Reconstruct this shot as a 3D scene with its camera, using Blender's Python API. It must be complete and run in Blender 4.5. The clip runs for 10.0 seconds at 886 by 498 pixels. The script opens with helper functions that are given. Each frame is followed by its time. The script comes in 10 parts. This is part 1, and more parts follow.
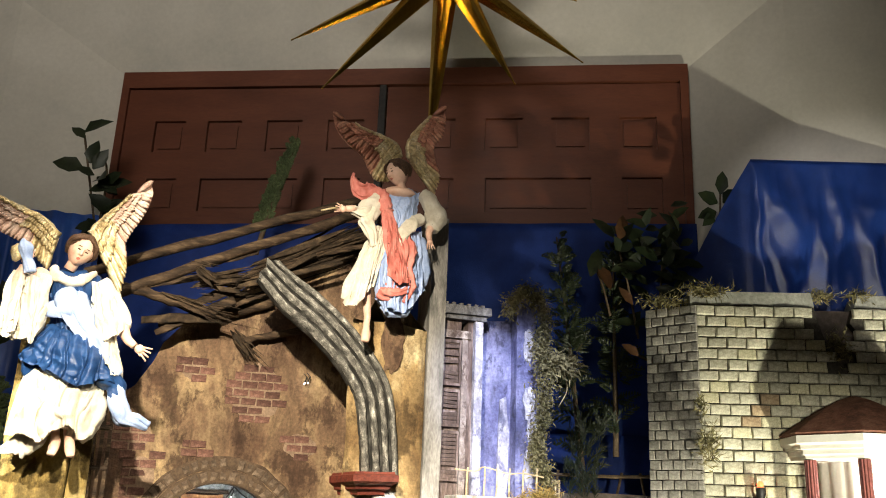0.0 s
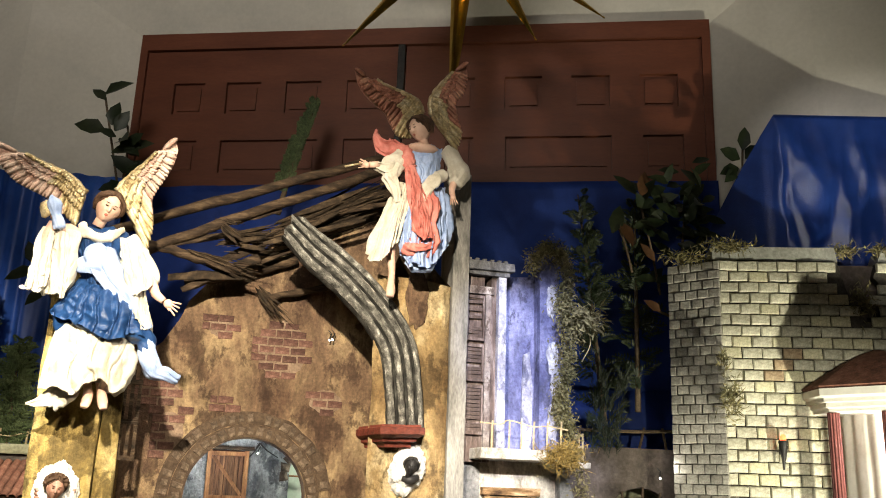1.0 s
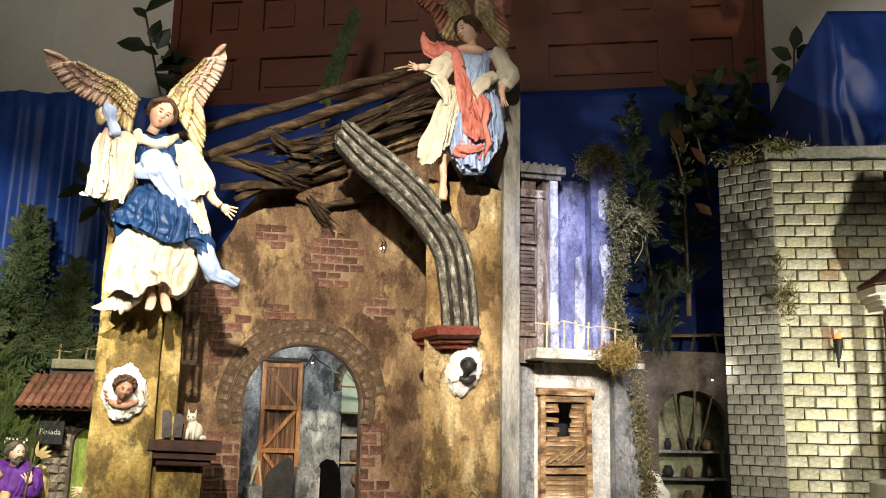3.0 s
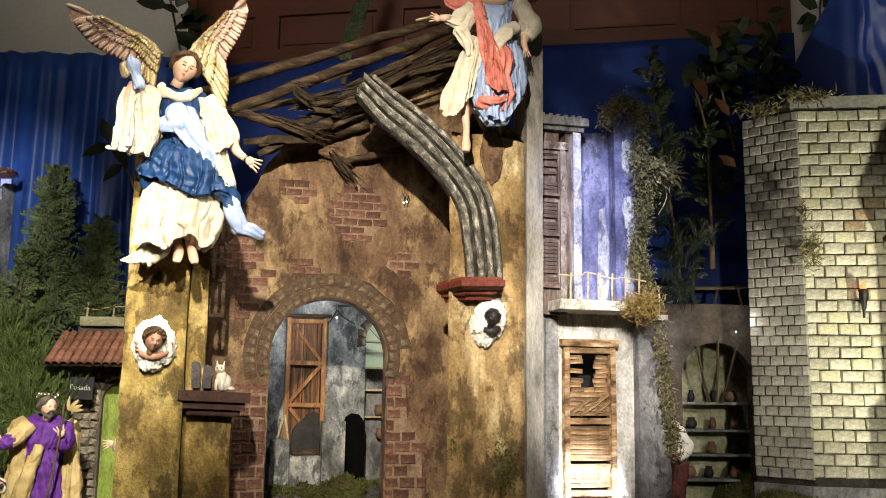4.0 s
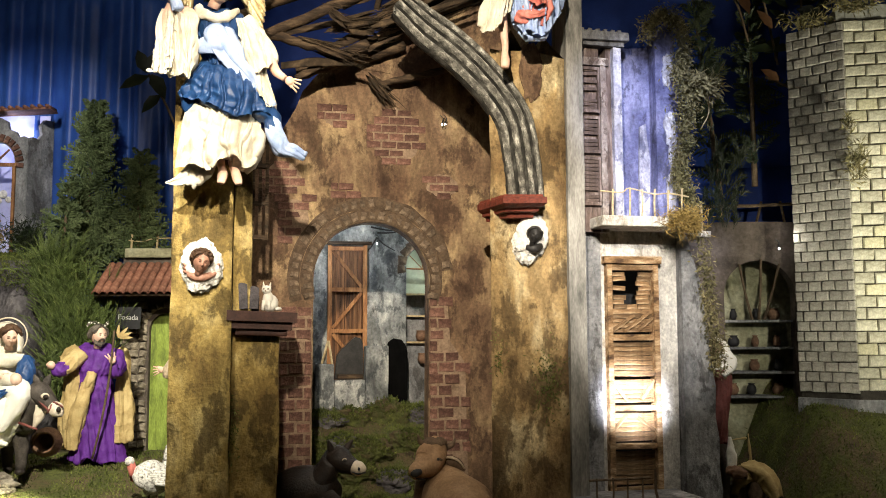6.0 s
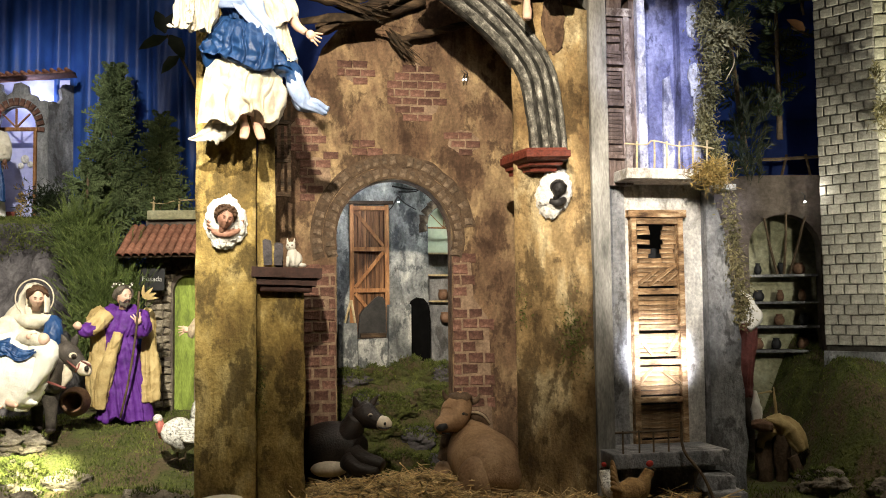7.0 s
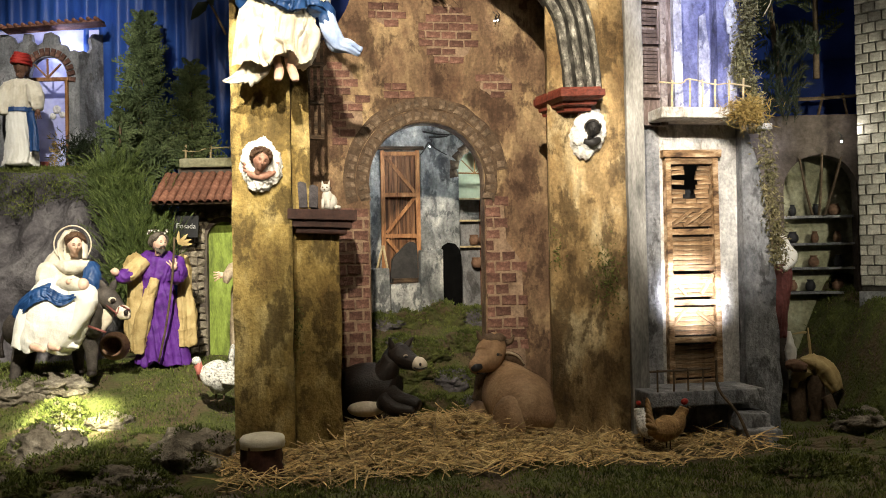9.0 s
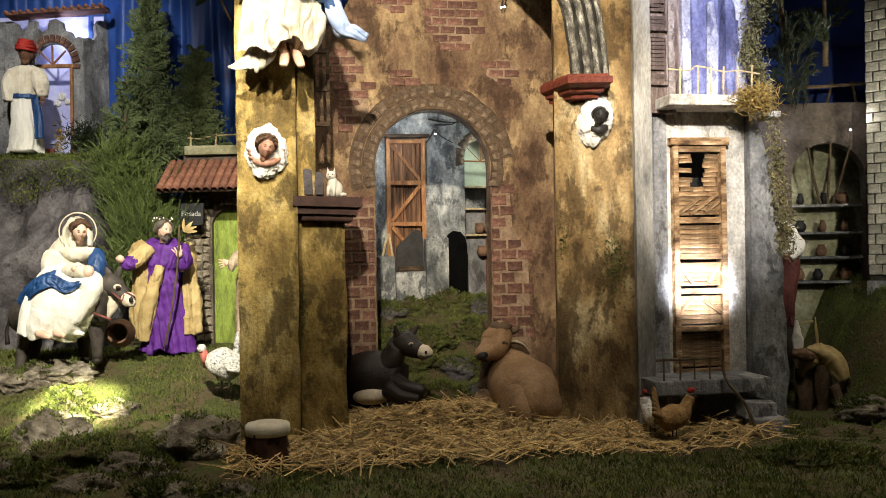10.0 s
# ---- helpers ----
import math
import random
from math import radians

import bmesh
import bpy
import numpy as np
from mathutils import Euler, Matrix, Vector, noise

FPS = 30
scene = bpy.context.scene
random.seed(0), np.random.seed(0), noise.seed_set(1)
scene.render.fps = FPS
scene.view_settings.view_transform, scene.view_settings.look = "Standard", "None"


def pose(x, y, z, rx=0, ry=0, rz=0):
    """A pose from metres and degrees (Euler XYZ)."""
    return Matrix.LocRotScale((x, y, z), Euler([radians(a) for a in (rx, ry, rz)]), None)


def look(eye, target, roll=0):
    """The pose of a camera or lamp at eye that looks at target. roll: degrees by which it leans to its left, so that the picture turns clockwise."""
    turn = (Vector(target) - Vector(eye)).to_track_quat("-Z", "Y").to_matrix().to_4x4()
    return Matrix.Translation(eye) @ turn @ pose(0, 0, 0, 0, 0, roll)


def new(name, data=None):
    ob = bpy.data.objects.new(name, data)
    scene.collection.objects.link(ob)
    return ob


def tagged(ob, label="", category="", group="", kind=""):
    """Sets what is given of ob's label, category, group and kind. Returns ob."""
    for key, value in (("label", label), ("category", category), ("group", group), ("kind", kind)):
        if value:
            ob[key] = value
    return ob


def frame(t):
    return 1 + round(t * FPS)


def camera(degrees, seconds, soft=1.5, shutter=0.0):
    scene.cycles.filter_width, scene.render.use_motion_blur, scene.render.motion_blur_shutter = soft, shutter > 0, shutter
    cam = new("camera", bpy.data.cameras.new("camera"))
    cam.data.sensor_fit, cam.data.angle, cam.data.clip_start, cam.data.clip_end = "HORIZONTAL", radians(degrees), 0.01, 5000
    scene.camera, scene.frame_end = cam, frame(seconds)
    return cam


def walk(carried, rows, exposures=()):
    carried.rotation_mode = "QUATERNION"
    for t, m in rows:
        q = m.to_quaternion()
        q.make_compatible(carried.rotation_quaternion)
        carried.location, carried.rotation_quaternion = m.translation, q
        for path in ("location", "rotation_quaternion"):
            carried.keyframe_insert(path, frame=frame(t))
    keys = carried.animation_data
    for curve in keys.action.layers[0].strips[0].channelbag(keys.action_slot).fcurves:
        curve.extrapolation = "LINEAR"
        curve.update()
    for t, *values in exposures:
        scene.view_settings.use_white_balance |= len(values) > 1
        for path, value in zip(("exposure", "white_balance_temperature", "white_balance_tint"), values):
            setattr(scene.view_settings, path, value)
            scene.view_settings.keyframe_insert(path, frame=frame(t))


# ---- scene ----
cam = camera(52.65, 10.0, soft=1.0)
# seconds, place, yaw, pitch, roll
ROWS = [
    (0.0, 0.176, -0.069, 0.749, -8.39, 17.15, 2.27),
    (0.5, 0.165, -0.067, 0.733, -8.07, 16.17, 2.29),
    (1.0, 0.150, -0.061, 0.711, -7.61, 15.17, 2.05),
    (1.5, 0.128, -0.050, 0.690, -7.45, 14.24, 1.57),
    (2.0, 0.112, -0.041, 0.668, -7.01, 13.28, 1.31),
    (2.5, 0.103, -0.034, 0.646, -6.43, 12.23, 1.22),
    (4.0, 0.080, -0.026, 0.587, -4.74, 8.95, 0.83),
    (4.5, 0.076, -0.029, 0.572, -4.22, 8.06, 0.57),
    (5.0, 0.070, -0.031, 0.560, -3.82, 7.12, 0.26),
    (5.5, 0.061, -0.025, 0.541, -3.38, 6.33, 0.06),
    (7.0, 0.033, -0.006, 0.485, -1.79, 3.49, -0.70),
    (7.5, 0.025, -0.005, 0.470, -1.41, 2.66, -1.04),
    (8.0, 0.017, -0.007, 0.461, -0.97, 1.83, -1.36),
    (8.5, 0.008, -0.008, 0.455, -0.63, 1.21, -1.36),
    (9.0, 0.003, -0.009, 0.448, -0.31, 0.72, -1.10),
    (9.5, 0.001, -0.007, 0.446, -0.08, 0.30, -1.00),
    (10.0, 0.000, -0.000, 0.443, 0.00, 0.07, -0.95),
]
walk(cam, [(t, pose(x, y, z, 0, 0, yaw) @ pose(0, 0, 0, 90 + pitch) @ pose(0, 0, 0, 0, 0, roll)) for t, x, y, z, yaw, pitch, roll in ROWS],
     exposures=[(0.0, 0.26), (2.5, 0.11), (4.0, -0.08), (5.5, -0.08), (7.0, 0.0), (10.0, 0.06)])

# ---- light: a dim church hall, the display's own spotlights and added fills ----
world = bpy.data.worlds.new("hall")
world.use_nodes = True
world.node_tree.nodes["Background"].inputs[0].default_value = (0.9, 0.86, 0.8, 1)
world.node_tree.nodes["Background"].inputs[1].default_value = 0.075
scene.world = world


def spot(name, at, to, power, cone, blend, color, size=0.03):
    lamp = bpy.data.lights.new(name, "SPOT")
    lamp.energy, lamp.spot_size, lamp.spot_blend, lamp.color, lamp.shadow_soft_size = power, radians(cone), blend, color, size
    ob = new(name, lamp)
    ob.matrix_world = look(at, to)
    return ob


def bulb(name, at, power, color, size=0.01):
    lamp = bpy.data.lights.new(name, "POINT")
    lamp.energy, lamp.color, lamp.shadow_soft_size = power, color, size
    ob = new(name, lamp)
    ob.location = at
    return ob


spot("spot_angel", (0.85, 0.25, 1.80), (-0.42, 2.08, 1.06), 82, 22, 0.8, (1, 0.89, 0.72))
spot("spot_ruin", (-0.10, 0.15, 1.62), (0.05, 2.22, 1.03), 450, 41, 0.9, (1, 0.87, 0.68))
spot("spot_house", (0.40, 0.30, 1.00), (0.672, 2.358, 0.350), 3100, 5.5, 0.9, (0.90, 0.92, 1.0))
spot("spot_front", (0.35, 0.30, 1.40), (0.67, 2.33, 0.68), 330, 19, 0.8, (1, 0.93, 0.84))
spot("spot_balcony", (0.50, 0.90, 1.85), (0.715, 2.31, 1.08), 210, 18, 0.7, (0.70, 0.75, 1.0))
spot("spot_family", (-0.45, 0.60, 1.80), (-0.98, 2.66, 0.34), 520, 36, 0.8, (1, 0.93, 0.76))
spot("spot_moss", (-0.45, 0.70, 1.80), (-1.01, 2.43, 0.07), 4200, 6.4, 0.5, (1, 0.96, 0.58))
spot("spot_tower", (1.30, 0.55, 0.95), (1.60, 2.42, 0.62), 78, 42, 0.8, (1, 0.95, 0.78))
spot("spot_kiosk", (1.83, 1.48, 0.12), (1.74, 2.42, 0.90), 130, 68, 0.9, (1, 0.95, 0.74))
spot("spot_king", (-1.0, 1.6, 1.75), (-1.38, 3.3, 1.10), 120, 36, 0.9, (1, 0.95, 0.85))
spot("hall_lamp", (-0.9, -1.5, 2.2), (0.02, 3.2, 3.46), 320, 64, 0.9, (1, 0.93, 0.82), 0.5)
# two soft fills added from above to brighten the ground
spot("ground_fill", (-0.15, 1.10, 3.5), (-0.80, 1.90, 0.0), 220, 48, 0.9, (1, 0.90, 0.72), 0.25)
spot("ground_fill_right", (0.55, 0.9, 3.4), (1.00, 1.62, 0.0), 200, 44, 0.9, (1, 0.90, 0.74), 0.25)
spot("spot_box", (1.2, 0.2, 2.3), (1.95, 2.5, 1.72), 75, 24, 0.8, (1, 0.95, 0.88))
bulb("cave_bulb", (-0.12, 2.80, 0.80), 2.2, (0.93, 0.96, 1.0))
bulb("far_room_bulb", (0.22, 3.01, 0.80), 1.7, (0.92, 1.0, 0.9))
bulb("window_bulb", (-1.38, 3.33, 1.26), 0.8, (0.66, 0.70, 1.0))
bulb("kitchen_bulb", (1.20, 2.56, 0.80), 0.16, (1.0, 0.95, 0.85))
# unseen point light added to whiten the kiosk's inside
bulb("kiosk_fill", (1.72, 2.23, 0.88), 5.0, (1.0, 0.97, 0.88))


# ---- materials ----
def mat(name, cols, scale=14.0, rough=0.8, bump=0.4, fine=120.0, metal=0.0, spec=0.3, vary=0.35, rnd=0.0, stretch=(1, 1, 1), depth=0.004, warp=0.2, sheen=0.0, isl=0.0, coord="Object"):
    m = bpy.data.materials.new(name)
    m.use_nodes = True
    nt = m.node_tree
    N, K = nt.nodes, nt.links.new
    b = N["Principled BSDF"]
    b.inputs["Roughness"].default_value, b.inputs["Metallic"].default_value = rough, metal
    b.inputs["Specular IOR Level"].default_value = spec
    b.inputs["Sheen Weight"].default_value = sheen
    tc, mp = N.new("ShaderNodeTexCoord"), N.new("ShaderNodeMapping")
    mp.inputs["Scale"].default_value = stretch
    K(tc.outputs[coord], mp.inputs[0])
    big, small = N.new("ShaderNodeTexNoise"), N.new("ShaderNodeTexNoise")
    for n, s, d in ((big, scale, 8), (small, fine, 4)):
        n.inputs["Scale"].default_value, n.inputs["Detail"].default_value = s, d
        n.inputs["Roughness"].default_value = 0.62
        K(mp.outputs[0], n.inputs["Vector"])
    big.inputs["Distortion"].default_value = warp
    ramp = N.new("ShaderNodeValToRGB")
    while len(ramp.color_ramp.elements) < len(cols):
        ramp.color_ramp.elements.new(0.5)
    for i, c in enumerate(cols):
        e = ramp.color_ramp.elements[i]
        e.position, e.color = 0.33 + 0.34 * i / max(1, len(cols) - 1), (*c, 1)
    K(big.outputs[0], ramp.inputs[0])
    mr = N.new("ShaderNodeMapRange")
    mr.inputs[1].default_value, mr.inputs[2].default_value = 0.25, 0.75
    mr.inputs[3].default_value, mr.inputs[4].default_value = 1 - vary, 1 + vary
    K(small.outputs[0], mr.inputs[0])
    mul = N.new("ShaderNodeVectorMath")
    mul.operation = "SCALE"
    K(ramp.outputs[0], mul.inputs[0])
    K(mr.outputs[0], mul.inputs["Scale"])
    out = mul.outputs[0]
    for amount, node, sock in ((rnd, "ShaderNodeObjectInfo", "Random"), (isl, "ShaderNodeNewGeometry", "Random Per Island")):
        if amount:
            oi, m2, v2 = N.new(node), N.new("ShaderNodeMapRange"), N.new("ShaderNodeVectorMath")
            m2.inputs[3].default_value, m2.inputs[4].default_value = 1 - amount, 1 + amount
            v2.operation = "SCALE"
            K(oi.outputs[sock], m2.inputs[0])
            K(out, v2.inputs[0])
            K(m2.outputs[0], v2.inputs["Scale"])
            out = v2.outputs[0]
    K(out, b.inputs["Base Color"])
    if bump:
        add, bp = N.new("ShaderNodeMath"), N.new("ShaderNodeBump")
        K(big.outputs[0], add.inputs[0])
        K(small.outputs[0], add.inputs[1])
        bp.inputs["Strength"].default_value, bp.inputs["Distance"].default_value = bump, depth
        K(add.outputs[0], bp.inputs["Height"])
        K(bp.outputs[0], b.inputs["Normal"])
    return m


def glow(name, color, strength):
    m = bpy.data.materials.new(name)
    m.use_nodes = True
    b = m.node_tree.nodes["Principled BSDF"]
    b.inputs["Base Color"].default_value = b.inputs["Emission Color"].default_value = (*color, 1)
    b.inputs["Emission Strength"].default_value = strength
    return m


def plaster(name, dark, mid, light, stain, scale=7.0, rough=0.85, worn=0.5, seed=0.0):
    """Brushed old plaster: soft washes of three tones, sharp-edged stains, long brush strokes."""
    m = bpy.data.materials.new(name)
    m.use_nodes = True
    nt = m.node_tree
    N, K = nt.nodes, nt.links.new
    b = N["Principled BSDF"]
    b.inputs["Roughness"].default_value, b.inputs["Specular IOR Level"].default_value = rough, 0.3
    tc = N.new("ShaderNodeTexCoord")

    def field(size, stretch, detail, warp, w, rgh=0.62):
        mp, n = N.new("ShaderNodeMapping"), N.new("ShaderNodeTexNoise")
        mp.inputs["Scale"].default_value = stretch
        mp.inputs["Location"].default_value = (w + seed, w * 0.7, w * 1.3)
        n.inputs["Scale"].default_value, n.inputs["Detail"].default_value = size, detail
        n.inputs["Roughness"].default_value, n.inputs["Distortion"].default_value = rgh, warp
        K(tc.outputs["Object"], mp.inputs[0])
        K(mp.outputs[0], n.inputs["Vector"])
        return n.outputs[0]

    def ramp(sock, stops):
        r = N.new("ShaderNodeValToRGB")
        while len(r.color_ramp.elements) < len(stops):
            r.color_ramp.elements.new(0.5)
        for e, (at, c) in zip(r.color_ramp.elements, stops):
            e.position, e.color = at, (*c, 1)
        K(sock, r.inputs[0])
        return r.outputs[0]

    def mix(fac, a, c, kind="MIX"):
        x = N.new("ShaderNodeMix")
        x.data_type, x.blend_type = "RGBA", kind
        if isinstance(fac, float):
            x.inputs[0].default_value = fac
        else:
            K(fac, x.inputs[0])
        K(a, x.inputs[6])
        K(c, x.inputs[7])
        return x.outputs[2]

    wash = field(scale, (1.2, 1.2, 0.7), 8, 0.25, 0.0)
    col = ramp(wash, [(0.34, dark), (0.50, mid), (0.64, light)])
    blot = field(scale * 1.6, (1.15, 1.15, 0.7), 10, 0.2, 3.1, 0.68)
    mask = ramp(blot, [(0.57 - 0.12 * worn, (0, 0, 0)), (0.61 - 0.10 * worn, (0.75, 0.75, 0.75)), (0.74, (1, 1, 1))])
    tone = ramp(field(30, (1, 1, 1), 5, 0.2, 5.0), [(0.3, tuple(0.55 * c for c in stain)), (0.7, tuple(1.3 * c for c in stain))])
    col = mix(mask, col, tone)
    stroke = field(17, (1.5, 1.5, 0.55), 9, 1.1, 8.0, 0.72)
    col = mix(0.78, col, ramp(stroke, [(0.30, (0.38, 0.36, 0.33)), (0.50, (0.95, 0.95, 0.95)), (0.68, (1.45, 1.42, 1.35))]), "MULTIPLY")
    grit = field(120, (1, 1, 1), 4, 0, 1.0)
    col = mix(0.6, col, ramp(grit, [(0.35, (0.6, 0.6, 0.6)), (0.65, (1.25, 1.25, 1.25))]), "MULTIPLY")
    K(col, b.inputs["Base Color"])
    add, bp = N.new("ShaderNodeMath"), N.new("ShaderNodeBump")
    K(stroke, add.inputs[0])
    K(blot, add.inputs[1])
    more = N.new("ShaderNodeMath")
    K(add.outputs[0], more.inputs[0])
    K(grit, more.inputs[1])
    bp.inputs["Strength"].default_value, bp.inputs["Distance"].default_value = 0.8, 0.006
    K(more.outputs[0], bp.inputs["Height"])
    K(bp.outputs[0], b.inputs["Normal"])
    return m


OCHRE2 = plaster("brown_ochre_plaster", (0.17, 0.105, 0.045), (0.36, 0.25, 0.115), (0.66, 0.54, 0.32), (0.095, 0.060, 0.026), 6.5, worn=0.62)
OCHRE = plaster("ochre_plaster", (0.18, 0.115, 0.036), (0.37, 0.265, 0.085), (0.62, 0.49, 0.22), (0.100, 0.068, 0.022), 7.0, worn=0.60, seed=4.0)
BROWN = plaster("brown_stucco", (0.100, 0.058, 0.036), (0.190, 0.122, 0.072), (0.37, 0.265, 0.145), (0.068, 0.038, 0.024), 6.5, 0.9, 0.42, 9.0)
GAPS = mat("dark_stone_gaps", [(0.055, 0.036, 0.023), (0.12, 0.082, 0.052)], 30, 0.95, 0.4, 160)
BRICK = mat("red_brick", [(0.060, 0.028, 0.021), (0.135, 0.068, 0.050), (0.23, 0.130, 0.098)], 34, 0.9, 0.8, 180, rnd=0.35)
JOINT = mat("pale_joint", [(0.16, 0.108, 0.072), (0.29, 0.205, 0.14)], 30, 0.95, 0.4, 160)
STONE = mat("arch_stone", [(0.065, 0.046, 0.033), (0.125, 0.090, 0.062), (0.22, 0.165, 0.112)], 30, 0.9, 0.9, 140, rnd=0.22)
GREYRIB = mat("grey_rib", [(0.045, 0.042, 0.037), (0.12, 0.115, 0.10), (0.23, 0.22, 0.19), (0.62, 0.60, 0.53)], 46, 0.85, 0.9, 260, vary=0.55, stretch=(0.8, 1.6, 1), depth=0.004, coord="UV")
GROOVE = mat("dark_groove", [(0.015, 0.015, 0.013), (0.04, 0.038, 0.033), (0.13, 0.125, 0.11)], 60, 0.85, 0.9, 200, stretch=(0.35, 1.6, 1), coord="UV")
POST = mat("grey_post", [(0.10, 0.10, 0.09), (0.22, 0.21, 0.19), (0.33, 0.32, 0.29)], 12, 0.85, 0.4, 120, stretch=(2, 2, 0.5))
CAPRED = mat("red_cap", [(0.10, 0.022, 0.014), (0.21, 0.05, 0.03)], 40, 0.6, 0.4, 160)
DARKWOOD = mat("dark_shelf", [(0.028, 0.011, 0.008), (0.065, 0.028, 0.020)], 30, 0.6, 0.3, 160)
BEAM = mat("old_beam", [(0.014, 0.009, 0.005), (0.048, 0.030, 0.017), (0.12, 0.080, 0.045)], 26, 0.85, 0.8, 120, stretch=(0.5, 2.5, 2.5))
THATCH = mat("thatch", [(0.013, 0.009, 0.005), (0.038, 0.025, 0.014), (0.085, 0.058, 0.032)], 30, 0.9, 0.5, 160, isl=0.4)
WHITEWALL = plaster("white_plaster", (0.42, 0.40, 0.37), (0.60, 0.58, 0.54), (0.74, 0.72, 0.68), (0.36, 0.32, 0.26), 9.0, 0.85, 0.05, 18.0)
BLUEWALL = plaster("blue_grey_plaster", (0.060, 0.066, 0.150), (0.135, 0.145, 0.29), (0.27, 0.285, 0.47), (0.070, 0.074, 0.13), 8.0, 0.85, 0.15, 2.0)
OLDPAINT = plaster("old_pale_paint", (0.12, 0.09, 0.08), (0.30, 0.26, 0.24), (0.50, 0.46, 0.43), (0.075, 0.048, 0.038), 12.0, 0.85, 0.4, 15.0)
PALESTRIP = plaster("peeling_pale_strip", (0.24, 0.25, 0.36), (0.47, 0.48, 0.58), (0.70, 0.70, 0.75), (0.15, 0.16, 0.26), 15.0, 0.85, 0.25, 21.0)
GREYWALL = plaster("grey_plaster", (0.11, 0.11, 0.115), (0.20, 0.205, 0.215), (0.34, 0.34, 0.345), (0.085, 0.083, 0.082), 7.0, 0.9, 0.2, 6.0)
CAVEWALL = plaster("cave_plaster", (0.11, 0.118, 0.118), (0.26, 0.272, 0.268), (0.50, 0.505, 0.48), (0.075, 0.085, 0.092), 13.0, 0.9, 0.45, 12.0)
DOORWOOD = mat("door_wood", [(0.050, 0.026, 0.013), (0.25, 0.150, 0.072), (0.54, 0.40, 0.25)], 22, 0.7, 0.8, 160, stretch=(0.6, 2, 2), rnd=0.35)
CAVEDOOR = mat("cave_door_wood", [(0.14, 0.058, 0.022), (0.27, 0.125, 0.048), (0.40, 0.205, 0.085)], 26, 0.7, 0.4, 160, stretch=(2, 2, 0.4), rnd=0.2)
SHUTTER = mat("shutter_wood", [(0.035, 0.024, 0.02), (0.10, 0.072, 0.062), (0.22, 0.18, 0.165)], 26, 0.8, 0.5, 140, stretch=(2, 2, 0.5), rnd=0.2)
TOWERB = mat("tower_brick", [(0.22, 0.20, 0.14), (0.48, 0.46, 0.35), (0.62, 0.60, 0.48)], 26, 0.85, 0.7, 160, vary=0.3, rnd=0.2)
BAREBRICK = mat("bare_brick", [(0.14, 0.095, 0.055), (0.27, 0.20, 0.125), (0.36, 0.29, 0.19)], 30, 0.85, 0.5, 160, rnd=0.25)
TOWERY = mat("yellow_tower_brick", [(0.34, 0.31, 0.20), (0.52, 0.49, 0.33), (0.60, 0.57, 0.41)], 22, 0.85, 0.5, 160, rnd=0.12)
# front brick dimmed and greyed: the side's weaker light is in the colour
TOWERL = mat("shaded_tower_brick", [(0.19, 0.175, 0.145), (0.40, 0.38, 0.33), (0.50, 0.48, 0.42)], 22, 0.85, 0.5, 160, rnd=0.2)
MORTAR = mat("dark_mortar", [(0.03, 0.027, 0.022), (0.07, 0.062, 0.05)], 30, 0.95, 0.4)
COPING = mat("tower_coping", [(0.24, 0.24, 0.21), (0.34, 0.34, 0.30)], 12, 0.85, 0.3, 90)
HALLDOOR = mat("hall_door_paint", [(0.085, 0.025, 0.012), (0.11, 0.033, 0.016), (0.135, 0.042, 0.021)], 5, 0.5, 0.15, 70, vary=0.12, stretch=(0.5, 1, 2))
HALLWALL = mat("hall_wall_paint", [(0.46, 0.44, 0.39), (0.52, 0.49, 0.43), (0.56, 0.53, 0.47)], 3, 0.9, 0.12, 60, vary=0.06)
# two darkened copies of the blue satin below, for cloth that gets less light
CLOTHDIM = mat("dimmed_blue_cloth", [(0.006, 0.018, 0.105), (0.010, 0.028, 0.15), (0.015, 0.04, 0.20)], 6, 0.6, 0.25, 260, vary=0.12, spec=0.15)
CLOTHSHADE = mat("dimmed_blue_satin", [(0.006, 0.020, 0.115), (0.010, 0.032, 0.165), (0.016, 0.046, 0.22)], 6, 0.36, 0.2, 260, vary=0.12, spec=0.45)
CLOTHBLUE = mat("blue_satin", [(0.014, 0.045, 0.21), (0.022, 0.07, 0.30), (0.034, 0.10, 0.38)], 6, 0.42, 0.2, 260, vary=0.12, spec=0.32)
SOIL = mat("soil_and_moss", [(0.035, 0.026, 0.015), (0.095, 0.070, 0.038), (0.062, 0.070, 0.020), (0.105, 0.118, 0.030)], 9, 0.95, 0.9, 120, depth=0.008, warp=0.4)
MOSS = mat("green_moss", [(0.043, 0.057, 0.013), (0.088, 0.108, 0.023), (0.155, 0.165, 0.045)], 16, 0.95, 0.5, 200, isl=0.45)
ROCK = mat("dark_rock", [(0.035, 0.03, 0.034), (0.085, 0.078, 0.085), (0.16, 0.15, 0.155)], 9, 0.9, 0.9, 70, depth=0.01, warp=0.4)
PALEROCK = mat("pale_rock", [(0.050, 0.042, 0.030), (0.125, 0.105, 0.078), (0.18, 0.155, 0.12), (0.33, 0.295, 0.23)], 16, 0.9, 1.0, 90, depth=0.010, rnd=0.2)
HUTSTONE = mat("hut_stone", [(0.13, 0.11, 0.08), (0.25, 0.215, 0.16), (0.38, 0.33, 0.25)], 30, 0.9, 0.7, 140, rnd=0.25)
STRAW = mat("straw", [(0.24, 0.15, 0.055), (0.42, 0.29, 0.12), (0.60, 0.46, 0.22)], 40, 0.7, 0.2, 200, isl=0.6)
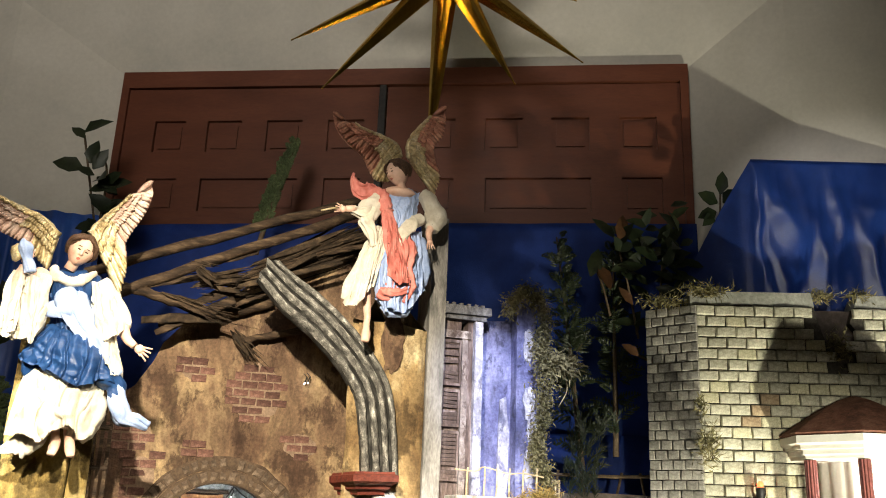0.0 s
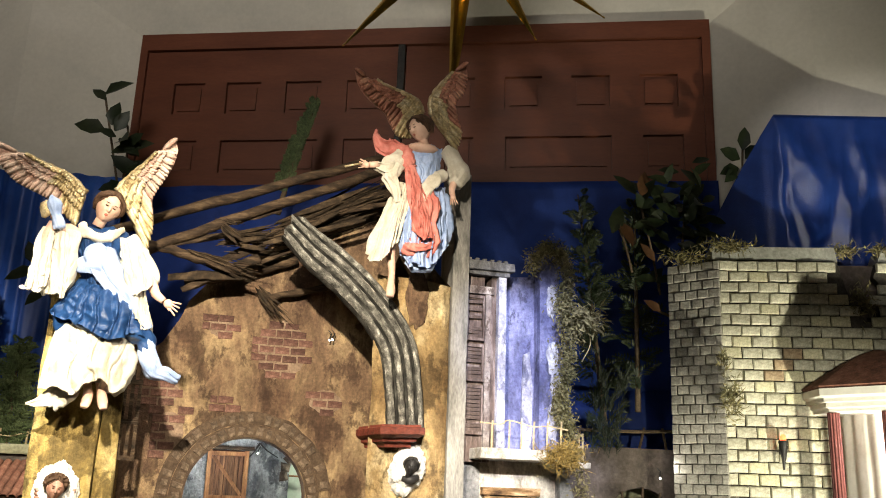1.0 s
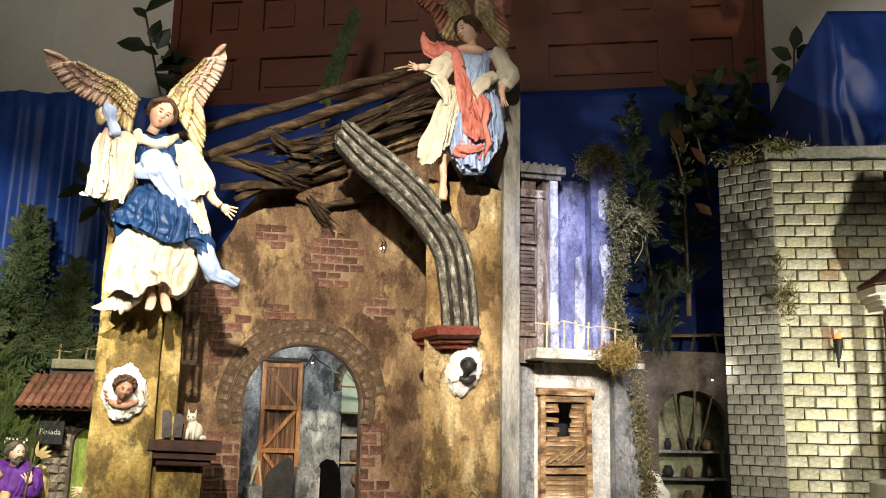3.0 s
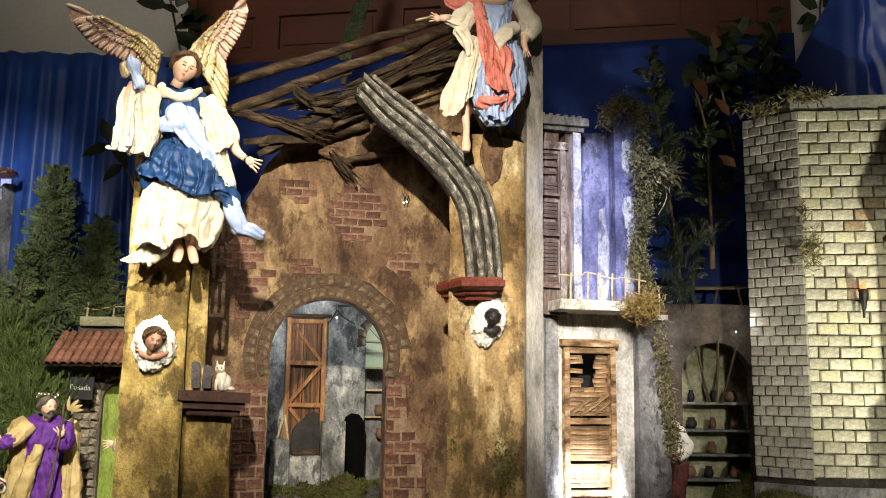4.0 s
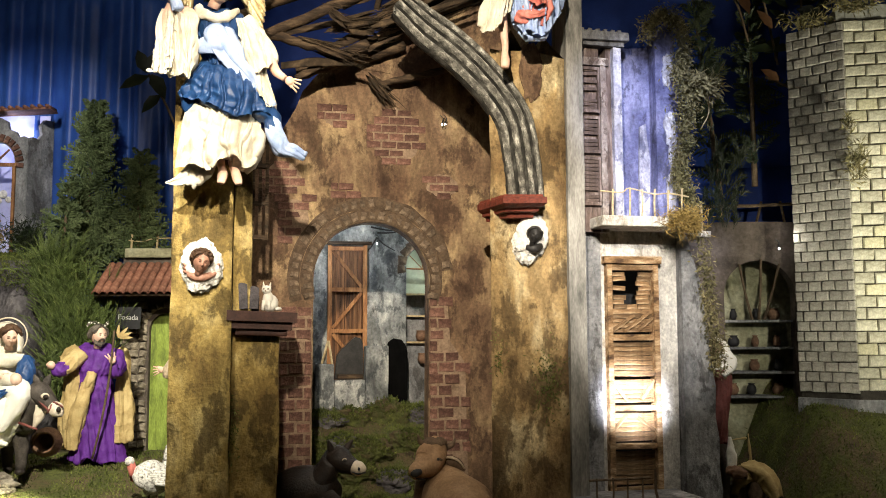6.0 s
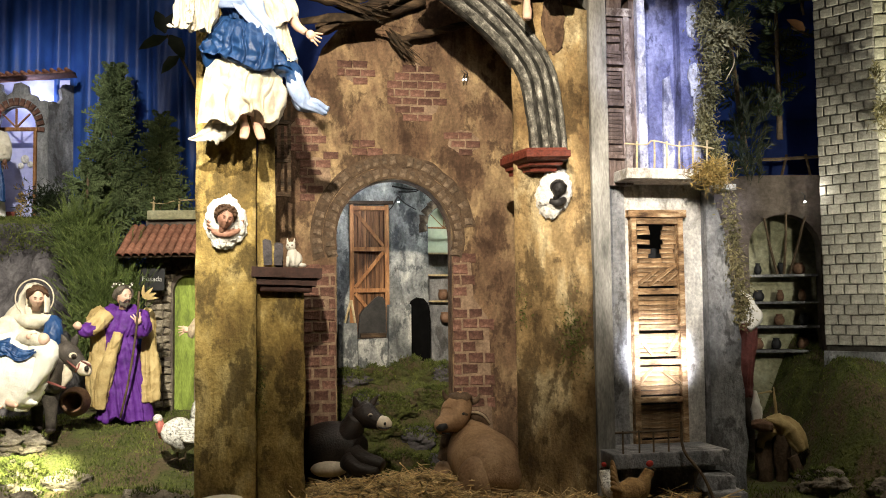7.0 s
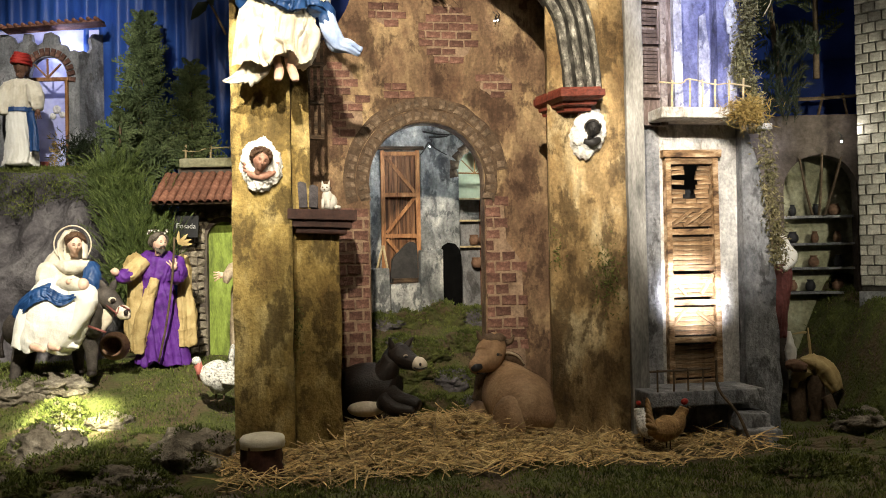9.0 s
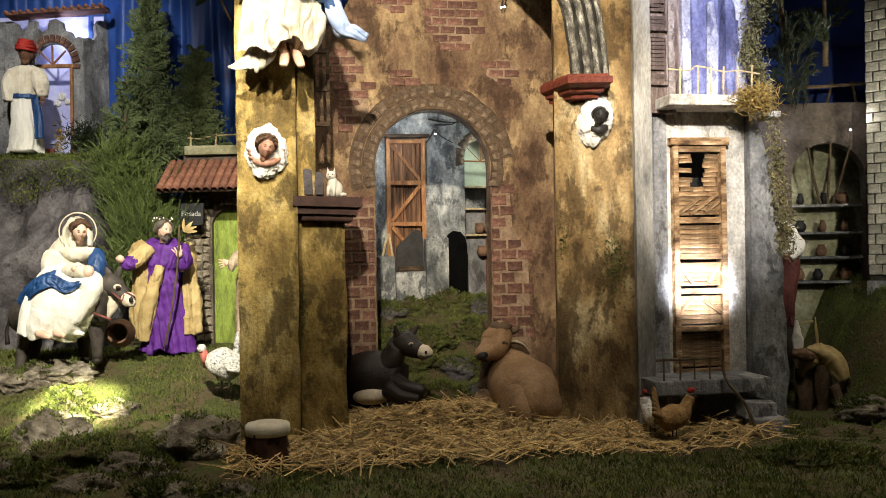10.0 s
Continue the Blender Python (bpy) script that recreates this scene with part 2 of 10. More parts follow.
FERN = mat("fern_green", [(0.035, 0.052, 0.012), (0.07, 0.098, 0.024), (0.13, 0.16, 0.045)], 12, 0.6, 0.2, 120, isl=0.4)
CONIFER = mat("conifer", [(0.042, 0.064, 0.024), (0.085, 0.115, 0.046), (0.15, 0.185, 0.080)], 12, 0.7, 0.2, 120, isl=0.4)
# dark leaf green, lowered further to carry the shade of the tower gap
LEAF = mat("broad_leaf_with_shade", [(0.008, 0.013, 0.006), (0.016, 0.025, 0.010), (0.030, 0.034, 0.014)], 12, 0.45, 0.2, 80, isl=0.4)
LEAFBROWN = mat("brown_leaf", [(0.055, 0.024, 0.010), (0.10, 0.048, 0.018)], 12, 0.55, 0.2, 80, isl=0.3)
IVY = mat("dry_ivy", [(0.09, 0.085, 0.035), (0.18, 0.16, 0.075), (0.28, 0.24, 0.12)], 12, 0.8, 0.2, 120, isl=0.5)
DRYGRASS = mat("dry_grass", [(0.22, 0.15, 0.045), (0.38, 0.27, 0.085)], 12, 0.8, 0.2, 120, isl=0.4)
TWIG = mat("twig", [(0.06, 0.04, 0.025), (0.14, 0.10, 0.06)], 40, 0.85, 0.4)
PALEWOOD = mat("pale_stick", [(0.36, 0.28, 0.15), (0.52, 0.42, 0.25)], 30, 0.7, 0.3)
TILE = mat("roof_tile", [(0.085, 0.036, 0.024), (0.165, 0.070, 0.044), (0.24, 0.12, 0.08)], 30, 0.85, 0.5, 160, rnd=0.3)
GOLD = mat("gold_foil", [(0.62, 0.38, 0.07), (0.78, 0.52, 0.12)], 10, 0.22, 0.25, 60, metal=1.0, vary=0.1)
LIME = mat("lime_door", [(0.10, 0.13, 0.025), (0.22, 0.29, 0.05), (0.30, 0.38, 0.09)], 14, 0.7, 0.3, 120, stretch=(2, 2, 0.6))
PITCH = mat("black_for_unlit_hole", [(0.003, 0.003, 0.003), (0.006, 0.006, 0.006)], 30, 0.95, 0.1, 120, vary=0.1, spec=0.0)
CAVEPLANK = mat("cave_plank", [(0.04, 0.022, 0.014), (0.14, 0.066, 0.030), (0.27, 0.14, 0.065)], 20, 0.75, 0.5, 120, stretch=(4, 4, 0.25), isl=0.35)
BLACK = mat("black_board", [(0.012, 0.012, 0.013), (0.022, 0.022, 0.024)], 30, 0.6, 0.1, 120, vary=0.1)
CHALK = mat("chalk", [(0.36, 0.36, 0.35), (0.50, 0.50, 0.48)], 90, 0.9, 0.2)
# figures
SKIN = mat("painted_skin", [(0.58, 0.35, 0.25), (0.68, 0.45, 0.34), (0.72, 0.50, 0.39)], 30, 0.42, 0.1, 160, vary=0.06, spec=0.4)
DARKSKIN = mat("painted_brown_skin", [(0.10, 0.05, 0.03), (0.16, 0.08, 0.05)], 30, 0.42, 0.1, 160, vary=0.06)
HAIR = mat("painted_hair", [(0.045, 0.022, 0.012), (0.10, 0.055, 0.03)], 60, 0.6, 0.9, 220, depth=0.003)
GREYHAIR = mat("grey_hair", [(0.07, 0.058, 0.045), (0.17, 0.145, 0.12)], 60, 0.7, 0.9, 220, depth=0.003)
CREAM = mat("cream_cloth", [(0.50, 0.45, 0.34), (0.61, 0.56, 0.45), (0.69, 0.65, 0.55)], 30, 0.75, 0.4, 300, depth=0.004, vary=0.06, sheen=0.2)
WHITECL = mat("white_cloth", [(0.72, 0.70, 0.62), (0.80, 0.78, 0.72)], 30, 0.75, 0.4, 300, depth=0.004, vary=0.05, sheen=0.2)
ROYAL = mat("royal_blue_silk", [(0.007, 0.030, 0.10), (0.013, 0.050, 0.155), (0.022, 0.075, 0.21)], 30, 0.46, 0.2, 260, depth=0.003, vary=0.1, spec=0.4)
PALEBLUE = mat("pale_blue_silk", [(0.24, 0.33, 0.55), (0.33, 0.43, 0.66), (0.43, 0.52, 0.74)], 30, 0.45, 0.3, 260, depth=0.004, vary=0.06, spec=0.5)
CORAL = mat("coral_silk", [(0.40, 0.11, 0.085), (0.56, 0.18, 0.145), (0.65, 0.26, 0.21)], 30, 0.5, 0.3, 260, depth=0.004, vary=0.06)
PURPLE = mat("purple_cloth", [(0.055, 0.012, 0.13), (0.10, 0.022, 0.22), (0.13, 0.035, 0.28)], 20, 0.6, 0.4, 260, depth=0.003, vary=0.08)
TAN = mat("tan_cloth", [(0.30, 0.21, 0.08), (0.46, 0.34, 0.15), (0.54, 0.42, 0.20)], 20, 0.65, 0.5, 260, depth=0.003, vary=0.08)
FEATHER = mat("gilded_feather", [(0.54, 0.32, 0.24), (0.68, 0.48, 0.38), (0.76, 0.62, 0.52)], 40, 0.5, 0.6, 200, isl=0.22)
FEATHERG = mat("gold_feather", [(0.36, 0.26, 0.12), (0.58, 0.46, 0.25), (0.73, 0.64, 0.44)], 40, 0.32, 0.6, 200, metal=0.4, isl=0.25)
FEATHERR = mat("rosy_feather", [(0.30, 0.11, 0.065), (0.46, 0.20, 0.13), (0.58, 0.32, 0.20)], 40, 0.45, 0.6, 200, isl=0.25)
REDCLOTH = mat("red_cloth", [(0.28, 0.02, 0.015), (0.42, 0.035, 0.025)], 24, 0.6, 0.4, 260, vary=0.1)
MULE = mat("grey_mule", [(0.028, 0.023, 0.020), (0.085, 0.072, 0.062)], 30, 0.6, 0.5, 200)
DONKEY = mat("dark_donkey", [(0.011, 0.008, 0.007), (0.028, 0.020, 0.016)], 30, 0.5, 0.5, 200)
OX = mat("tan_ox", [(0.18, 0.105, 0.054), (0.29, 0.18, 0.098), (0.38, 0.25, 0.145)], 12, 0.75, 0.7, 140, vary=0.22)
FURGLEAM = mat("pale_fur_and_halo_gleam", [(0.52, 0.44, 0.33), (0.68, 0.60, 0.48)], 40, 0.6, 0.3, 160, vary=0.1)
OXDARK = mat("dark_ox_hair", [(0.06, 0.038, 0.022), (0.13, 0.085, 0.052)], 30, 0.75, 0.6, 160)
DRYOX = mat("pale_muzzle", [(0.30, 0.23, 0.15), (0.42, 0.34, 0.24)], 30, 0.6, 0.3, 160)
SPECK = mat("speckled_feather", [(0.06, 0.055, 0.05), (0.62, 0.60, 0.55), (0.78, 0.77, 0.73)], 160, 0.7, 0.4, 300, vary=0.2)
HENMAT = mat("brown_hen", [(0.16, 0.085, 0.03), (0.36, 0.22, 0.085)], 60, 0.7, 0.5, 240)
WOOL = mat("white_wool", [(0.66, 0.63, 0.57), (0.80, 0.78, 0.73)], 60, 0.95, 0.9, 200, vary=0.12, sheen=0.3)
CLAY = mat("fired_clay", [(0.12, 0.065, 0.04), (0.20, 0.115, 0.07)], 24, 0.8, 0.4)
CERAMIC = mat("cherub_clay", [(0.30, 0.15, 0.10), (0.38, 0.20, 0.14), (0.42, 0.24, 0.17)], 40, 0.5, 0.3)
BLUEGLOW = mat("window_backdrop", [(0.30, 0.32, 0.62), (0.45, 0.47, 0.78), (0.62, 0.64, 0.86)], 9, 0.9, 0.1, 60, vary=0.08)
IRON = mat("dark_iron", [(0.012, 0.011, 0.011), (0.03, 0.028, 0.026)], 40, 0.5, 0.3)
LEDGLOW = glow("led_glow", (0.9, 0.95, 1.0), 30.0)
EMBER = glow("ember_glow", (1.0, 0.10, 0.03), 5.0)
PLASTER2 = mat("kiosk_white", [(0.62, 0.60, 0.52), (0.74, 0.72, 0.66)], 12, 0.7, 0.2, 90, vary=0.06)
ROUGE = mat("painted_lips", [(0.40, 0.12, 0.09), (0.46, 0.15, 0.11)], 40, 0.4, 0.1)
OLIVEWALL = mat("olive_plaster_lightened", [(0.13, 0.125, 0.07), (0.28, 0.27, 0.17), (0.40, 0.39, 0.27)], 9, 0.9, 0.5, 80)
PALEGREEN = mat("pale_green_wall", [(0.46, 0.52, 0.40), (0.56, 0.62, 0.49)], 8, 0.9, 0.3, 80, vary=0.1)
UMBER = mat("umber_plaster", [(0.05, 0.04, 0.033), (0.10, 0.08, 0.066), (0.16, 0.13, 0.11)], 9, 0.9, 0.5, 80)
MAROON = mat("maroon_column", [(0.13, 0.04, 0.035), (0.22, 0.075, 0.065)], 20, 0.55, 0.3)


# ---- building helpers ----
def part(name, bm, material, parent=None, label="", smooth=False):
    me = bpy.data.meshes.new(name)
    bmesh.ops.recalc_face_normals(bm, faces=bm.faces)
    bm.to_mesh(me)
    bm.free()
    for m in material if isinstance(material, (list, tuple)) else [material]:
        me.materials.append(m)
    if smooth:
        me.polygons.foreach_set("use_smooth", [True] * len(me.polygons))
    ob = new(name, me)
    ob.parent = parent
    if label:
        tagged(ob, label)
    return ob


def base(name, m, label, category, group="", kind=""):
    ob = new(name)
    ob.matrix_world = m
    ob.empty_display_size = 0.05
    return tagged(ob, label, category, group, kind)


def solo(name, bm, material, m, label, category, group="", kind="", smooth=True):
    ob = part(name, bm, material, None, "", smooth)
    ob.matrix_world = m
    return tagged(ob, label, category, group, kind)


def V(*a):
    return Vector(a)


def paint(bm, n0, mi):
    bm.faces.ensure_lookup_table()
    for f in bm.faces[n0:]:
        f.material_index = mi


def box(bm, lo, hi, mi=0, rough=0.0, m=None, bevel=0.0):
    n0 = len(bm.faces)
    vs = [bm.verts.new((hi[0] if i & 1 else lo[0], hi[1] if i & 2 else lo[1], hi[2] if i & 4 else lo[2])) for i in range(8)]
    for v in vs:
        if rough:
            v.co += Vector([random.uniform(-rough, rough) for _ in range(3)])
        if m is not None:
            v.co = m @ v.co
    for q in ((0, 2, 3, 1), (4, 5, 7, 6), (0, 1, 5, 4), (2, 6, 7, 3), (0, 4, 6, 2), (1, 3, 7, 5)):
        bm.faces.new([vs[i] for i in q])
    if bevel:
        bm.faces.ensure_lookup_table()
        es = {e for f in bm.faces[n0:] for e in f.edges}
        bmesh.ops.bevel(bm, geom=list(es), offset=bevel, segments=2, profile=0.6, affect="EDGES")
    paint(bm, n0, mi)


def smoothpath(pts, k):
    """Catmull-Rom through tuples of any length, k steps a span."""
    P = [np.array(p, float) for p in pts]
    if k < 2 or len(P) < 3:
        return P
    P = [2 * P[0] - P[1]] + P + [2 * P[-1] - P[-2]]
    out = []
    for i in range(1, len(P) - 2):
        a, b, c, d = P[i - 1:i + 3]
        for j in range(k):
            t = j / k
            out.append(0.5 * (2 * b + (c - a) * t + (2 * a - 5 * b + 4 * c - d) * t * t + (3 * b - a - 3 * c + d) * t ** 3))
    return out + [P[-2]]


def loft(bm, pts, mi=0, n=12, k=3, folds=0, amp=0.0, ref=(1, 0, 0), seed=0, wrinkle=0.0, wfreq=40.0, cap=True, grow=True, crumple=0.004):
    """A body along pts (x, y, z, a, b): an oval of half-widths a (along ref) and b; folds run along it."""
    n0 = len(bm.faces)
    if folds and grow is not None and n > 13:
        n, k = int(n * 1.8), int(k * 1.8)
    P = smoothpath(pts, k)
    rings = []
    rnd = random.Random(seed)
    ph = [rnd.uniform(0, 6.28) for _ in range(4)]
    off = Vector((seed * 1.7, seed * 0.6, 0))
    for i, p in enumerate(P):
        c = Vector(p[:3])
        t = Vector(P[min(i + 1, len(P) - 1)][:3]) - Vector(P[max(i - 1, 0)][:3])
        t = t.normalized() if t.length > 1e-9 else V(0, 0, 1)
        r = Vector(ref)
        u = (r - t * r.dot(t))
        u = u.normalized() if u.length > 1e-3 else t.orthogonal().normalized()
        w = t.cross(u)
        s = i / max(1, len(P) - 1)
        size = min(1.0, max(p[3], p[4]) / 0.06)
        ring = []
        for j in range(n):
            an = 2 * math.pi * j / n
            f = 1.0
            if folds:
                g = (0.25 + 0.75 * s) if grow else 1.0
                tw = an + 0.5 * math.sin(2.2 * s + ph[0]) + 0.25 * math.sin(5 * s + ph[1])
                kk = folds * 0.30
                e1 = Vector((kk * math.cos(tw), kk * math.sin(tw), 0.75 * s)) + off
                e2 = Vector((kk * 2.1 * math.cos(tw), kk * 2.1 * math.sin(tw), 1.6 * s + 5)) + off
                f += amp * g * (4.0 * (0.22 - math.sqrt(noise.noise(e1) ** 2 + 0.002)) + 1.0 * (0.2 - math.sqrt(noise.noise(e2) ** 2 + 0.002)))
            q = c + u * (p[3] * f * math.cos(an)) + w * (p[4] * f * math.sin(an))
            d = (q - c)
            if d.length > 1e-6:
                d.normalize()
                if folds and n > 13:
                    e = Vector((q.dot(u), q.dot(w), q.dot(t) * 0.22))
                    e = e + 0.012 * noise.noise_vector(e * 20 + off)
                    q += d * size * (crumple * (0.30 - abs(noise.noise(e * 24 + off))) + 0.45 * crumple * (0.30 - abs(noise.noise(e * 55 + off))))
                if folds and n > 30 and s > 0.6:
                    q += t * (0.30 * max(p[3], p[4]) * ((s - 0.6) / 0.4) ** 2 * noise.noise(Vector((1.7 * math.cos(an), 1.7 * math.sin(an), 3)) + off))
                if wrinkle:
                    q += d * wrinkle * noise.noise(q * wfreq + off)
            ring.append(bm.verts.new(q))
        rings.append(ring)
    for a, b in zip(rings, rings[1:]):
        for j in range(n):
            bm.faces.new((a[j], a[(j + 1) % n], b[(j + 1) % n], b[j]))
    if cap:
        bm.faces.new(rings[0][::-1])
        bm.faces.new(rings[-1])
    paint(bm, n0, mi)


def ell(bm, c, r, mi=0, seg=12, m=None, rough=0.0, freq=20.0):
    n0 = len(bm.faces)
    got = bmesh.ops.create_uvsphere(bm, u_segments=seg, v_segments=max(6, seg * 2 // 3), radius=1)
    for v in got["verts"]:
        p = Vector((v.co.x * r[0], v.co.y * r[1], v.co.z * r[2]))
        if m is not None:
            p = m.to_3x3() @ p
        p += Vector(c)
        if rough:
            p += (p - Vector(c)).normalized() * rough * noise.noise(p * freq)
        v.co = p
    paint(bm, n0, mi)


def stick(bm, a, b, r, mi=0, n=6, r2=None, bend=0.0):
    a, b = Vector(a), Vector(b)
    mid = (a + b) / 2 + Vector([random.uniform(-bend, bend) for _ in range(3)])
    r2 = r if r2 is None else r2
    loft(bm, [(*a, r, r), (*mid, (r + r2) / 2, (r + r2) / 2), (*b, r2, r2)], mi, n, 2 if bend else 1, ref=(0.3, 0.9, 0.2))


def prism(bm, outline, lo, hi, mi=0, axis="y"):
    """An outline of (u, z) made thick from lo to hi along y."""
    n0 = len(bm.faces)
    a = [bm.verts.new((u, lo, z)) for u, z in outline]
    b = [bm.verts.new((u, hi, z)) for u, z in outline]
    fa, fb = bm.faces.new(a), bm.faces.new(b[::-1])
    for i in range(len(a)):
        j = (i + 1) % len(a)
        bm.faces.new((a[i], b[i], b[j], a[j]))
    bm.normal_update()
    bmesh.ops.triangulate(bm, faces=[fa, fb], ngon_method="EAR_CLIP")
    paint(bm, n0, mi)


def leaf(bm, at, way, up, length, width, mi=0, curl=0.2, fold=0.15):
    """A pointed leaf of six faces with a folded midrib."""
    way, up = Vector(way).normalized(), Vector(up)
    side = way.cross(up)
    side = side.normalized() if side.length > 1e-4 else way.orthogonal().normalized()
    nrm = side.cross(way)
    at = Vector(at)
    rows = []
    for s, w in ((0.0, 0.06), (0.35, 0.5), (0.7, 0.38), (1.0, 0.0)):
        c = at + way * (length * s) - nrm * (curl * length * s * s)
        if w:
            rows.append([bm.verts.new(c - side * width * w + nrm * fold * width * w), bm.verts.new(c), bm.verts.new(c + side * width * w + nrm * fold * width * w)])
        else:
            rows.append([bm.verts.new(c)])
    n0 = len(bm.faces)
    for a, b in zip(rows, rows[1:]):
        if len(b) == 3:
            bm.faces.new((a[0], a[1], b[1], b[0]))
            bm.faces.new((a[1], a[2], b[2], b[1]))
        else:
            bm.faces.new((a[0], a[1], b[0]))
            bm.faces.new((a[1], a[2], b[0]))
    if mi:
        paint(bm, n0, mi)


def rvec(s=1.0):
    return Vector([random.gauss(0, s) for _ in range(3)])


def shared(name, me, parent, m):
    ob = new(name, me)
    ob.parent = parent
    ob.matrix_basis = m
    return ob


def blockmesh(name, sx, sy, sz, material, seed=0, bevel=0.12):
    """A brick with bevelled front edges, a little uneven; its front looks to -y."""
    rnd = random.Random(seed)
    bm = bmesh.new()
    b = bevel * min(sx, sz)
    rings = []
    for y, d in ((sy, 0), (b, 0), (0, b)):
        rings.append([bm.verts.new((x * (sx / 2 - d) + rnd.uniform(-1, 1) * b * 0.5, y + rnd.uniform(-1, 1) * b * 0.3, z * (sz / 2 - d) + rnd.uniform(-1, 1) * b * 0.5)) for x, z in ((-1, -1), (1, -1), (1, 1), (-1, 1))])
    for p, q in zip(rings, rings[1:]):
        for i in range(4):
            bm.faces.new((p[i], p[(i + 1) % 4], q[(i + 1) % 4], q[i]))
    bm.faces.new(rings[-1])
    me = bpy.data.meshes.new(name)
    bmesh.ops.recalc_face_normals(bm, faces=bm.faces)
    bm.to_mesh(me)
    bm.free()
    me.materials.append(material)
    return me


RUIN = pose(-0.484, 2.114, 0, 0, 0, 9.6)
DOORF = pose(-0.624, 3.344, 0, 0, 0, -14.85)
TOWERF = pose(1.34, 2.45, 0, 0, 0, -12)


def step(a, b, x):
    t = min(1, max(0, (x - a) / (b - a)))
    return t * t * (3 - 2 * t)


def height(x, y):
    """The ground of the display."""
    q = RUIN.inverted() @ Vector((x, y, 0))
    z = 0.012 * noise.noise(Vector((x * 5, y * 5, 0))) + 0.006 * noise.noise(Vector((x * 17, y * 17, 3)))
    z += 0.15 * step(2.3, 2.85, y) * step(-0.45, -0.75, x)
    z += 0.30 * step(0.36, 0.80, q.y) * step(0.10, 0.30, q.x) * step(1.05, 0.80, q.x)
    z += 0.33 * step(1.06, 1.24, x) * step(2.05, 2.5, y + 0.25 * (x - 1.3))
    z += 0.20 * step(2.60, 2.95, y) * step(0.85, 1.0, x) * step(1.5, 1.2, x)
    z += 0.03 * noise.noise(Vector((x * 3, y * 3, 9))) * step(2.3, 2.0, y)
    return z - 0.02
# ---- the hall: floor, walls, niche, door ----
def hall():
    bm = bmesh.new()
    box(bm, (-5, -5, -0.86), (5, 5, -0.80))
    solo("floor", bm, HALLWALL, Matrix(), "plain pale hall floor under the display", "floor", kind="structure", smooth=False)
    bm = bmesh.new()
    box(bm, (-5, -5, 4.2), (5, 5, 4.3))
    solo("ceiling", bm, HALLWALL, Matrix(), "plain pale hall ceiling", "ceiling", kind="structure", smooth=False)
    for nm, lo, hi in (("wall_south", (-5, -5.1, -0.8), (5, -5, 4.2)), ("wall_west", (-5.1, -5, -0.8), (-5, 5, 4.2)), ("wall_east", (5, -5, -0.8), (5.1, 5, 4.2))):
        bm = bmesh.new()
        box(bm, lo, hi)
        solo(nm, bm, HALLWALL, Matrix(), "plain painted hall wall", "wall", kind="structure", smooth=False)
    # the wall with a splayed niche round the double door
    bm = bmesh.new()
    inner = [(0, -0.8), (0, 2.424), (2.19, 2.424), (2.19, -0.8)]
    outer = [(-0.455, -0.8), (-0.455, 2.73), (2.535, 2.70), (2.535, -0.8)]
    vi = [bm.verts.new((u, 0, z)) for u, z in inner]
    vo = [bm.verts.new((u, -0.10, z)) for u, z in outer]
    vw = [bm.verts.new((u, -0.10, z)) for u, z in ((-4.5, -0.8), (-4.5, 4.2), (6, 4.2), (6, -0.8))]
    vb = [bm.verts.new((u, 0.25, z)) for u, z in ((-4.5, -0.8), (-4.5, 4.2), (6, 4.2), (6, -0.8))]
    for i in range(3):
        bm.faces.new((vi[i], vi[i + 1], vo[i + 1], vo[i]))
        bm.faces.new((vo[i], vo[i + 1], vw[i + 1], vw[i]))
        bm.faces.new((vw[i], vw[i + 1], vb[i + 1], vb[i]))
    bm.faces.new(vb)
    solo("wall_north", bm, HALLWALL, DOORF, "pale painted wall with a splayed niche", "wall", kind="structure", smooth=False)
    door = base("door_1", DOORF, "closed reddish brown wooden double door with recessed panels", "door", kind="structure")
    small = [(0.15, 0.275), (0.363, 0.50), (0.60, 0.739), (0.84, 0.98), (1.225, 1.329), (1.441, 1.58), (1.688, 1.827), (1.936, 2.072)]
    low = [(0.145, 0.265), (0.36, 0.739), (0.84, 0.98), (1.225, 1.329), (1.447, 1.831), (1.943, 2.085)]
    for nm, u0, u1 in (("leaf", 0.03, 1.055), ("leaf", 1.065, 2.16)):
        bm = bmesh.new()
        bands = [(2.352, 2.216, None), (2.216, 2.086, small), (2.086, 1.976, None), (1.976, 1.844, low), (1.844, 1.70, None), (1.70, 1.2, low), (1.2, -0.8, None)]
        for z1, z0, holes in bands:
            if holes is None:
                box(bm, (u0, -0.03, z0), (u1, 0.02, z1))
                continue
            x = u0
            for a, b in [h for h in holes if u0 < h[0] < u1]:
                box(bm, (x, -0.03, z0), (a, 0.02, z1))
                box(bm, (a, -0.012, z0), (b, 0.02, z1))
                box(bm, (a + 0.018, -0.020, z0 + 0.018), (b - 0.018, 0.0, z1 - 0.018))
                x = b
            box(bm, (x, -0.03, z0), (u1, 0.02, z1))
        part(nm, bm, HALLDOOR, door)
    bm = bmesh.new()
    box(bm, (0, -0.045, -0.8), (0.03, 0.02, 2.424))
    box(bm, (2.16, -0.045, -0.8), (2.19, 0.02, 2.424))
    box(bm, (0.03, -0.045, 2.355), (2.16, 0.02, 2.424))
    part("door_frame", bm, HALLDOOR, door)
    bm = bmesh.new()
    box(bm, (1.035, -0.05, -0.8), (1.062, -0.031, 2.352), bevel=0.004)
    part("cover_strip", bm, IRON, door)


hall()


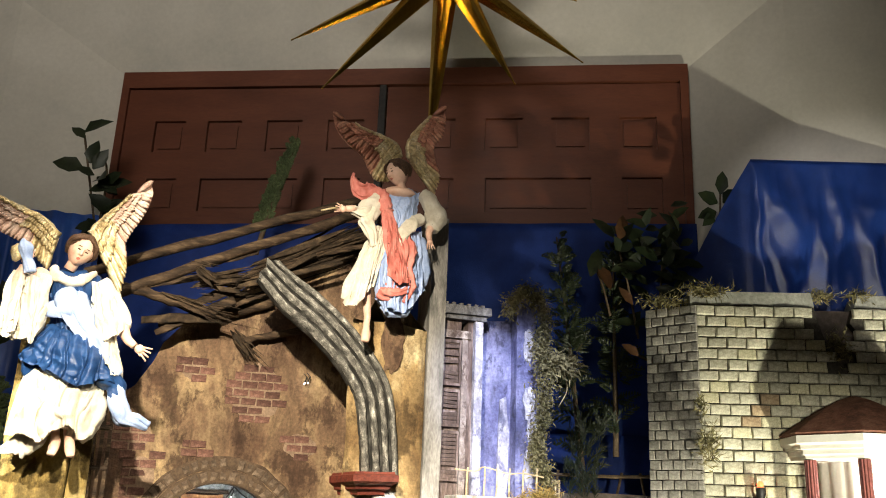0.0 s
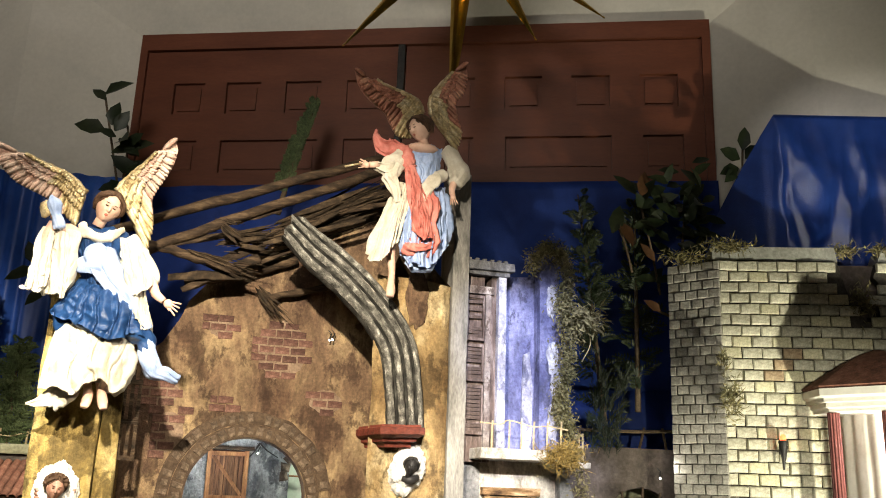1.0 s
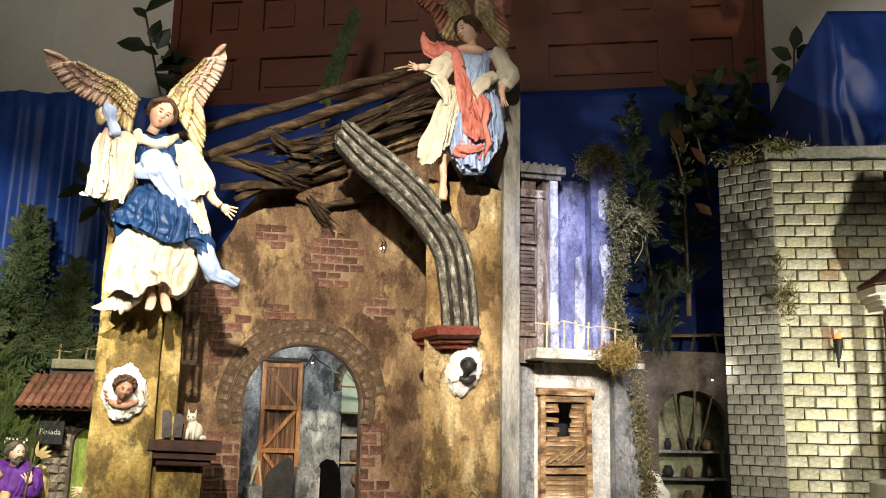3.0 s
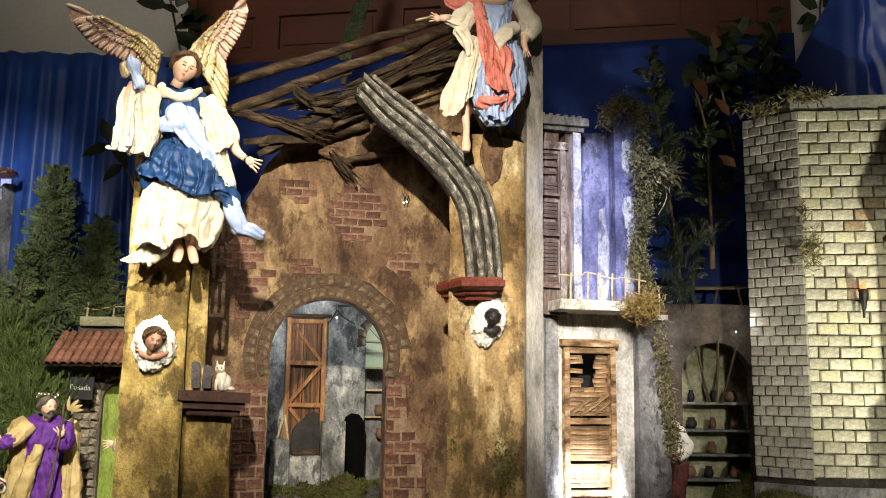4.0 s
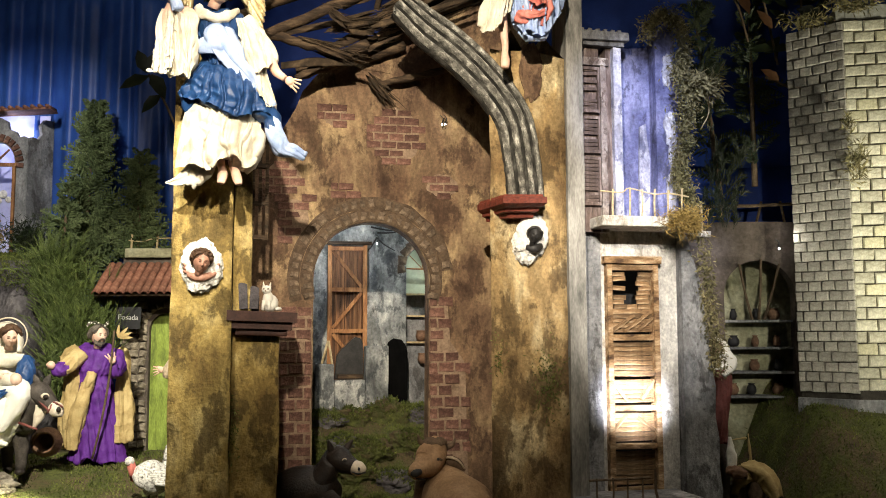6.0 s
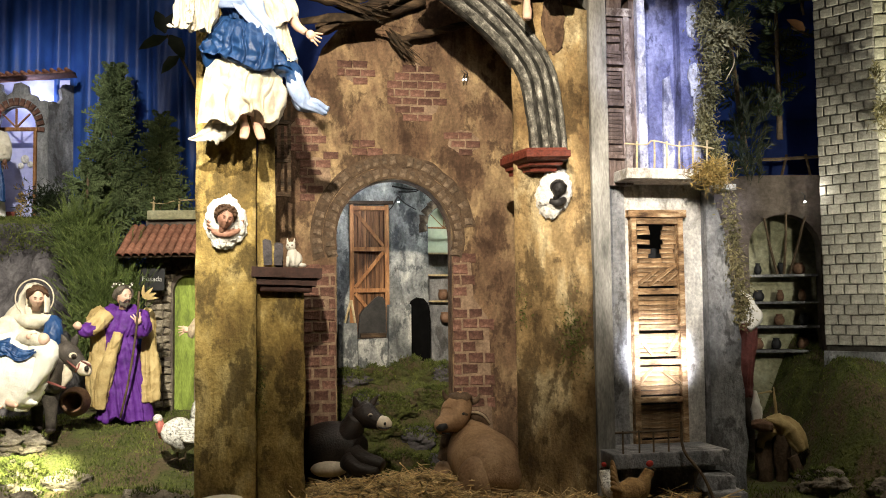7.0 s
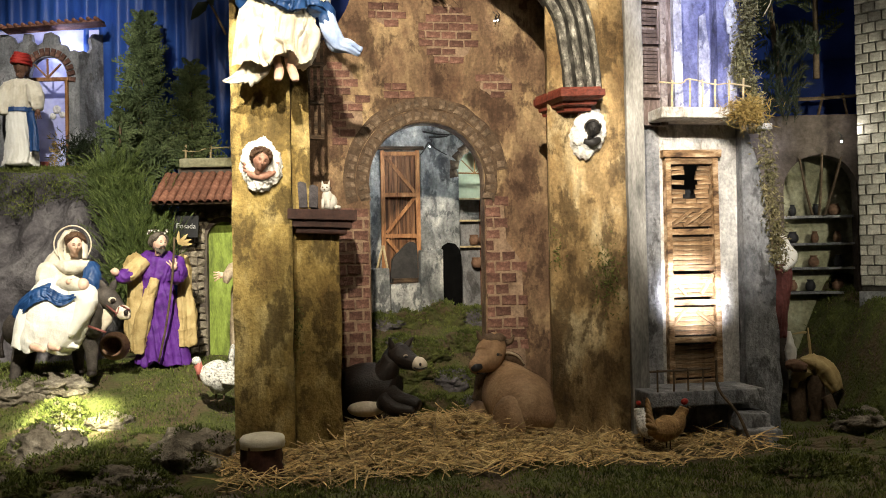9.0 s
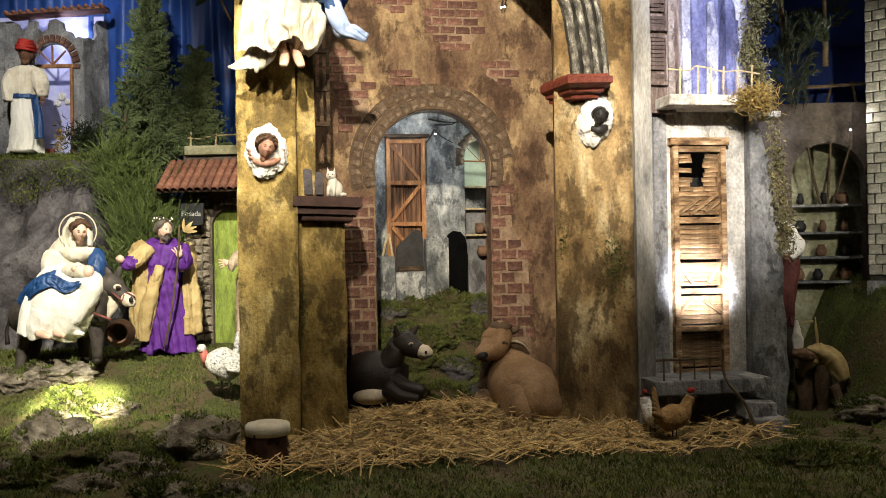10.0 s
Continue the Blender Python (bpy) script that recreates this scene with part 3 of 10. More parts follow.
def drape(name, pts, z1, z0, label, material, waves=26, amp=0.02, seed=1, sag=0.0, m=None, slope=0.0):
    """A hanging cloth along plan points, from z1 down to z0, with folds that deepen downwards."""
    bm = bmesh.new()
    P = smoothpath(pts, 14)
    L = [0.0]
    for a, b in zip(P, P[1:]):
        L.append(L[-1] + float(np.linalg.norm(b - a)))
    cols = []
    N = 420
    P = np.array(P)
    for i in range(N + 1):
        s = L[-1] * i / N
        x, y = np.interp(s, L, P[:, 0]), np.interp(s, L, P[:, 1])
        col = []
        for j in range(25):
            g = j / 24
            f = amp * (0.35 + 0.65 * g) * (math.sin(waves * s + 5.5 * noise.noise(Vector((s * 2.6, g * 0.8, seed)))) + 0.6 * noise.noise(Vector((s * 9, g * 1.2, seed + 4))) + 0.5 * math.sin(waves * 2.3 * s + seed + g))
            zt = z1 + slope * i / N - sag * math.sin(math.pi * i / N)
            col.append(bm.verts.new((x, y + f, zt + (z0 - zt) * g)))
        cols.append(col)
    for a, b in zip(cols, cols[1:]):
        for j in range(24):
            bm.faces.new((a[j], b[j], b[j + 1], a[j + 1]))
    ob = solo(name, bm, material, m or Matrix(), label, "cloth")
    sol = ob.modifiers.new("thick", "SOLIDIFY")
    sol.thickness = 0.002
    return ob


drape("blue_backdrop_cloth", [(-2.8, 3.78), (-2.1, 3.60), (-1.5, 3.445), (-1.0, 3.30), (-0.60, 3.19)], 1.985, 0.1, "royal blue satin backdrop cloth hanging in deep folds", CLOTHBLUE, 40, 0.030, 1, slope=-0.20)
drape("blue_backdrop_cloth", [(0.03, -0.07), (0.8, -0.08), (1.5, -0.08), (2.19, -0.07)], 1.775, 1.03, "royal blue satin cloth stretched before the door", CLOTHDIM, 9, 0.012, 5, m=DOORF, slope=0.01)
drape("blue_backdrop_cloth", [(1.25, -0.085), (1.5, -0.09), (1.8, -0.09), (2.19, -0.08)], 1.05, 0.25, "royal blue cloth hanging behind the houses", CLOTHDIM, 20, 0.012, 8, m=DOORF)


def boxed_cloth():
    """Cloth draped over a tall box behind the tower: a sharp front corner, a dark side sloping back."""
    corner, right, back = V(1.576, 2.500, 1.951), V(2.95, 2.450, 2.030), V(1.340, 2.690, 1.430)
    bm = bmesh.new()
    H = 60
    tops = [back.lerp(corner, i / 26) + V(0, 0, 0.020 * math.sin(math.pi * i / 26)) for i in range(26)] + [corner.lerp(right, (i / 120) ** 1.15) for i in range(121)]
    cols = []
    for i, p in enumerate(tops):
        f = max(0, i - 26) / 120
        col = []
        for j in range(H + 1):
            g = j / H
            z = p.z + (0.95 - p.z) * g
            if i <= 26:
                q = V(p.x - 0.03 * g, p.y, z) + V(-0.5, -1, 0) * 0.012 * g ** 0.5 * noise.noise(V(i * 0.25, g * 2, 3))
            else:
                e = V(f * 9 + g * 2.2, g * 2.4 - f * 4.0, 2)
                e = e + 0.5 * noise.noise_vector(e * 0.8)
                out = 0.050 * (0.35 - abs(noise.noise(e))) + 0.020 * (0.3 - abs(noise.noise(e * 2.1 + V(3, 1, 0))))
                out += 0.030 * math.exp(-((f - 0.075 - 0.02 * g) / 0.030) ** 2) * g
                q = V(p.x, p.y - out * min(1, 6 * g + 0.05) - 0.05 * g * min(1, f * 20), z)
            col.append(bm.verts.new(q))
        cols.append(col)
    for a, b in zip(cols, cols[1:]):
        for j in range(H):
            bm.faces.new((a[j], b[j], b[j + 1], a[j + 1]))
    lid = [bm.verts.new(c[0].co + V(0.05, 0.20, 0.0)) for c in cols]
    for i in range(26, len(cols) - 1):
        bm.faces.new((cols[i][0], cols[i + 1][0], lid[i + 1], lid[i]))
    solo("draped_box_cloth", bm, CLOTHSHADE, Matrix(), "royal blue satin cloth over a tall box, shade in its colour", "cloth")


boxed_cloth()


def ground():
    bm = bmesh.new()
    xs = np.linspace(-2.6, 2.8, 190)
    ys = np.concatenate([np.linspace(1.1, 3.2, 110), np.linspace(3.25, 3.7, 10)])
    g = [[bm.verts.new((x, y, height(x, y))) for y in ys] for x in xs]
    for i in range(len(xs) - 1):
        for j in range(len(ys) - 1):
            bm.faces.new((g[i][j], g[i + 1][j], g[i + 1][j + 1], g[i][j + 1]))
    solo("ground", bm, SOIL, Matrix(), "uneven display ground of dark soil and moss", "ground", kind="structure")
    bm = bmesh.new()
    box(bm, (-2.6, 1.1, -0.8), (2.8, 3.7, -0.10))
    solo("display_platform", bm, CLOTHBLUE, Matrix(), "display platform covered with blue cloth", "platform", kind="structure", smooth=False)


ground()
# ---- the ruined stable ----
def ruin():
    th = base("ruined_stable", RUIN, "ruined stable of ochre plaster pillars, brick arch and broken grey rib", "ruin")
    # back wall with the arched opening
    cu, cz, r = 0.518, 0.672, 0.163
    arch = [(cu + r * math.cos(a), cz + r * math.sin(a)) for a in np.linspace(0, math.pi, 25)]
    top = [(0.985, 1.60), (0.93, 1.615), (0.86, 1.585), (0.79, 1.56), (0.70, 1.50), (0.62, 1.455), (0.56, 1.41), (0.50, 1.362), (0.45, 1.335), (0.40, 1.302), (0.363, 1.256), (0.318, 1.20), (0.30, 1.15), (0.26, 1.08), (0.235, 1.06), (0.15, 1.05)]
    out = [(0.13, -0.05), (cu - r, -0.05), *arch[::-1], (cu + r - 0.004, -0.05), (0.985, -0.05), *top]
    bm = bmesh.new()
    prism(bm, out, 0.30, 0.36)
    wall = part("wall", bm, BROWN, th, "brown stained stucco wall with an arched opening")
    # bricks laid bare in the stucco
    meshes = [blockmesh("brick", 0.041, 0.012, 0.0205, BRICK, s) for s in range(6)]
    half = [blockmesh("brick", 0.0195, 0.012, 0.0205, BRICK, 20 + s) for s in range(3)]

    big = [blockmesh("brick", 0.0485, 0.012, 0.0308, BRICK, 400 + k, 0.14) for k in range(6)]
    bighalf = [blockmesh("brick", 0.0235, 0.012, 0.0308, BRICK, 420 + k, 0.14) for k in range(3)]

    def jamb(u0, u1, z0, z1, keep, seed):
        """Large uneven bricks beside the opening."""
        rnd = random.Random(seed)
        z, row = z0 + 0.016, 0
        while z < z1:
            u, first = u0, row % 2
            while u < u1 - 0.008:
                w = 0.0225 if first else 0.0465 * rnd.uniform(0.85, 1.0)
                w = min(w, u1 - u)
                if keep(u + w / 2, z, rnd):
                    src = big if w > 0.03 else bighalf
                    shared("brick", rnd.choice(src), wall, pose(u + w / 2, 0.2965 + rnd.uniform(-0.0015, 0.0012), z + rnd.uniform(-0.001, 0.001), rnd.uniform(-2, 2), rnd.uniform(-2, 2), rnd.uniform(-2, 2)) @ Matrix.Diagonal((w / (0.0485 if w > 0.03 else 0.0235), 1, rnd.uniform(0.93, 1.0), 1)))
                u += w + 0.0025
                first = 0
            z += 0.0315
            row += 1

    def patch(u0, u1, z0, z1, keep, seed):
        rnd = random.Random(seed)
        row = 0
        z = z0 + 0.0115
        while z < z1:
            u = u0 + (0.0105 if row % 2 else 0.021)
            if row % 2:
                if keep(u0 + 0.005, z, rnd):
                    shared("brick", rnd.choice(half), wall, pose(u0 + 0.0005 + 0.0098, 0.297 + rnd.uniform(-0.0008, 0.001), z, 0, rnd.uniform(-2, 2), 0))
                u = u0 + 0.0425
            while u < u1:
                if keep(u, z, rnd):
                    shared("brick", rnd.choice(meshes), wall, pose(u, 0.297 + rnd.uniform(-0.0008, 0.001), z, rnd.uniform(-2, 2), rnd.uniform(-1.5, 1.5), rnd.uniform(-2, 2)))
                u += 0.0435
            z += 0.0235
            row += 1

    def blob(cu_, cz_, ru, rz, edge):
        return lambda u, z, rnd: ((u - cu_) / ru) ** 2 + ((z - cz_) / rz) ** 2 < 1 + rnd.uniform(-edge, edge)

    bm = bmesh.new()
    box(bm, (0.262, 0.2985, 0.0), (0.352, 0.303, 0.58))
    part("joint_bed", bm, JOINT, wall)
    bm = bmesh.new()
    prism(bm, [(0.685, 0.0), (0.795, 0.0), (0.79, 0.2), (0.785, 0.44), (0.742, 0.50), (0.735, 0.60), (0.685, 0.61)], 0.2985, 0.303)
    part("joint_bed", bm, JOINT, wall)
    patch(0.50, 0.68, 1.00, 1.17, blob(0.585, 1.085, 0.072, 0.085, 0.35), 1)
    patch(0.20, 0.36, 0.885, 1.0, blob(0.265, 0.95, 0.062, 0.05, 0.3), 2)
    patch(0.66, 0.79, 0.905, 0.985, blob(0.72, 0.945, 0.055, 0.036, 0.4), 3)
    patch(0.36, 0.47, 1.10, 1.17, blob(0.41, 1.135, 0.045, 0.03, 0.3), 4)
    patch(0.255, 0.36, 0.77, 0.90, lambda u, z, rnd: (u - cu) ** 2 + (z - cz) ** 2 > 0.255 ** 2 and rnd.random() < 0.8, 5)
    jamb(0.264, 0.352, 0.0, 0.60, lambda u, z, rnd: rnd.random() < 0.97, 6)
    jamb(0.682, 0.80, 0.0, 0.62, lambda u, z, rnd: u < 0.795 - 0.05 * (z > 0.48) - (0.03 if rnd.random() < 0.3 else 0) and rnd.random() < 0.96, 7)
    patch(0.60, 0.68, 0.855, 0.91, lambda u, z, rnd: rnd.random() < 0.6 and (u - cu) ** 2 + (z - cz) ** 2 > 0.25 ** 2, 8)
    patch(0.40, 0.50, 0.90, 0.95, lambda u, z, rnd: rnd.random() < 0.5, 9)
    # thin mortar beds behind the bare bricks
    for bu, bz, ru, rz in ((0.585, 1.085, 0.066, 0.080), (0.265, 0.95, 0.050, 0.046), (0.72, 0.945, 0.048, 0.032), (0.41, 1.135, 0.038, 0.026), (0.30, 0.84, 0.038, 0.055)):
        bm = bmesh.new()
        prism(bm, [(bu + ru * math.cos(a) * (1 + 0.22 * noise.noise(Vector((3 * math.cos(a), 3 * math.sin(a), bu * 9)))), bz + rz * math.sin(a) * (1 + 0.22 * noise.noise(Vector((3 * math.cos(a), 3 * math.sin(a), bz * 7))))) for a in np.linspace(0, 2 * math.pi, 29)[:-1]], 0.2990, 0.303)
        part("joint_bed", bm, JOINT, wall)
    # two rings of arch stones on raised bands
    for r0, r1, a0, a1, proud in ((0.1645, 0.200, -12, 192, 0.2960), (0.2015, 0.235, 8, 196, 0.2975)):
        bm = bmesh.new()
        aa = np.linspace(radians(a0), radians(a1), 60)
        edge = [(cu + (r0 + 0.002 * noise.noise(Vector((6 * a, 1, 0)))) * math.cos(a), cz + r0 * math.sin(a)) for a in aa] + [(cu + (r1 + 0.006 * noise.noise(Vector((5 * a, 4, 0)))) * math.cos(a), cz + (r1 + 0.006 * noise.noise(Vector((5 * a, 4, 0)))) * math.sin(a)) for a in aa[::-1]]
        prism(bm, edge, proud, 0.303)
        part("arch_ring", bm, GAPS, wall)
    vo = [blockmesh("arch_stone", 0.0285, 0.02, 0.0325, STONE, 40 + s, 0.20) for s in range(6)]
    rnd = random.Random(3)
    for rr, n, a0, a1, proud in ((0.1815, 27, -14, 194, 0.2940), (0.2165, 29, 12, 196, 0.2955)):
        for i in range(n):
            a = radians(a0 + (a1 - a0) * i / (n - 1))
            if rr > 0.2 and rnd.random() < 0.12:
                continue
            shared("arch_stone", vo[i % 6], wall, pose(cu + rr * math.cos(a), proud + rnd.uniform(-0.0015, 0.0015), cz + rr * math.sin(a), 0, 90 - math.degrees(a) + rnd.uniform(-10, 10), 0) @ Matrix.Diagonal((rnd.uniform(0.70, 1.02), 1, rnd.uniform(0.72, 1.02), 1)))
    # pillars
    def pillar(name, u0, u1, v0, v1, z1, label, seed, ragged=0.0, coat=OCHRE, taper=0.0):
        bm = bmesh.new()
        NU, NZ = 7, 30
        loop = [(u0 + (u1 - u0) * i / NU, v0) for i in range(NU)] + [(u1, v0 + (v1 - v0) * i / 4) for i in range(4)] + [(u1 - (u1 - u0 - taper) * i / NU, v1) for i in range(NU)] + [(u0 + taper * (1 - i / 4), v1 - (v1 - v0) * i / 4) for i in range(4)]
        rings = []
        for k in range(NZ + 1):
            z = -0.05 + (z1 + 0.05) * k / NZ
            ring = []
            for u, v in loop:
                zz = z
                if ragged and k == NZ:
                    zz += ragged * noise.noise(Vector((u * 22, v * 22, seed)))
                d = 0.004 * noise.noise(Vector((u * 14, z * 10, seed)))
                ring.append(bm.verts.new((u + d, v + 0.004 * noise.noise(Vector((u * 12, z * 9, seed + 5))), zz)))
            rings.append(ring)
        m = len(loop)
        for a, b in zip(rings, rings[1:]):
            for j in range(m):
                bm.faces.new((a[j], a[(j + 1) % m], b[(j + 1) % m], b[j]))
        bm.faces.new(rings[-1])
        return part(name, bm, coat, th, label, True)

    pillar("pillar", 0.0, 0.140, 0.0, 0.20, 1.22, "stained ochre plaster pillar", 1, 0.05)
    pillar("pilaster", 0.142, 0.256, 0.045, 0.298, 0.522, "stained ochre plaster pilaster under a shelf", 2)
    pillar("pilaster", 0.142, 0.185, 0.05, 0.298, 1.06, "narrow ochre plaster strip beside the pillar", 4, 0.03)
    pillar("pillar", 0.780, 0.985, 0.0, 0.298, 1.275, "stained brown ochre plaster pillar with a broken top", 3, 0.09, OCHRE2, 0.085)
    bm = bmesh.new()
    prism(bm, [(0.893 + 0.030 * math.cos(a) * (1 + 0.6 * noise.noise(Vector((2.2 * math.cos(a), 2.2 * math.sin(a), 4)))), 1.205 + 0.080 * math.sin(a) * (1 + 0.5 * noise.noise(Vector((2.2 * math.cos(a), 2.2 * math.sin(a), 9))))) for a in np.linspace(0, 2 * math.pi, 41)[:-1]], -0.0055, 0.01)
    part("bare_patch", bm, BROWN, th, "bare brown patch in the broken plaster")
    bm = bmesh.new()
    NZ = 24
    prev = None
    for k in range(NZ + 1):
        z = -0.04 + 1.60 * k / NZ
        w = 0.002
        ring = [bm.verts.new((u + w * noise.noise(Vector((z * 9, u * 30, 1))), v, z + 0.01 * (k == NZ) * i)) for i, (u, v) in enumerate(((0.986, -0.012), (1.032, -0.012), (1.032, 0.10), (0.986, 0.10)))]
        if prev:
            for j in range(4):
                bm.faces.new((prev[j], prev[(j + 1) % 4], ring[(j + 1) % 4], ring[j]))
        prev = ring
    bm.faces.new(prev)
    part("post", bm, POST, th, "square grey wooden post")
    # broken grey rib: a bundle of rounded mouldings
    bm = bmesh.new()
    path = [(0.874, 0.845), (0.873, 0.880), (0.864, 0.970), (0.845, 1.070), (0.797, 1.147), (0.737, 1.210), (0.672, 1.264), (0.610, 1.308), (0.543, 1.366)]
    P = smoothpath(path, 12)
    prof = []
    for i in range(49):
        s = -1 + 2 * i / 48
        prof.append((0.052 * s, -0.006 - 0.030 * abs(math.sin(2 * math.pi * s)) ** 0.6 + 0.016 * s * s))
    prof += [(0.050, 0.030), (-0.046, 0.030)]
    rings = []
    for i, p in enumerate(P):
        t = P[min(i + 1, len(P) - 1)] - P[max(i - 1, 0)]
        t = t / np.linalg.norm(t)
        nx, nz = t[1], -t[0]
        ring = []
        for a, d in prof:
            j = 0.0022 * noise.noise(Vector((p[0] * 60 + a * 90, p[1] * 60, d * 60)))
            a = a * (1 - 0.22 * step(0.80, 1.0, i / (len(P) - 1)))
            ra = 0.03 * noise.noise(Vector((a * 40, 7, 1))) if i == len(P) - 1 else 0
            ring.append(bm.verts.new((p[0] + nx * (a + j) + t[0] * ra, d + j, p[1] + nz * (a + j) + t[1] * ra)))
        rings.append(ring)
    m = len(prof)
    for a, b in zip(rings, rings[1:]):
        for j in range(m):
            bm.faces.new((a[j], a[(j + 1) % m], b[(j + 1) % m], b[j]))
    bm.faces.new(rings[-1])
    bm.faces.new(rings[0][::-1])
    # faces in the grooves take a darker material than the mouldings
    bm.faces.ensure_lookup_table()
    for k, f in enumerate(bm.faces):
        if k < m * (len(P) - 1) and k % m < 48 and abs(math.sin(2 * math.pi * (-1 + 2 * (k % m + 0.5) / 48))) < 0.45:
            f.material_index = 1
    uv = bm.loops.layers.uv.new("along")
    for k, f in enumerate(bm.faces):
        if k < m * (len(P) - 1):
            i, j = k // m, k % m
            for lp, (a, b) in zip(f.loops, ((i, j), (i, j + 1), (i + 1, j + 1), (i + 1, j))):
                lp[uv].uv = (0.0078 * a, 0.0026 * b)
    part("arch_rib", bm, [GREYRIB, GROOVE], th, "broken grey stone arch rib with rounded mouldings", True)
    # red capital, slightly askew
    bm = bmesh.new()
    cap = pose(0.843, 0.0, 0.827, 0, -2, 0) @ Matrix.Diagonal((1, 1, 0.88, 1))
    prev = None
    for z, w, o in ((-0.014, 0.040, -0.030), (-0.002, 0.042, -0.034), (0.001, 0.050, -0.050), (0.010, 0.051, -0.052), (0.013, 0.056, -0.066), (0.017, 0.060, -0.074), (0.020, 0.063, -0.080), (0.038, 0.063, -0.080), (0.041, 0.057, -0.070), (0.047, 0.056, -0.068)):
        line = [(-w + 0.012, o), (w, o), (w, 0.06), (-w - 0.018, 0.06)]
        ring = []
        for (xa, ya), (xb, yb) in zip(line, line[1:] + line[:1]):
            for k in range(6):
                q = V(xa + (xb - xa) * k / 6, ya + (yb - ya) * k / 6, z)
                q += V(0, 1, 1) * 0.0016 * noise.noise(q * 90)
                ring.append(bm.verts.new(cap @ q))
        if prev:
            for k in range(24):
                bm.faces.new((prev[k], prev[(k + 1) % 24], ring[(k + 1) % 24], ring[k]))
        else:
            bm.faces.new(ring[::-1])
        prev = ring
    bm.faces.new(prev)
    part("capital", bm, CAPRED, th, "red painted moulded capital")
    # shelf with broken slate pieces
    bm = bmesh.new()
    sh = pose(0.212, 0.07, 0.552, 0, 2.0, 0)
    for z0, z1, w in ((-0.034, -0.014, 0.062), (-0.018, 0.004, 0.072), (0.000, 0.024, 0.083)):
        box(bm, (-w, -0.055 - (w - 0.062), z0), (w, 0.10, z1), 0, 0, sh, 0.003)
    part("shelf", bm, DARKWOOD, th, "dark brown moulded shelf")
    for u, h, w in ((0.142, 0.056, 0.02), (0.166, 0.065, 0.026), (0.190, 0.04, 0.03)):
        bm = bmesh.new()
        box(bm, (u - w / 2, 0.065, 0.57), (u + w / 2, 0.085, 0.575 + h), 0, 0.004)
        part("slate", bm, ROCK if h > 0.05 else BLACK, th)
    # old lattice window
    la = pose(0.196, 0.10, 0.90)
    bm = bmesh.new()
    for x in (-0.026, -0.009, 0.008, 0.025):
        box(bm, (x - 0.004, -0.01, -0.14), (x + 0.004, 0.0, 0.14), 0, 0.001, la)
    for z in (-0.137, -0.05, 0.045, 0.137):
        box(bm, (-0.030, -0.014, z - 0.005), (0.029, 0.003, z + 0.005), 0, 0.001, la)
    part("lattice", bm, BEAM, th, "old wooden lattice")
    # roof beams and bundles of thatch
    def beam(a, b, r, bend=0.008, mt=BEAM, nm="roof_beam", n=9):
        bm = bmesh.new()
        a, b = Vector(a), Vector(b)
        K = 12
        pts = []
        for i in range(K + 1):
            p = a.lerp(b, i / K) + Vector((0, bend * noise.noise(Vector((i * 0.7, a.x * 9, 1))), bend * noise.noise(Vector((i * 0.7, a.z * 9, 5)))))
            rr = r * (1 + 0.18 * noise.noise(Vector((i * 0.9, a.x * 5, a.z))))
            pts.append((*p, rr, rr * 0.9))
        loft(bm, pts, 0, n, 1, ref=(0, 1, 0.1), wrinkle=0.003, wfreq=30)
        part(nm, bm, mt, th, "", True)

    beam((0.10, 0.16, 1.341), (0.86, 0.17, 1.672), 0.015)
    beam((0.12, 0.15, 1.261), (0.90, 0.16, 1.655), 0.016)
    beam((0.16, 0.15, 1.322), (0.44, 0.17, 1.270), 0.014)
    beam((0.52, 0.20, 1.385), (0.95, 0.22, 1.615), 0.020)
    beam((0.30, 0.26, 1.24), (0.60, 0.28, 1.345), 0.02)
    beam((0.52, 0.26, 1.22), (0.80, 0.27, 1.30), 0.012)
    rnd = random.Random(8)

    def bundle(a, b, w, n, nm="thatch"):
        bm = bmesh.new()
        a, b = Vector(a), Vector(b)
        for _ in range(int(n * 0.6)):
            o = Vector((rnd.gauss(0, w * 0.5), rnd.gauss(0, w * 0.6), rnd.gauss(0, w * 0.75)))
            p = a + o * 0.7 + (b - a) * rnd.uniform(-0.05, 0.2)
            q = b + o * 1.3 + (b - a) * rnd.uniform(-0.2, 0.1) + Vector((rnd.gauss(0, 0.012), rnd.gauss(0, 0.01), rnd.gauss(0, 0.012)))
            if rnd.random() < 0.35:
                leaf(bm, p, q - p, (rnd.uniform(-0.5, 0.5), -1, rnd.uniform(-0.6, 0.6)), (q - p).length * rnd.uniform(0.5, 0.9), rnd.uniform(0.008, 0.02), 0, rnd.uniform(-0.1, 0.1), 0.3)
            else:
                stick(bm, p, q, rnd.uniform(0.0007, 0.0024), 0, 4, 0.0006, 0.006)
        tagged(part(nm, bm, THATCH, th, "dry brown thatch"), kind="stuff")

    for _ in range(14):
        u, z = rnd.uniform(0.34, 0.93), 0.0
        z = 1.27 + 0.52 * (u - 0.34) + rnd.uniform(-0.05, 0.10)
        L, a = rnd.uniform(0.05, 0.17), radians(26 + rnd.gauss(0, 14))
        v = rnd.uniform(0.14, 0.27)
        w = rnd.uniform(0.006, 0.015)
        bm = bmesh.new()
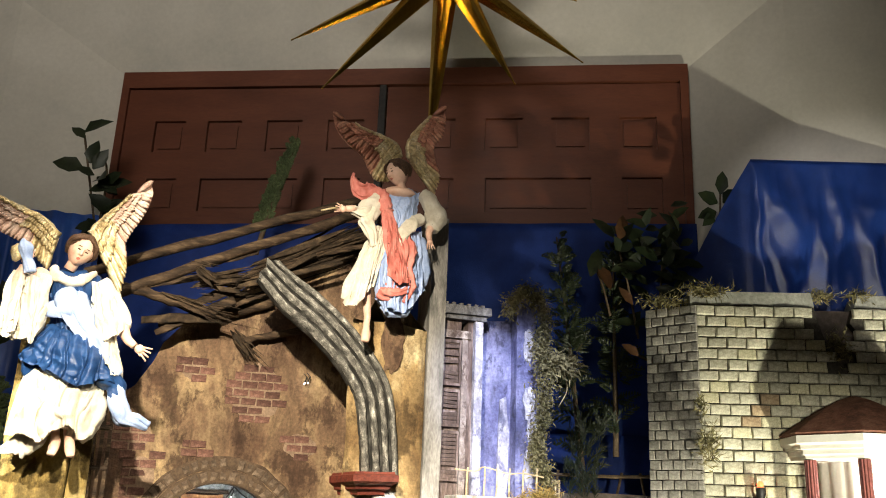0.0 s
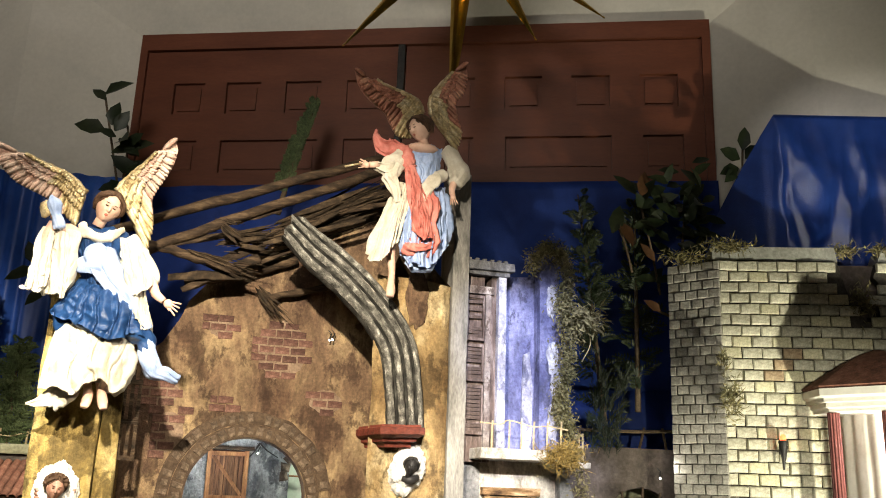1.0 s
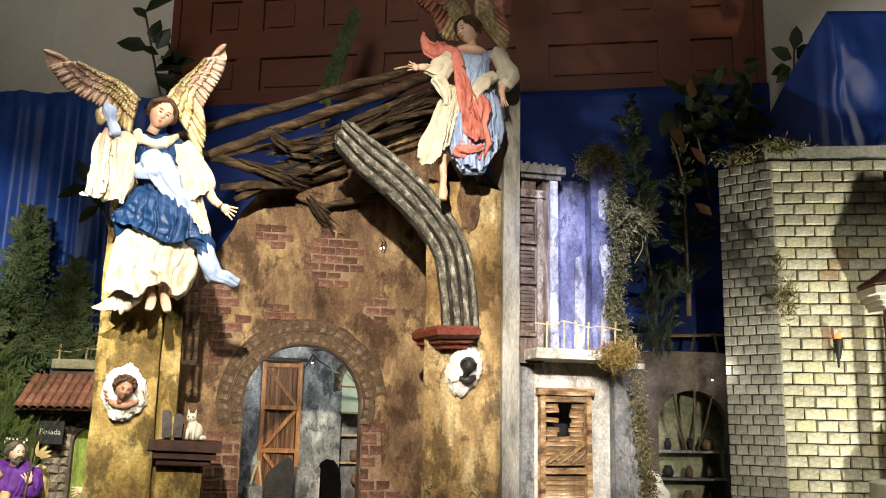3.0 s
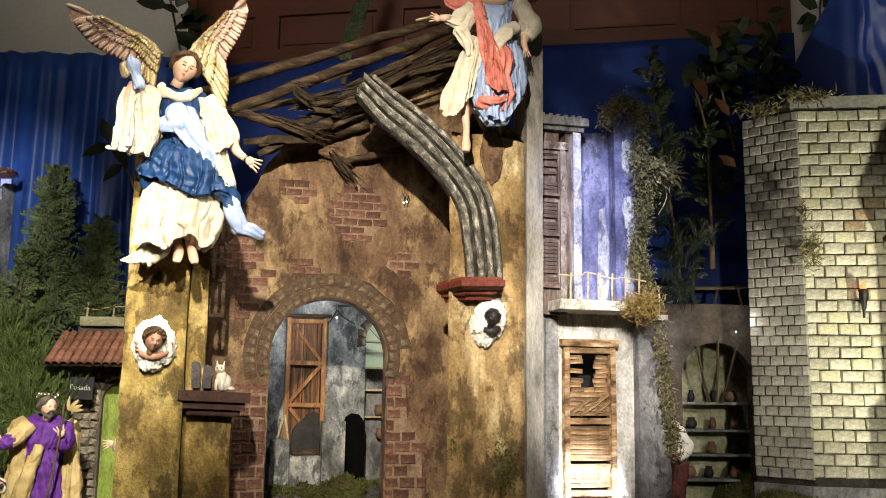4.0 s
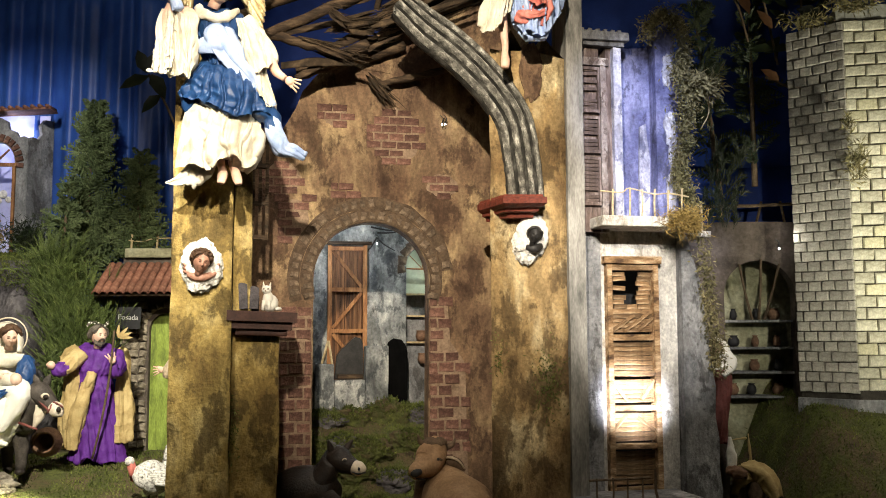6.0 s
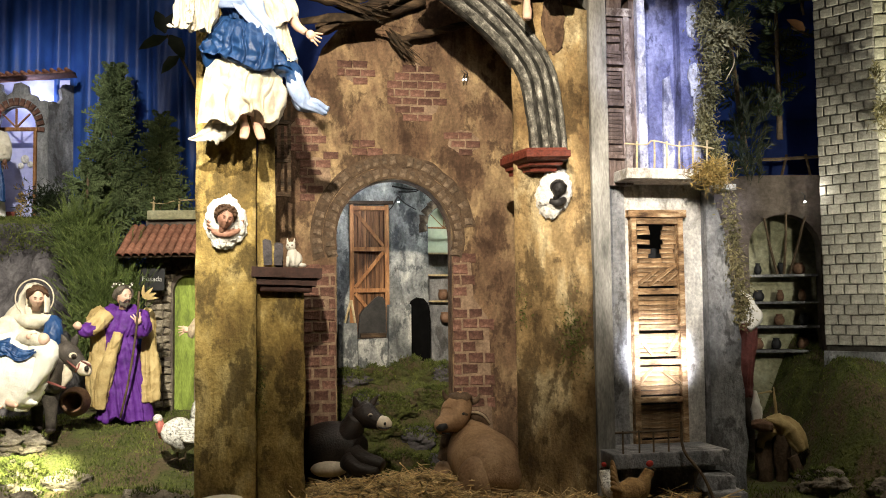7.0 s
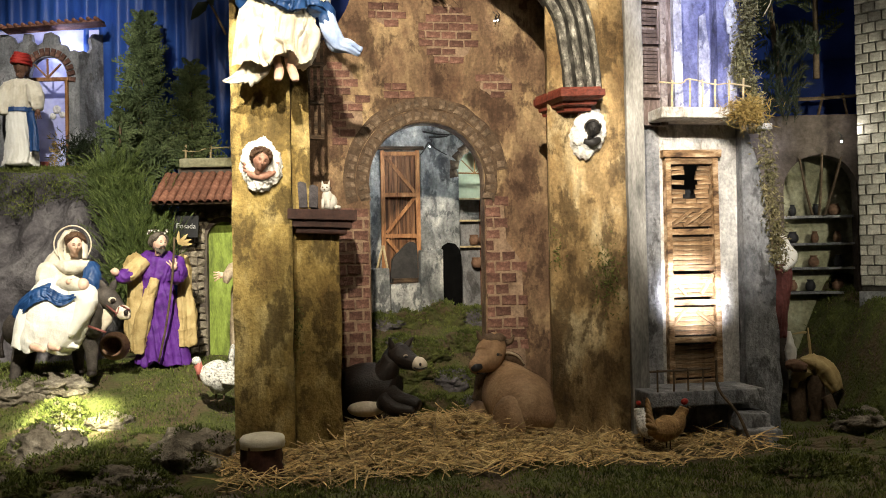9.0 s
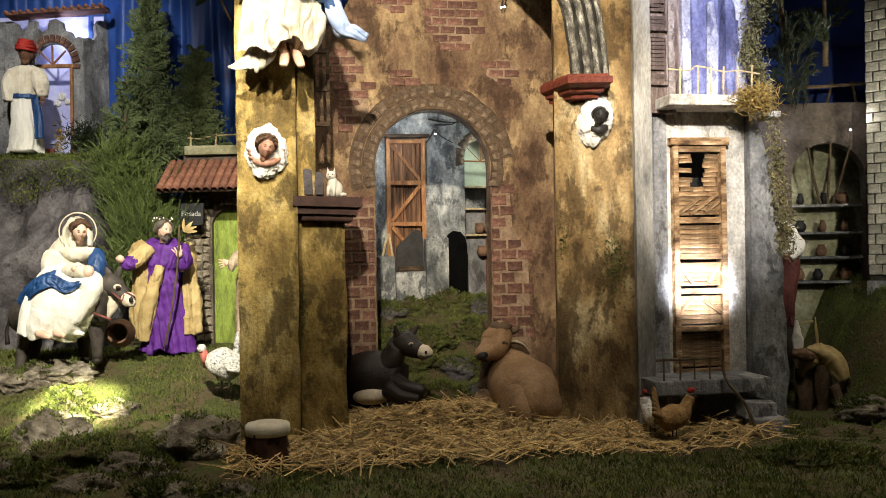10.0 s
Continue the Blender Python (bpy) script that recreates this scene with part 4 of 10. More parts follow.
        loft(bm, [(u - L * math.cos(a), v, z - L * math.sin(a), w * 0.7, 0.003), (u, v + rnd.uniform(-0.01, 0.01), z + rnd.uniform(-0.006, 0.006), w, 0.004), (u + L * math.cos(a), v, z + L * math.sin(a), w * rnd.uniform(0.4, 1.0), 0.003)], 0, 8, 4, ref=(0.0, 0.3, 1), wrinkle=0.004, wfreq=30)
        part("palm_stem", bm, BEAM if rnd.random() < 0.5 else THATCH, th, "", True)
    bundle((0.50, 0.20, 1.36), (0.92, 0.24, 1.60), 0.026, 80)
    bundle((0.54, 0.20, 1.42), (0.90, 0.22, 1.60), 0.016, 60)
    bundle((0.30, 0.15, 1.30), (0.49, 0.17, 1.26), 0.014, 46)
    bundle((0.38, 0.20, 1.35), (0.62, 0.22, 1.40), 0.025, 60)
    bundle((0.50, 0.26, 1.25), (0.575, 0.25, 1.17), 0.012, 34)
    bundle((0.36, 0.15, 1.40), (0.44, 0.13, 1.36), 0.012, 25)
    return th


ruin()
# ---- the balcony house beside the ruin ----
def balcony_house():
    th = base("balcony_house", RUIN, "narrow weathered plaster house with a balcony and a broken door", "house")
    # lower front with the doorway
    bm = bmesh.new()
    prism(bm, [(1.034, -0.05), (1.100, -0.05), (1.100, 0.797), (1.034, 0.797)], 0.055, 0.12)
    part("side_wall", bm, GREYWALL, th, "dark grey plaster strip")
    bm = bmesh.new()
    prism(bm, [(1.101, 0.10), (1.111, 0.10), (1.111, 0.709), (1.262, 0.709), (1.262, 0.10), (1.318, 0.06), (1.322, 0.797), (1.101, 0.797)], 0.06, 0.11)
    part("front_wall", bm, WHITEWALL, th, "whitewashed plaster front")
    bm = bmesh.new()
    edge = [(1.336, 0.80), (1.350, 0.75), (1.362, 0.71), (1.380, 0.65), (1.386, 0.58), (1.400, 0.50), (1.404, 0.43), (1.414, 0.38), (1.410, 0.30), (1.420, 0.24), (1.418, 0.16), (1.426, 0.10), (1.415, 0.03), (1.420, -0.06)]
    prism(bm, [(1.322, -0.06), (1.322, 0.80), *edge], 0.03, 0.10)
    part("side_wall", bm, GREYWALL, th, "streaked grey plaster wall with a ragged edge")
    # solid box coloured black for the darkness behind the missing slats
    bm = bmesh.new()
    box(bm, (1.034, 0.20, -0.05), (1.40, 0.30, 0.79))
    part("black_backing", bm, BLACK, th, "black box in place of the unlit room behind the door")
    # upper storey
    bm = bmesh.new()
    box(bm, (1.034, 0.03, 0.79), (1.094, 0.10, 1.305))
    part("shutter_wall", bm, SHUTTER, th, "bare weathered wooden wall behind the shutter")
    bm = bmesh.new()
    box(bm, (1.0945, 0.020, 0.79), (1.112, 0.10, 1.240), 0, 0.001)
    box(bm, (1.034, 0.018, 1.240), (1.118, 0.029, 1.262), 0, 0.001)
    part("shutter_frame", bm, OLDPAINT, th, "peeling pale frame beside the shutter")
    bm = bmesh.new()
    box(bm, (1.1125, 0.026, 0.82), (1.128, 0.10, 1.305), 0, 0.001)
    part("wall_board", bm, SHUTTER, th, "brown weathered board")
    bm = bmesh.new()
    box(bm, (1.1285, 0.012, 0.82), (1.152, 0.10, 1.290), 0, 0.002)
    part("corner_pilaster", bm, PALESTRIP, th, "pale peeling pilaster")
    bm = bmesh.new()
    box(bm, (1.030, -0.004, 1.305), (1.170, 0.11, 1.330), 0, 0.002, None, 0.003)
    box(bm, (1.034, 0.008, 1.292), (1.160, 0.11, 1.305), 0, 0.001)
    part("cornice", bm, GREYWALL, th, "grey cornice")
    for i, u in enumerate((1.04, 1.062, 1.084, 1.106, 1.128, 1.146)):
        bm = bmesh.new()
        box(bm, (u - 0.005, 0.004, 1.331), (u + 0.005, 0.02, 1.337), 0, 0.001)
        part("cornice_stone", bm, GREYWALL, th)
    bm = bmesh.new()
    prism(bm, [(1.1525, 0.82), (1.262, 0.82), (1.262, 1.318), (1.20, 1.312), (1.1525, 1.314)], 0.075, 0.12)
    part("upper_wall", bm, BLUEWALL, th, "blue-grey streaked plaster wall")
    bm = bmesh.new()
    prism(bm, [(1.222, 0.82), (1.252, 0.82), (1.256, 1.0), (1.248, 1.06), (1.246, 1.10), (1.228, 1.09), (1.224, 0.98)], 0.066, 0.074)
    part("wall_strip", bm, PALESTRIP, th, "white peeling plaster strip")
    bm = bmesh.new()
    prism(bm, [(1.2625, 0.80), (1.2625, 1.322), (1.285, 1.35), (1.302, 1.385), (1.318, 1.37), (1.322, 1.31), (1.314, 1.26), (1.330, 1.24), (1.336, 1.18), (1.322, 1.13), (1.338, 1.08), (1.348, 1.02), (1.350, 0.95), (1.338, 0.88), (1.345, 0.80)], 0.035, 0.11)
    part("upper_wall", bm, BLUEWALL, th, "pale ragged plaster wall end")
    # flakes of white plaster along the ragged end
    for zc, hh, uu in ((1.245, 0.045, 1.296), (1.085, 0.05, 1.300), (0.985, 0.075, 1.312), (0.90, 0.05, 1.300)):
        bm = bmesh.new()
        prism(bm, [(uu + 0.016 * math.cos(a) * (1 + 0.5 * noise.noise(V(2 * math.cos(a), 2 * math.sin(a), zc * 9))), zc + hh * math.sin(a) * (1 + 0.4 * noise.noise(V(2 * math.cos(a), 2 * math.sin(a), zc * 5)))) for a in np.linspace(0, 2 * math.pi, 25)[:-1]], 0.030, 0.036)
        part("plaster_flake", bm, PALESTRIP, th, "flake of white plaster")
    # shutter
    bm = bmesh.new()
    for z0, z1 in ((0.86, 0.99), (1.0, 1.10), (1.11, 1.235)):
        for u0, u1 in ((1.040, 1.044), (1.086, 1.091)):
            box(bm, (u0, 0.016, z0), (u1, 0.0295, z1))
        for z in (z0, z1 - 0.008):
            box(bm, (1.044, 0.016, z), (1.086, 0.0295, z + 0.008))
    shf = part("shutter", bm, SHUTTER, th, "grey louvred shutter with broken slats")
    sl = [blockmesh("slat", 0.041, 0.006, 0.0085, SHUTTER, 60 + s) for s in range(4)]
    rnd = random.Random(4)
    for z0, z1 in ((0.872, 0.982), (1.012, 1.092), (1.122, 1.227)):
        z = z0
        while z < z1:
            if rnd.random() < 0.82:
                shared("slat", rnd.choice(sl), shf, pose(1.065, 0.020, z, 20, rnd.uniform(-5, 5) if rnd.random() < 0.4 else 0, 0))
            z += 0.0105
    # balcony
    bm = bmesh.new()
    box(bm, (1.062, -0.055, 0.797), (1.306, 0.058, 0.824), 0, 0.001, None, 0.003)
    part("balcony_slab", bm, WHITEWALL, th, "pale plaster balcony slab")
    for u in (1.095, 1.142, 1.176, 1.212, 1.250, 1.290):
        bm = bmesh.new()
        stick(bm, (u, -0.045, 0.823), (u + 0.002, -0.045, 0.892 + rnd.uniform(0, 0.012)), 0.0026, 0, 6, None, 0.002)
        part("baluster", bm, PALEWOOD, th)
    bm = bmesh.new()
    loft(bm, [(1.062, -0.045, 0.888, 0.002, 0.002), (1.12, -0.046, 0.886, 0.002, 0.002), (1.142, -0.046, 0.897, 0.002, 0.002), (1.21, -0.046, 0.884, 0.002, 0.002), (1.25, -0.046, 0.887, 0.002, 0.002), (1.31, -0.046, 0.880, 0.002, 0.002)], 0, 6, 4, ref=(0, 1, 0))
    part("handrail", bm, PALEWOOD, th)
    # far end of the balcony
    for z in (0.815, 0.845, 0.878):
        bm = bmesh.new()
        stick(bm, (1.345, 0.10, z), (1.425, 0.10, z + 0.001), 0.003, 0, 6)
        part("end_rail", bm, PALEWOOD, th)
    for u in (1.385, 1.412, 1.424):
        bm = bmesh.new()
        stick(bm, (u, 0.098, 0.80), (u, 0.098, 0.884), 0.0028, 0, 6)
        part("end_post", bm, PALEWOOD, th)
    bm = bmesh.new()
    box(bm, (1.34, 0.06, 0.788), (1.43, 0.16, 0.803))
    part("end_slab", bm, WHITEWALL, th)
    # broken door
    bm = bmesh.new()
    box(bm, (1.1275, 0.070, 0.09), (1.140, 0.074, 0.690), 0, 0.0008)
    door = part("door", bm, DOORWOOD, th, "broken brown plank door with missing slats")
    for u0, u1 in ((1.112, 1.127), (1.246, 1.261)):
        bm = bmesh.new()
        box(bm, (u0, 0.040, 0.09), (u1, 0.075, 0.706), 0, 0.0012, None, 0.002)
        part("stile", bm, DOORWOOD, door)
    bm = bmesh.new()
    box(bm, (1.104, 0.036, 0.7065), (1.268, 0.075, 0.727), 0, 0.0015, None, 0.002)
    part("door_lintel", bm, DOORWOOD, door)
    for z in (0.690, 0.503, 0.408, 0.316, 0.218, 0.104):
        bm = bmesh.new()
        box(bm, (1.1275, 0.043, z), (1.2455, 0.070, z + 0.015), 0, 0.001, None, 0.002)
        part("rail", bm, DOORWOOD, door)
    ss = [blockmesh("slat", 0.116, 0.008, 0.0115, DOORWOOD, 80 + s) for s in range(4)]
    sh = [blockmesh("slat", 0.036, 0.008, 0.0115, DOORWOOD, 90 + s) for s in range(4)]
    z = 0.118
    while z < 0.685:
        gap = min(abs(z - q - 0.007) for q in (0.503, 0.408, 0.316, 0.218, 0.104)) < 0.010
        if not gap:
            if z > 0.588:
                if rnd.random() < 0.85:
                    shared("slat", rnd.choice(sh), door, pose(1.147 + rnd.uniform(-0.004, 0.01), 0.056, z, 0, rnd.uniform(-3, 3), 0))
                if rnd.random() < 0.75:
                    shared("slat", rnd.choice(sh), door, pose(1.227 + rnd.uniform(-0.01, 0.004), 0.056, z, 0, rnd.uniform(-3, 3), 0))
                if 0.602 > z:
                    shared("slat", rnd.choice(sh), door, pose(1.187, 0.060, z, 0, rnd.uniform(-4, 4), 0))
            else:
                shared("slat", rnd.choice(ss), door, pose(1.187, 0.056 + rnd.uniform(-0.001, 0.001), z, 0, rnd.uniform(-0.8, 0.8), 0))
        z += 0.0125
    dg = [blockmesh("brace", 0.062, 0.005, 0.009, DOORWOOD, 100 + s) for s in range(3)]
    for u, z, a in ((1.145, 0.540, -36), (1.165, 0.553, -36), (1.187, 0.545, -36), (1.210, 0.560, -36), (1.228, 0.550, -36), (1.148, 0.368, 52), (1.226, 0.372, -55), (1.146, 0.288, -45), (1.220, 0.282, 36)):
        shared("brace", rnd.choice(dg), door, pose(u, 0.048, z, 0, a, 0))
    # porch, its rail and steps
    bm = bmesh.new()
    box(bm, (0.992, -0.10, 0.078), (1.300, 0.05, 0.112), 0, 0.002, None, 0.004)
    box(bm, (1.04, -0.02, -0.05), (1.30, 0.05, 0.078))
    part("porch", bm, GREYWALL, th, "grey plaster porch slab")
    for i in range(3):
        bm = bmesh.new()
        box(bm, (1.215 + 0.01 * i, -0.125 - 0.03 * i, 0.05 - 0.035 * i - 0.03), (1.30 + 0.012 * i, -0.06 - 0.03 * i, 0.055 - 0.035 * i), 0, 0.004, None, 0.003)
        part("porch_step", bm, GREYWALL, th)
    for u in (1.02, 1.062, 1.10, 1.14):
        bm = bmesh.new()
        stick(bm, (u, -0.09, 0.11), (u, -0.09, 0.168), 0.0025, 0, 6, None, 0.002)
        part("porch_baluster", bm, TWIG, th)
    bm = bmesh.new()
    stick(bm, (1.0, -0.09, 0.164), (1.16, -0.09, 0.166), 0.003, 0, 6, None, 0.006)
    part("porch_rail", bm, TWIG, th)
    bm = bmesh.new()
    loft(bm, [(1.16, -0.12, 0.19, 0.003, 0.003), (1.165, -0.12, 0.12, 0.004, 0.004), (1.20, -0.15, 0.06, 0.004, 0.004), (1.225, -0.17, -0.02, 0.005, 0.005)], 0, 6, 4, ref=(1, 0, 0))
    part("stair_branch", bm, TWIG, th, "crooked branch handrail")


balcony_house()


# ---- the cave room behind the arch ----
def back_room():
    th = base("back_room", RUIN @ pose(0, -0.08, 0), "grey plastered back room with a wooden door seen through the arch", "room")
    r, cu, cz = 0.061, 0.765, 0.752
    arch = [(cu + r * math.cos(a), cz + 0.065 * math.sin(a)) for a in np.linspace(0, math.pi, 13)]
    bm = bmesh.new()
    prism(bm, [(0.15, 0.05), (0.438, 0.05), (0.438, 0.82), (0.568, 0.82), (0.568, 0.05), (0.704, 0.05), *arch[::-1], (0.826, 0.05), (1.0, 0.05), (1.0, 1.02), (0.15, 1.02)], 0.88, 0.92)
    part("back_wall", bm, CAVEWALL, th, "mottled blue-grey plaster wall")
    bm = bmesh.new()
    box(bm, (0.60, 0.955, 0.05), (1.10, 0.965, 1.0))
    part("far_wall", bm, GREYWALL, th, "grey far wall")
    bm = bmesh.new()
    box(bm, (0.68, 0.945, 0.66), (0.90, 0.954, 0.88))
    part("far_window", bm, PALEGREEN, th, "pale green lit panel in the far wall")
    # near-black slab: the doorway's darkness is put into its colour
    bm = bmesh.new()
    prism(bm, [(0.634, 0.28), (0.706, 0.28), (0.706, 0.46), (0.700, 0.485), (0.685, 0.503), (0.66, 0.507), (0.642, 0.495), (0.634, 0.47)], 0.866, 0.878)
    part("black_doorway_slab", bm, PITCH, th, "black slab in place of an unlit low doorway")
    bm = bmesh.new()
    box(bm, (0.15, 0.48, 1.02), (1.0, 0.97, 1.04))
    part("roof", bm, BLACK, th, "dark roof")
    for i, z in enumerate((0.49, 0.58, 0.655)):
        bm = bmesh.new()
        box(bm, (0.69, 0.93, z), (0.86, 0.954, z + 0.006))
        part("far_shelf", bm, PALEWOOD, th)
    for i, (u, z, w) in enumerate(((0.765, 0.498, 0.018), (0.80, 0.498, 0.02), (0.775, 0.42, 0.022))):
        bm = bmesh.new()
        loft(bm, [(u, 0.935, z, w * 0.6, w * 0.6), (u, 0.935, z + 0.015, w, w), (u, 0.935, z + 0.03, w * 0.8, w * 0.8), (u, 0.935, z + 0.036, w * 0.9, w * 0.9)], 0, 10, 2)
        part("clay_pot", bm, CLAY, th, "", True)
    # plank door with crossed braces
    bm = bmesh.new()
    for i in range(7):
        u = 0.452 + 0.0147 * i
        box(bm, (u, 0.886, 0.36), (u + 0.0135, 0.90, 0.806), 0, 0.0008)
    door = part("plank_door", bm, CAVEPLANK, th, "reddish plank door with diagonal braces")
    bm = bmesh.new()
    for z in (0.36, 0.525, 0.662, 0.800):
        box(bm, (0.452, 0.872, z), (0.556, 0.884, z + 0.014), 0, 0.001)
    for u in (0.438, 0.556):
        box(bm, (u, 0.868, 0.36), (u + 0.0135, 0.886, 0.818), 0, 0.001)
    part("door_frame", bm, CAVEDOOR, door)
    for z0, z1, k in ((0.676, 0.800, -1), (0.539, 0.662, 1), (0.400, 0.525, -1)):
        a = math.degrees(math.atan2(z1 - z0, 0.10))
        bm = bmesh.new()
        box(bm, (-0.076, -0.004, -0.0055), (0.076, 0.004, 0.0055), 0, 0.0008, pose(0.504, 0.878, (z0 + z1) / 2, 0, -a * k, 0))
        part("door_brace", bm, CAVEDOOR, door)
    bm = bmesh.new()
    box(bm, (0.420, 0.862, 0.820), (0.585, 0.89, 0.829), 0, 0.002)
    part("lintel", bm, BEAM, th)
    # uneven stones over the inner arch, roots across the ceiling, a lintel stick
    st = [blockmesh("arch_stone", 0.030, 0.02, 0.026, STONE, 600 + k, 0.28) for k in range(4)]
    rr = random.Random(14)
    for i in range(8):
        a = radians(38 + 150 * i / 7)
        shared("arch_stone", st[i % 4], th, pose(cu + 0.078 * math.cos(a), 0.870 + rr.uniform(-0.003, 0.003), cz + 0.083 * math.sin(a), 0, 90 - math.degrees(a) + rr.uniform(-14, 14), 0))
    for a, b in (((0.60, 0.86, 0.845), (0.66, 0.85, 0.80)), ((0.60, 0.86, 0.845), (0.57, 0.86, 0.80)), ((0.60, 0.855, 0.86), (0.70, 0.86, 0.885)), ((0.58, 0.86, 0.88), (0.69, 0.86, 0.87))):
        bm = bmesh.new()
        stick(bm, a, b, 0.0035, 0, 6, 0.0015, 0.010)
        part("hanging_root", bm, IRON, th)
    bm = bmesh.new()
    stick(bm, (0.700, 0.905, 0.745), (0.83, 0.905, 0.742), 0.003, 0, 6)
    for u in (0.735, 0.765, 0.795):
        stick(bm, (0.765, 0.905, 0.744), (0.765 + 2.2 * (u - 0.765), 0.905, 0.81), 0.0016, 0, 5)
    part("fanlight_bars", bm, CAVEDOOR, th)
    # low stone wall and trough
    for lo, hi in (((0.395, 0.80, 0.28), (0.458, 0.866, 0.425)), ((0.458, 0.79, 0.28), (0.556, 0.866, 0.375)), ((0.556, 0.80, 0.28), (0.630, 0.866, 0.482)), ((0.33, 0.82, 0.26), (0.395, 0.866, 0.40))):
        bm = bmesh.new()
        box(bm, lo, hi, 0, 0.003, None, 0.006)
        part("stone_block", bm, CAVEWALL, th, "rough grey stone block")
    bm = bmesh.new()
    box(bm, (0.466, 0.800, 0.376), (0.549, 0.837, 0.392), 0, 0.001)
    part("trough", bm, BEAM, th, "wooden trough edge")
    bm = bmesh.new()
    prism(bm, [(0.462, 0.376), (0.553, 0.376), (0.553, 0.47), (0.551, 0.497), (0.543, 0.509), (0.528, 0.512), (0.514, 0.503), (0.497, 0.485), (0.478, 0.468), (0.466, 0.450)], 0.838, 0.862)
    part("stove", bm, IRON, th, "black iron stove before the door")
    bm = bmesh.new()
    stick(bm, (0.415, 0.85, 0.41), (0.44, 0.86, 0.50), 0.004, 0)
    stick(bm, (0.455, 0.85, 0.41), (0.442, 0.86, 0.50), 0.004, 0)
    part("trestle", bm, PALEWOOD, th)


back_room()


# ---- the brick tower ----
def tower():
    th = base("brick_tower", TOWERF, "ruined tower of pale grey and yellowish bricks with dark joints", "tower")
    # core: front with a broken notch, and a canted side
    bm = bmesh.new()
    prism(bm, [(0.0, 0.0), (0.95, 0.0), (0.95, 1.425), (0.47, 1.425), (0.455, 1.38), (0.49, 1.33), (0.48, 1.27), (0.425, 1.24), (0.385, 1.30), (0.372, 1.34), (0.350, 1.425), (0.0, 1.425)], 0.006, 0.06)
    front = part("front_wall", bm, MORTAR, th, "front wall with dark joints")
    bm = bmesh.new()
    box(bm, (0.33, 0.035, 1.20), (0.52, 0.062, 1.425), 0, 0.003)
    part("bare_core", bm, UMBER, th, "dark broken core behind the missing bricks")
    ang = -34.4
    side_m = pose(0, 0, 0, 0, 0, ang)
    bm = bmesh.new()
    v = [(0, 0.006), (0, 0.06), (-0.168, 0.06), (-0.168, 0.006)]
    lo = [bm.verts.new(side_m @ Vector((a, b, 0.0))) for a, b in v]
    hi = [bm.verts.new(side_m @ Vector((a, b, 1.425))) for a, b in v]
    bm.faces.new(lo[::-1]), bm.faces.new(hi)
    for i in range(4):
        bm.faces.new((lo[i], lo[(i + 1) % 4], hi[(i + 1) % 4], hi[i]))
    side = part("side_wall", bm, MORTAR, th, "canted side wall with dark joints")
    rnd = random.Random(12)
    full = [blockmesh("brick", 0.0548, 0.012, 0.0302, TOWERY if s == 5 else TOWERB, s, 0.10) for s in range(6)]
    half = [blockmesh("brick", 0.0262, 0.012, 0.0302, TOWERB, 30 + s, 0.08) for s in range(3)]
    bare = [blockmesh("brick", 0.0548, 0.012, 0.0302, BAREBRICK, 35 + s, 0.10) for s in range(2)]
    notch = lambda u, z: abs(u - 0.41) < 0.02 + 0.055 * step(1.22, 1.42, z) and z > 1.235
    rest = bmesh.new()
    for row in range(40):
        z = 1.408 - 0.0333 * row
        if z < 0.345:
            break
        u = -0.004
        first = row % 2
        while u < 0.93:
            w = 0.0272 if first else 0.0555
            c = u + w / 2
            if c > 0.56:
                box(rest, (u, -0.006, z - 0.0150), (u + w, 0.006, z + 0.0150), 0, 0.0006)
            elif not notch(c, z):
                kind = half if first else bare if 0.10 < c < 0.20 and 1.045 < z < 1.145 and rnd.random() < 0.75 else full
                shared("brick", rnd.choice(kind), front, pose(c, -0.004 + rnd.uniform(-0.0012, 0.0012), z, 0, rnd.uniform(-0.6, 0.6), 0))
            u += w + 0.0030
            first = 0
    tagged(part("brick_rest", rest, TOWERB, front), kind="stuff")
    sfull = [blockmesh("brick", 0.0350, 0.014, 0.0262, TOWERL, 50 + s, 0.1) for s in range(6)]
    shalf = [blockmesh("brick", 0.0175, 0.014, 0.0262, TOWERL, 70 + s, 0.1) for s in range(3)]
    for row in range(40):
        z = 1.410 - 0.0290 * row
        if z < 0.345:
            break
        u = -0.168
        first = row % 2
        while u < -0.012:
            w = min(0.0175 if first else 0.0350, -0.004 - u)
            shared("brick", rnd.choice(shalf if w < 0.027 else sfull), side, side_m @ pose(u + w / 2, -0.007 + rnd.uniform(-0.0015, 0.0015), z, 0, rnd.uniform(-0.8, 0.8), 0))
            u += w + 0.003
            first = 0
    bm = bmesh.new()
    prism(bm, [(-0.02, 1.427), (0.352, 1.427), (0.345, 1.470), (-0.02, 1.468)], 0.004, 0.09)
    part("coping", bm, COPING, th, "pale grey coping")
    bm = bmesh.new()
    prism(bm, [(0.47, 1.427), (0.95, 1.427), (0.95, 1.466), (0.485, 1.466)], 0.004, 0.09)
    part("coping", bm, COPING, th, "pale grey coping")
    bm = bmesh.new()
    box(bm, (-0.01, -0.014, 0.0), (0.95, 0.004, 0.335), 0, 0.002)
    lo = [side_m @ Vector((a, b, 0.0)) for a, b in ((0, -0.014), (0, 0.004), (-0.17, 0.004), (-0.17, -0.014))]
    a = [bm.verts.new(p) for p in lo]
    b = [bm.verts.new(p + Vector((0, 0, 0.335))) for p in lo]
    bm.faces.new(b), bm.faces.new(a[::-1])
    for i in range(4):
        bm.faces.new((a[i], a[(i + 1) % 4], b[(i + 1) % 4], b[i]))
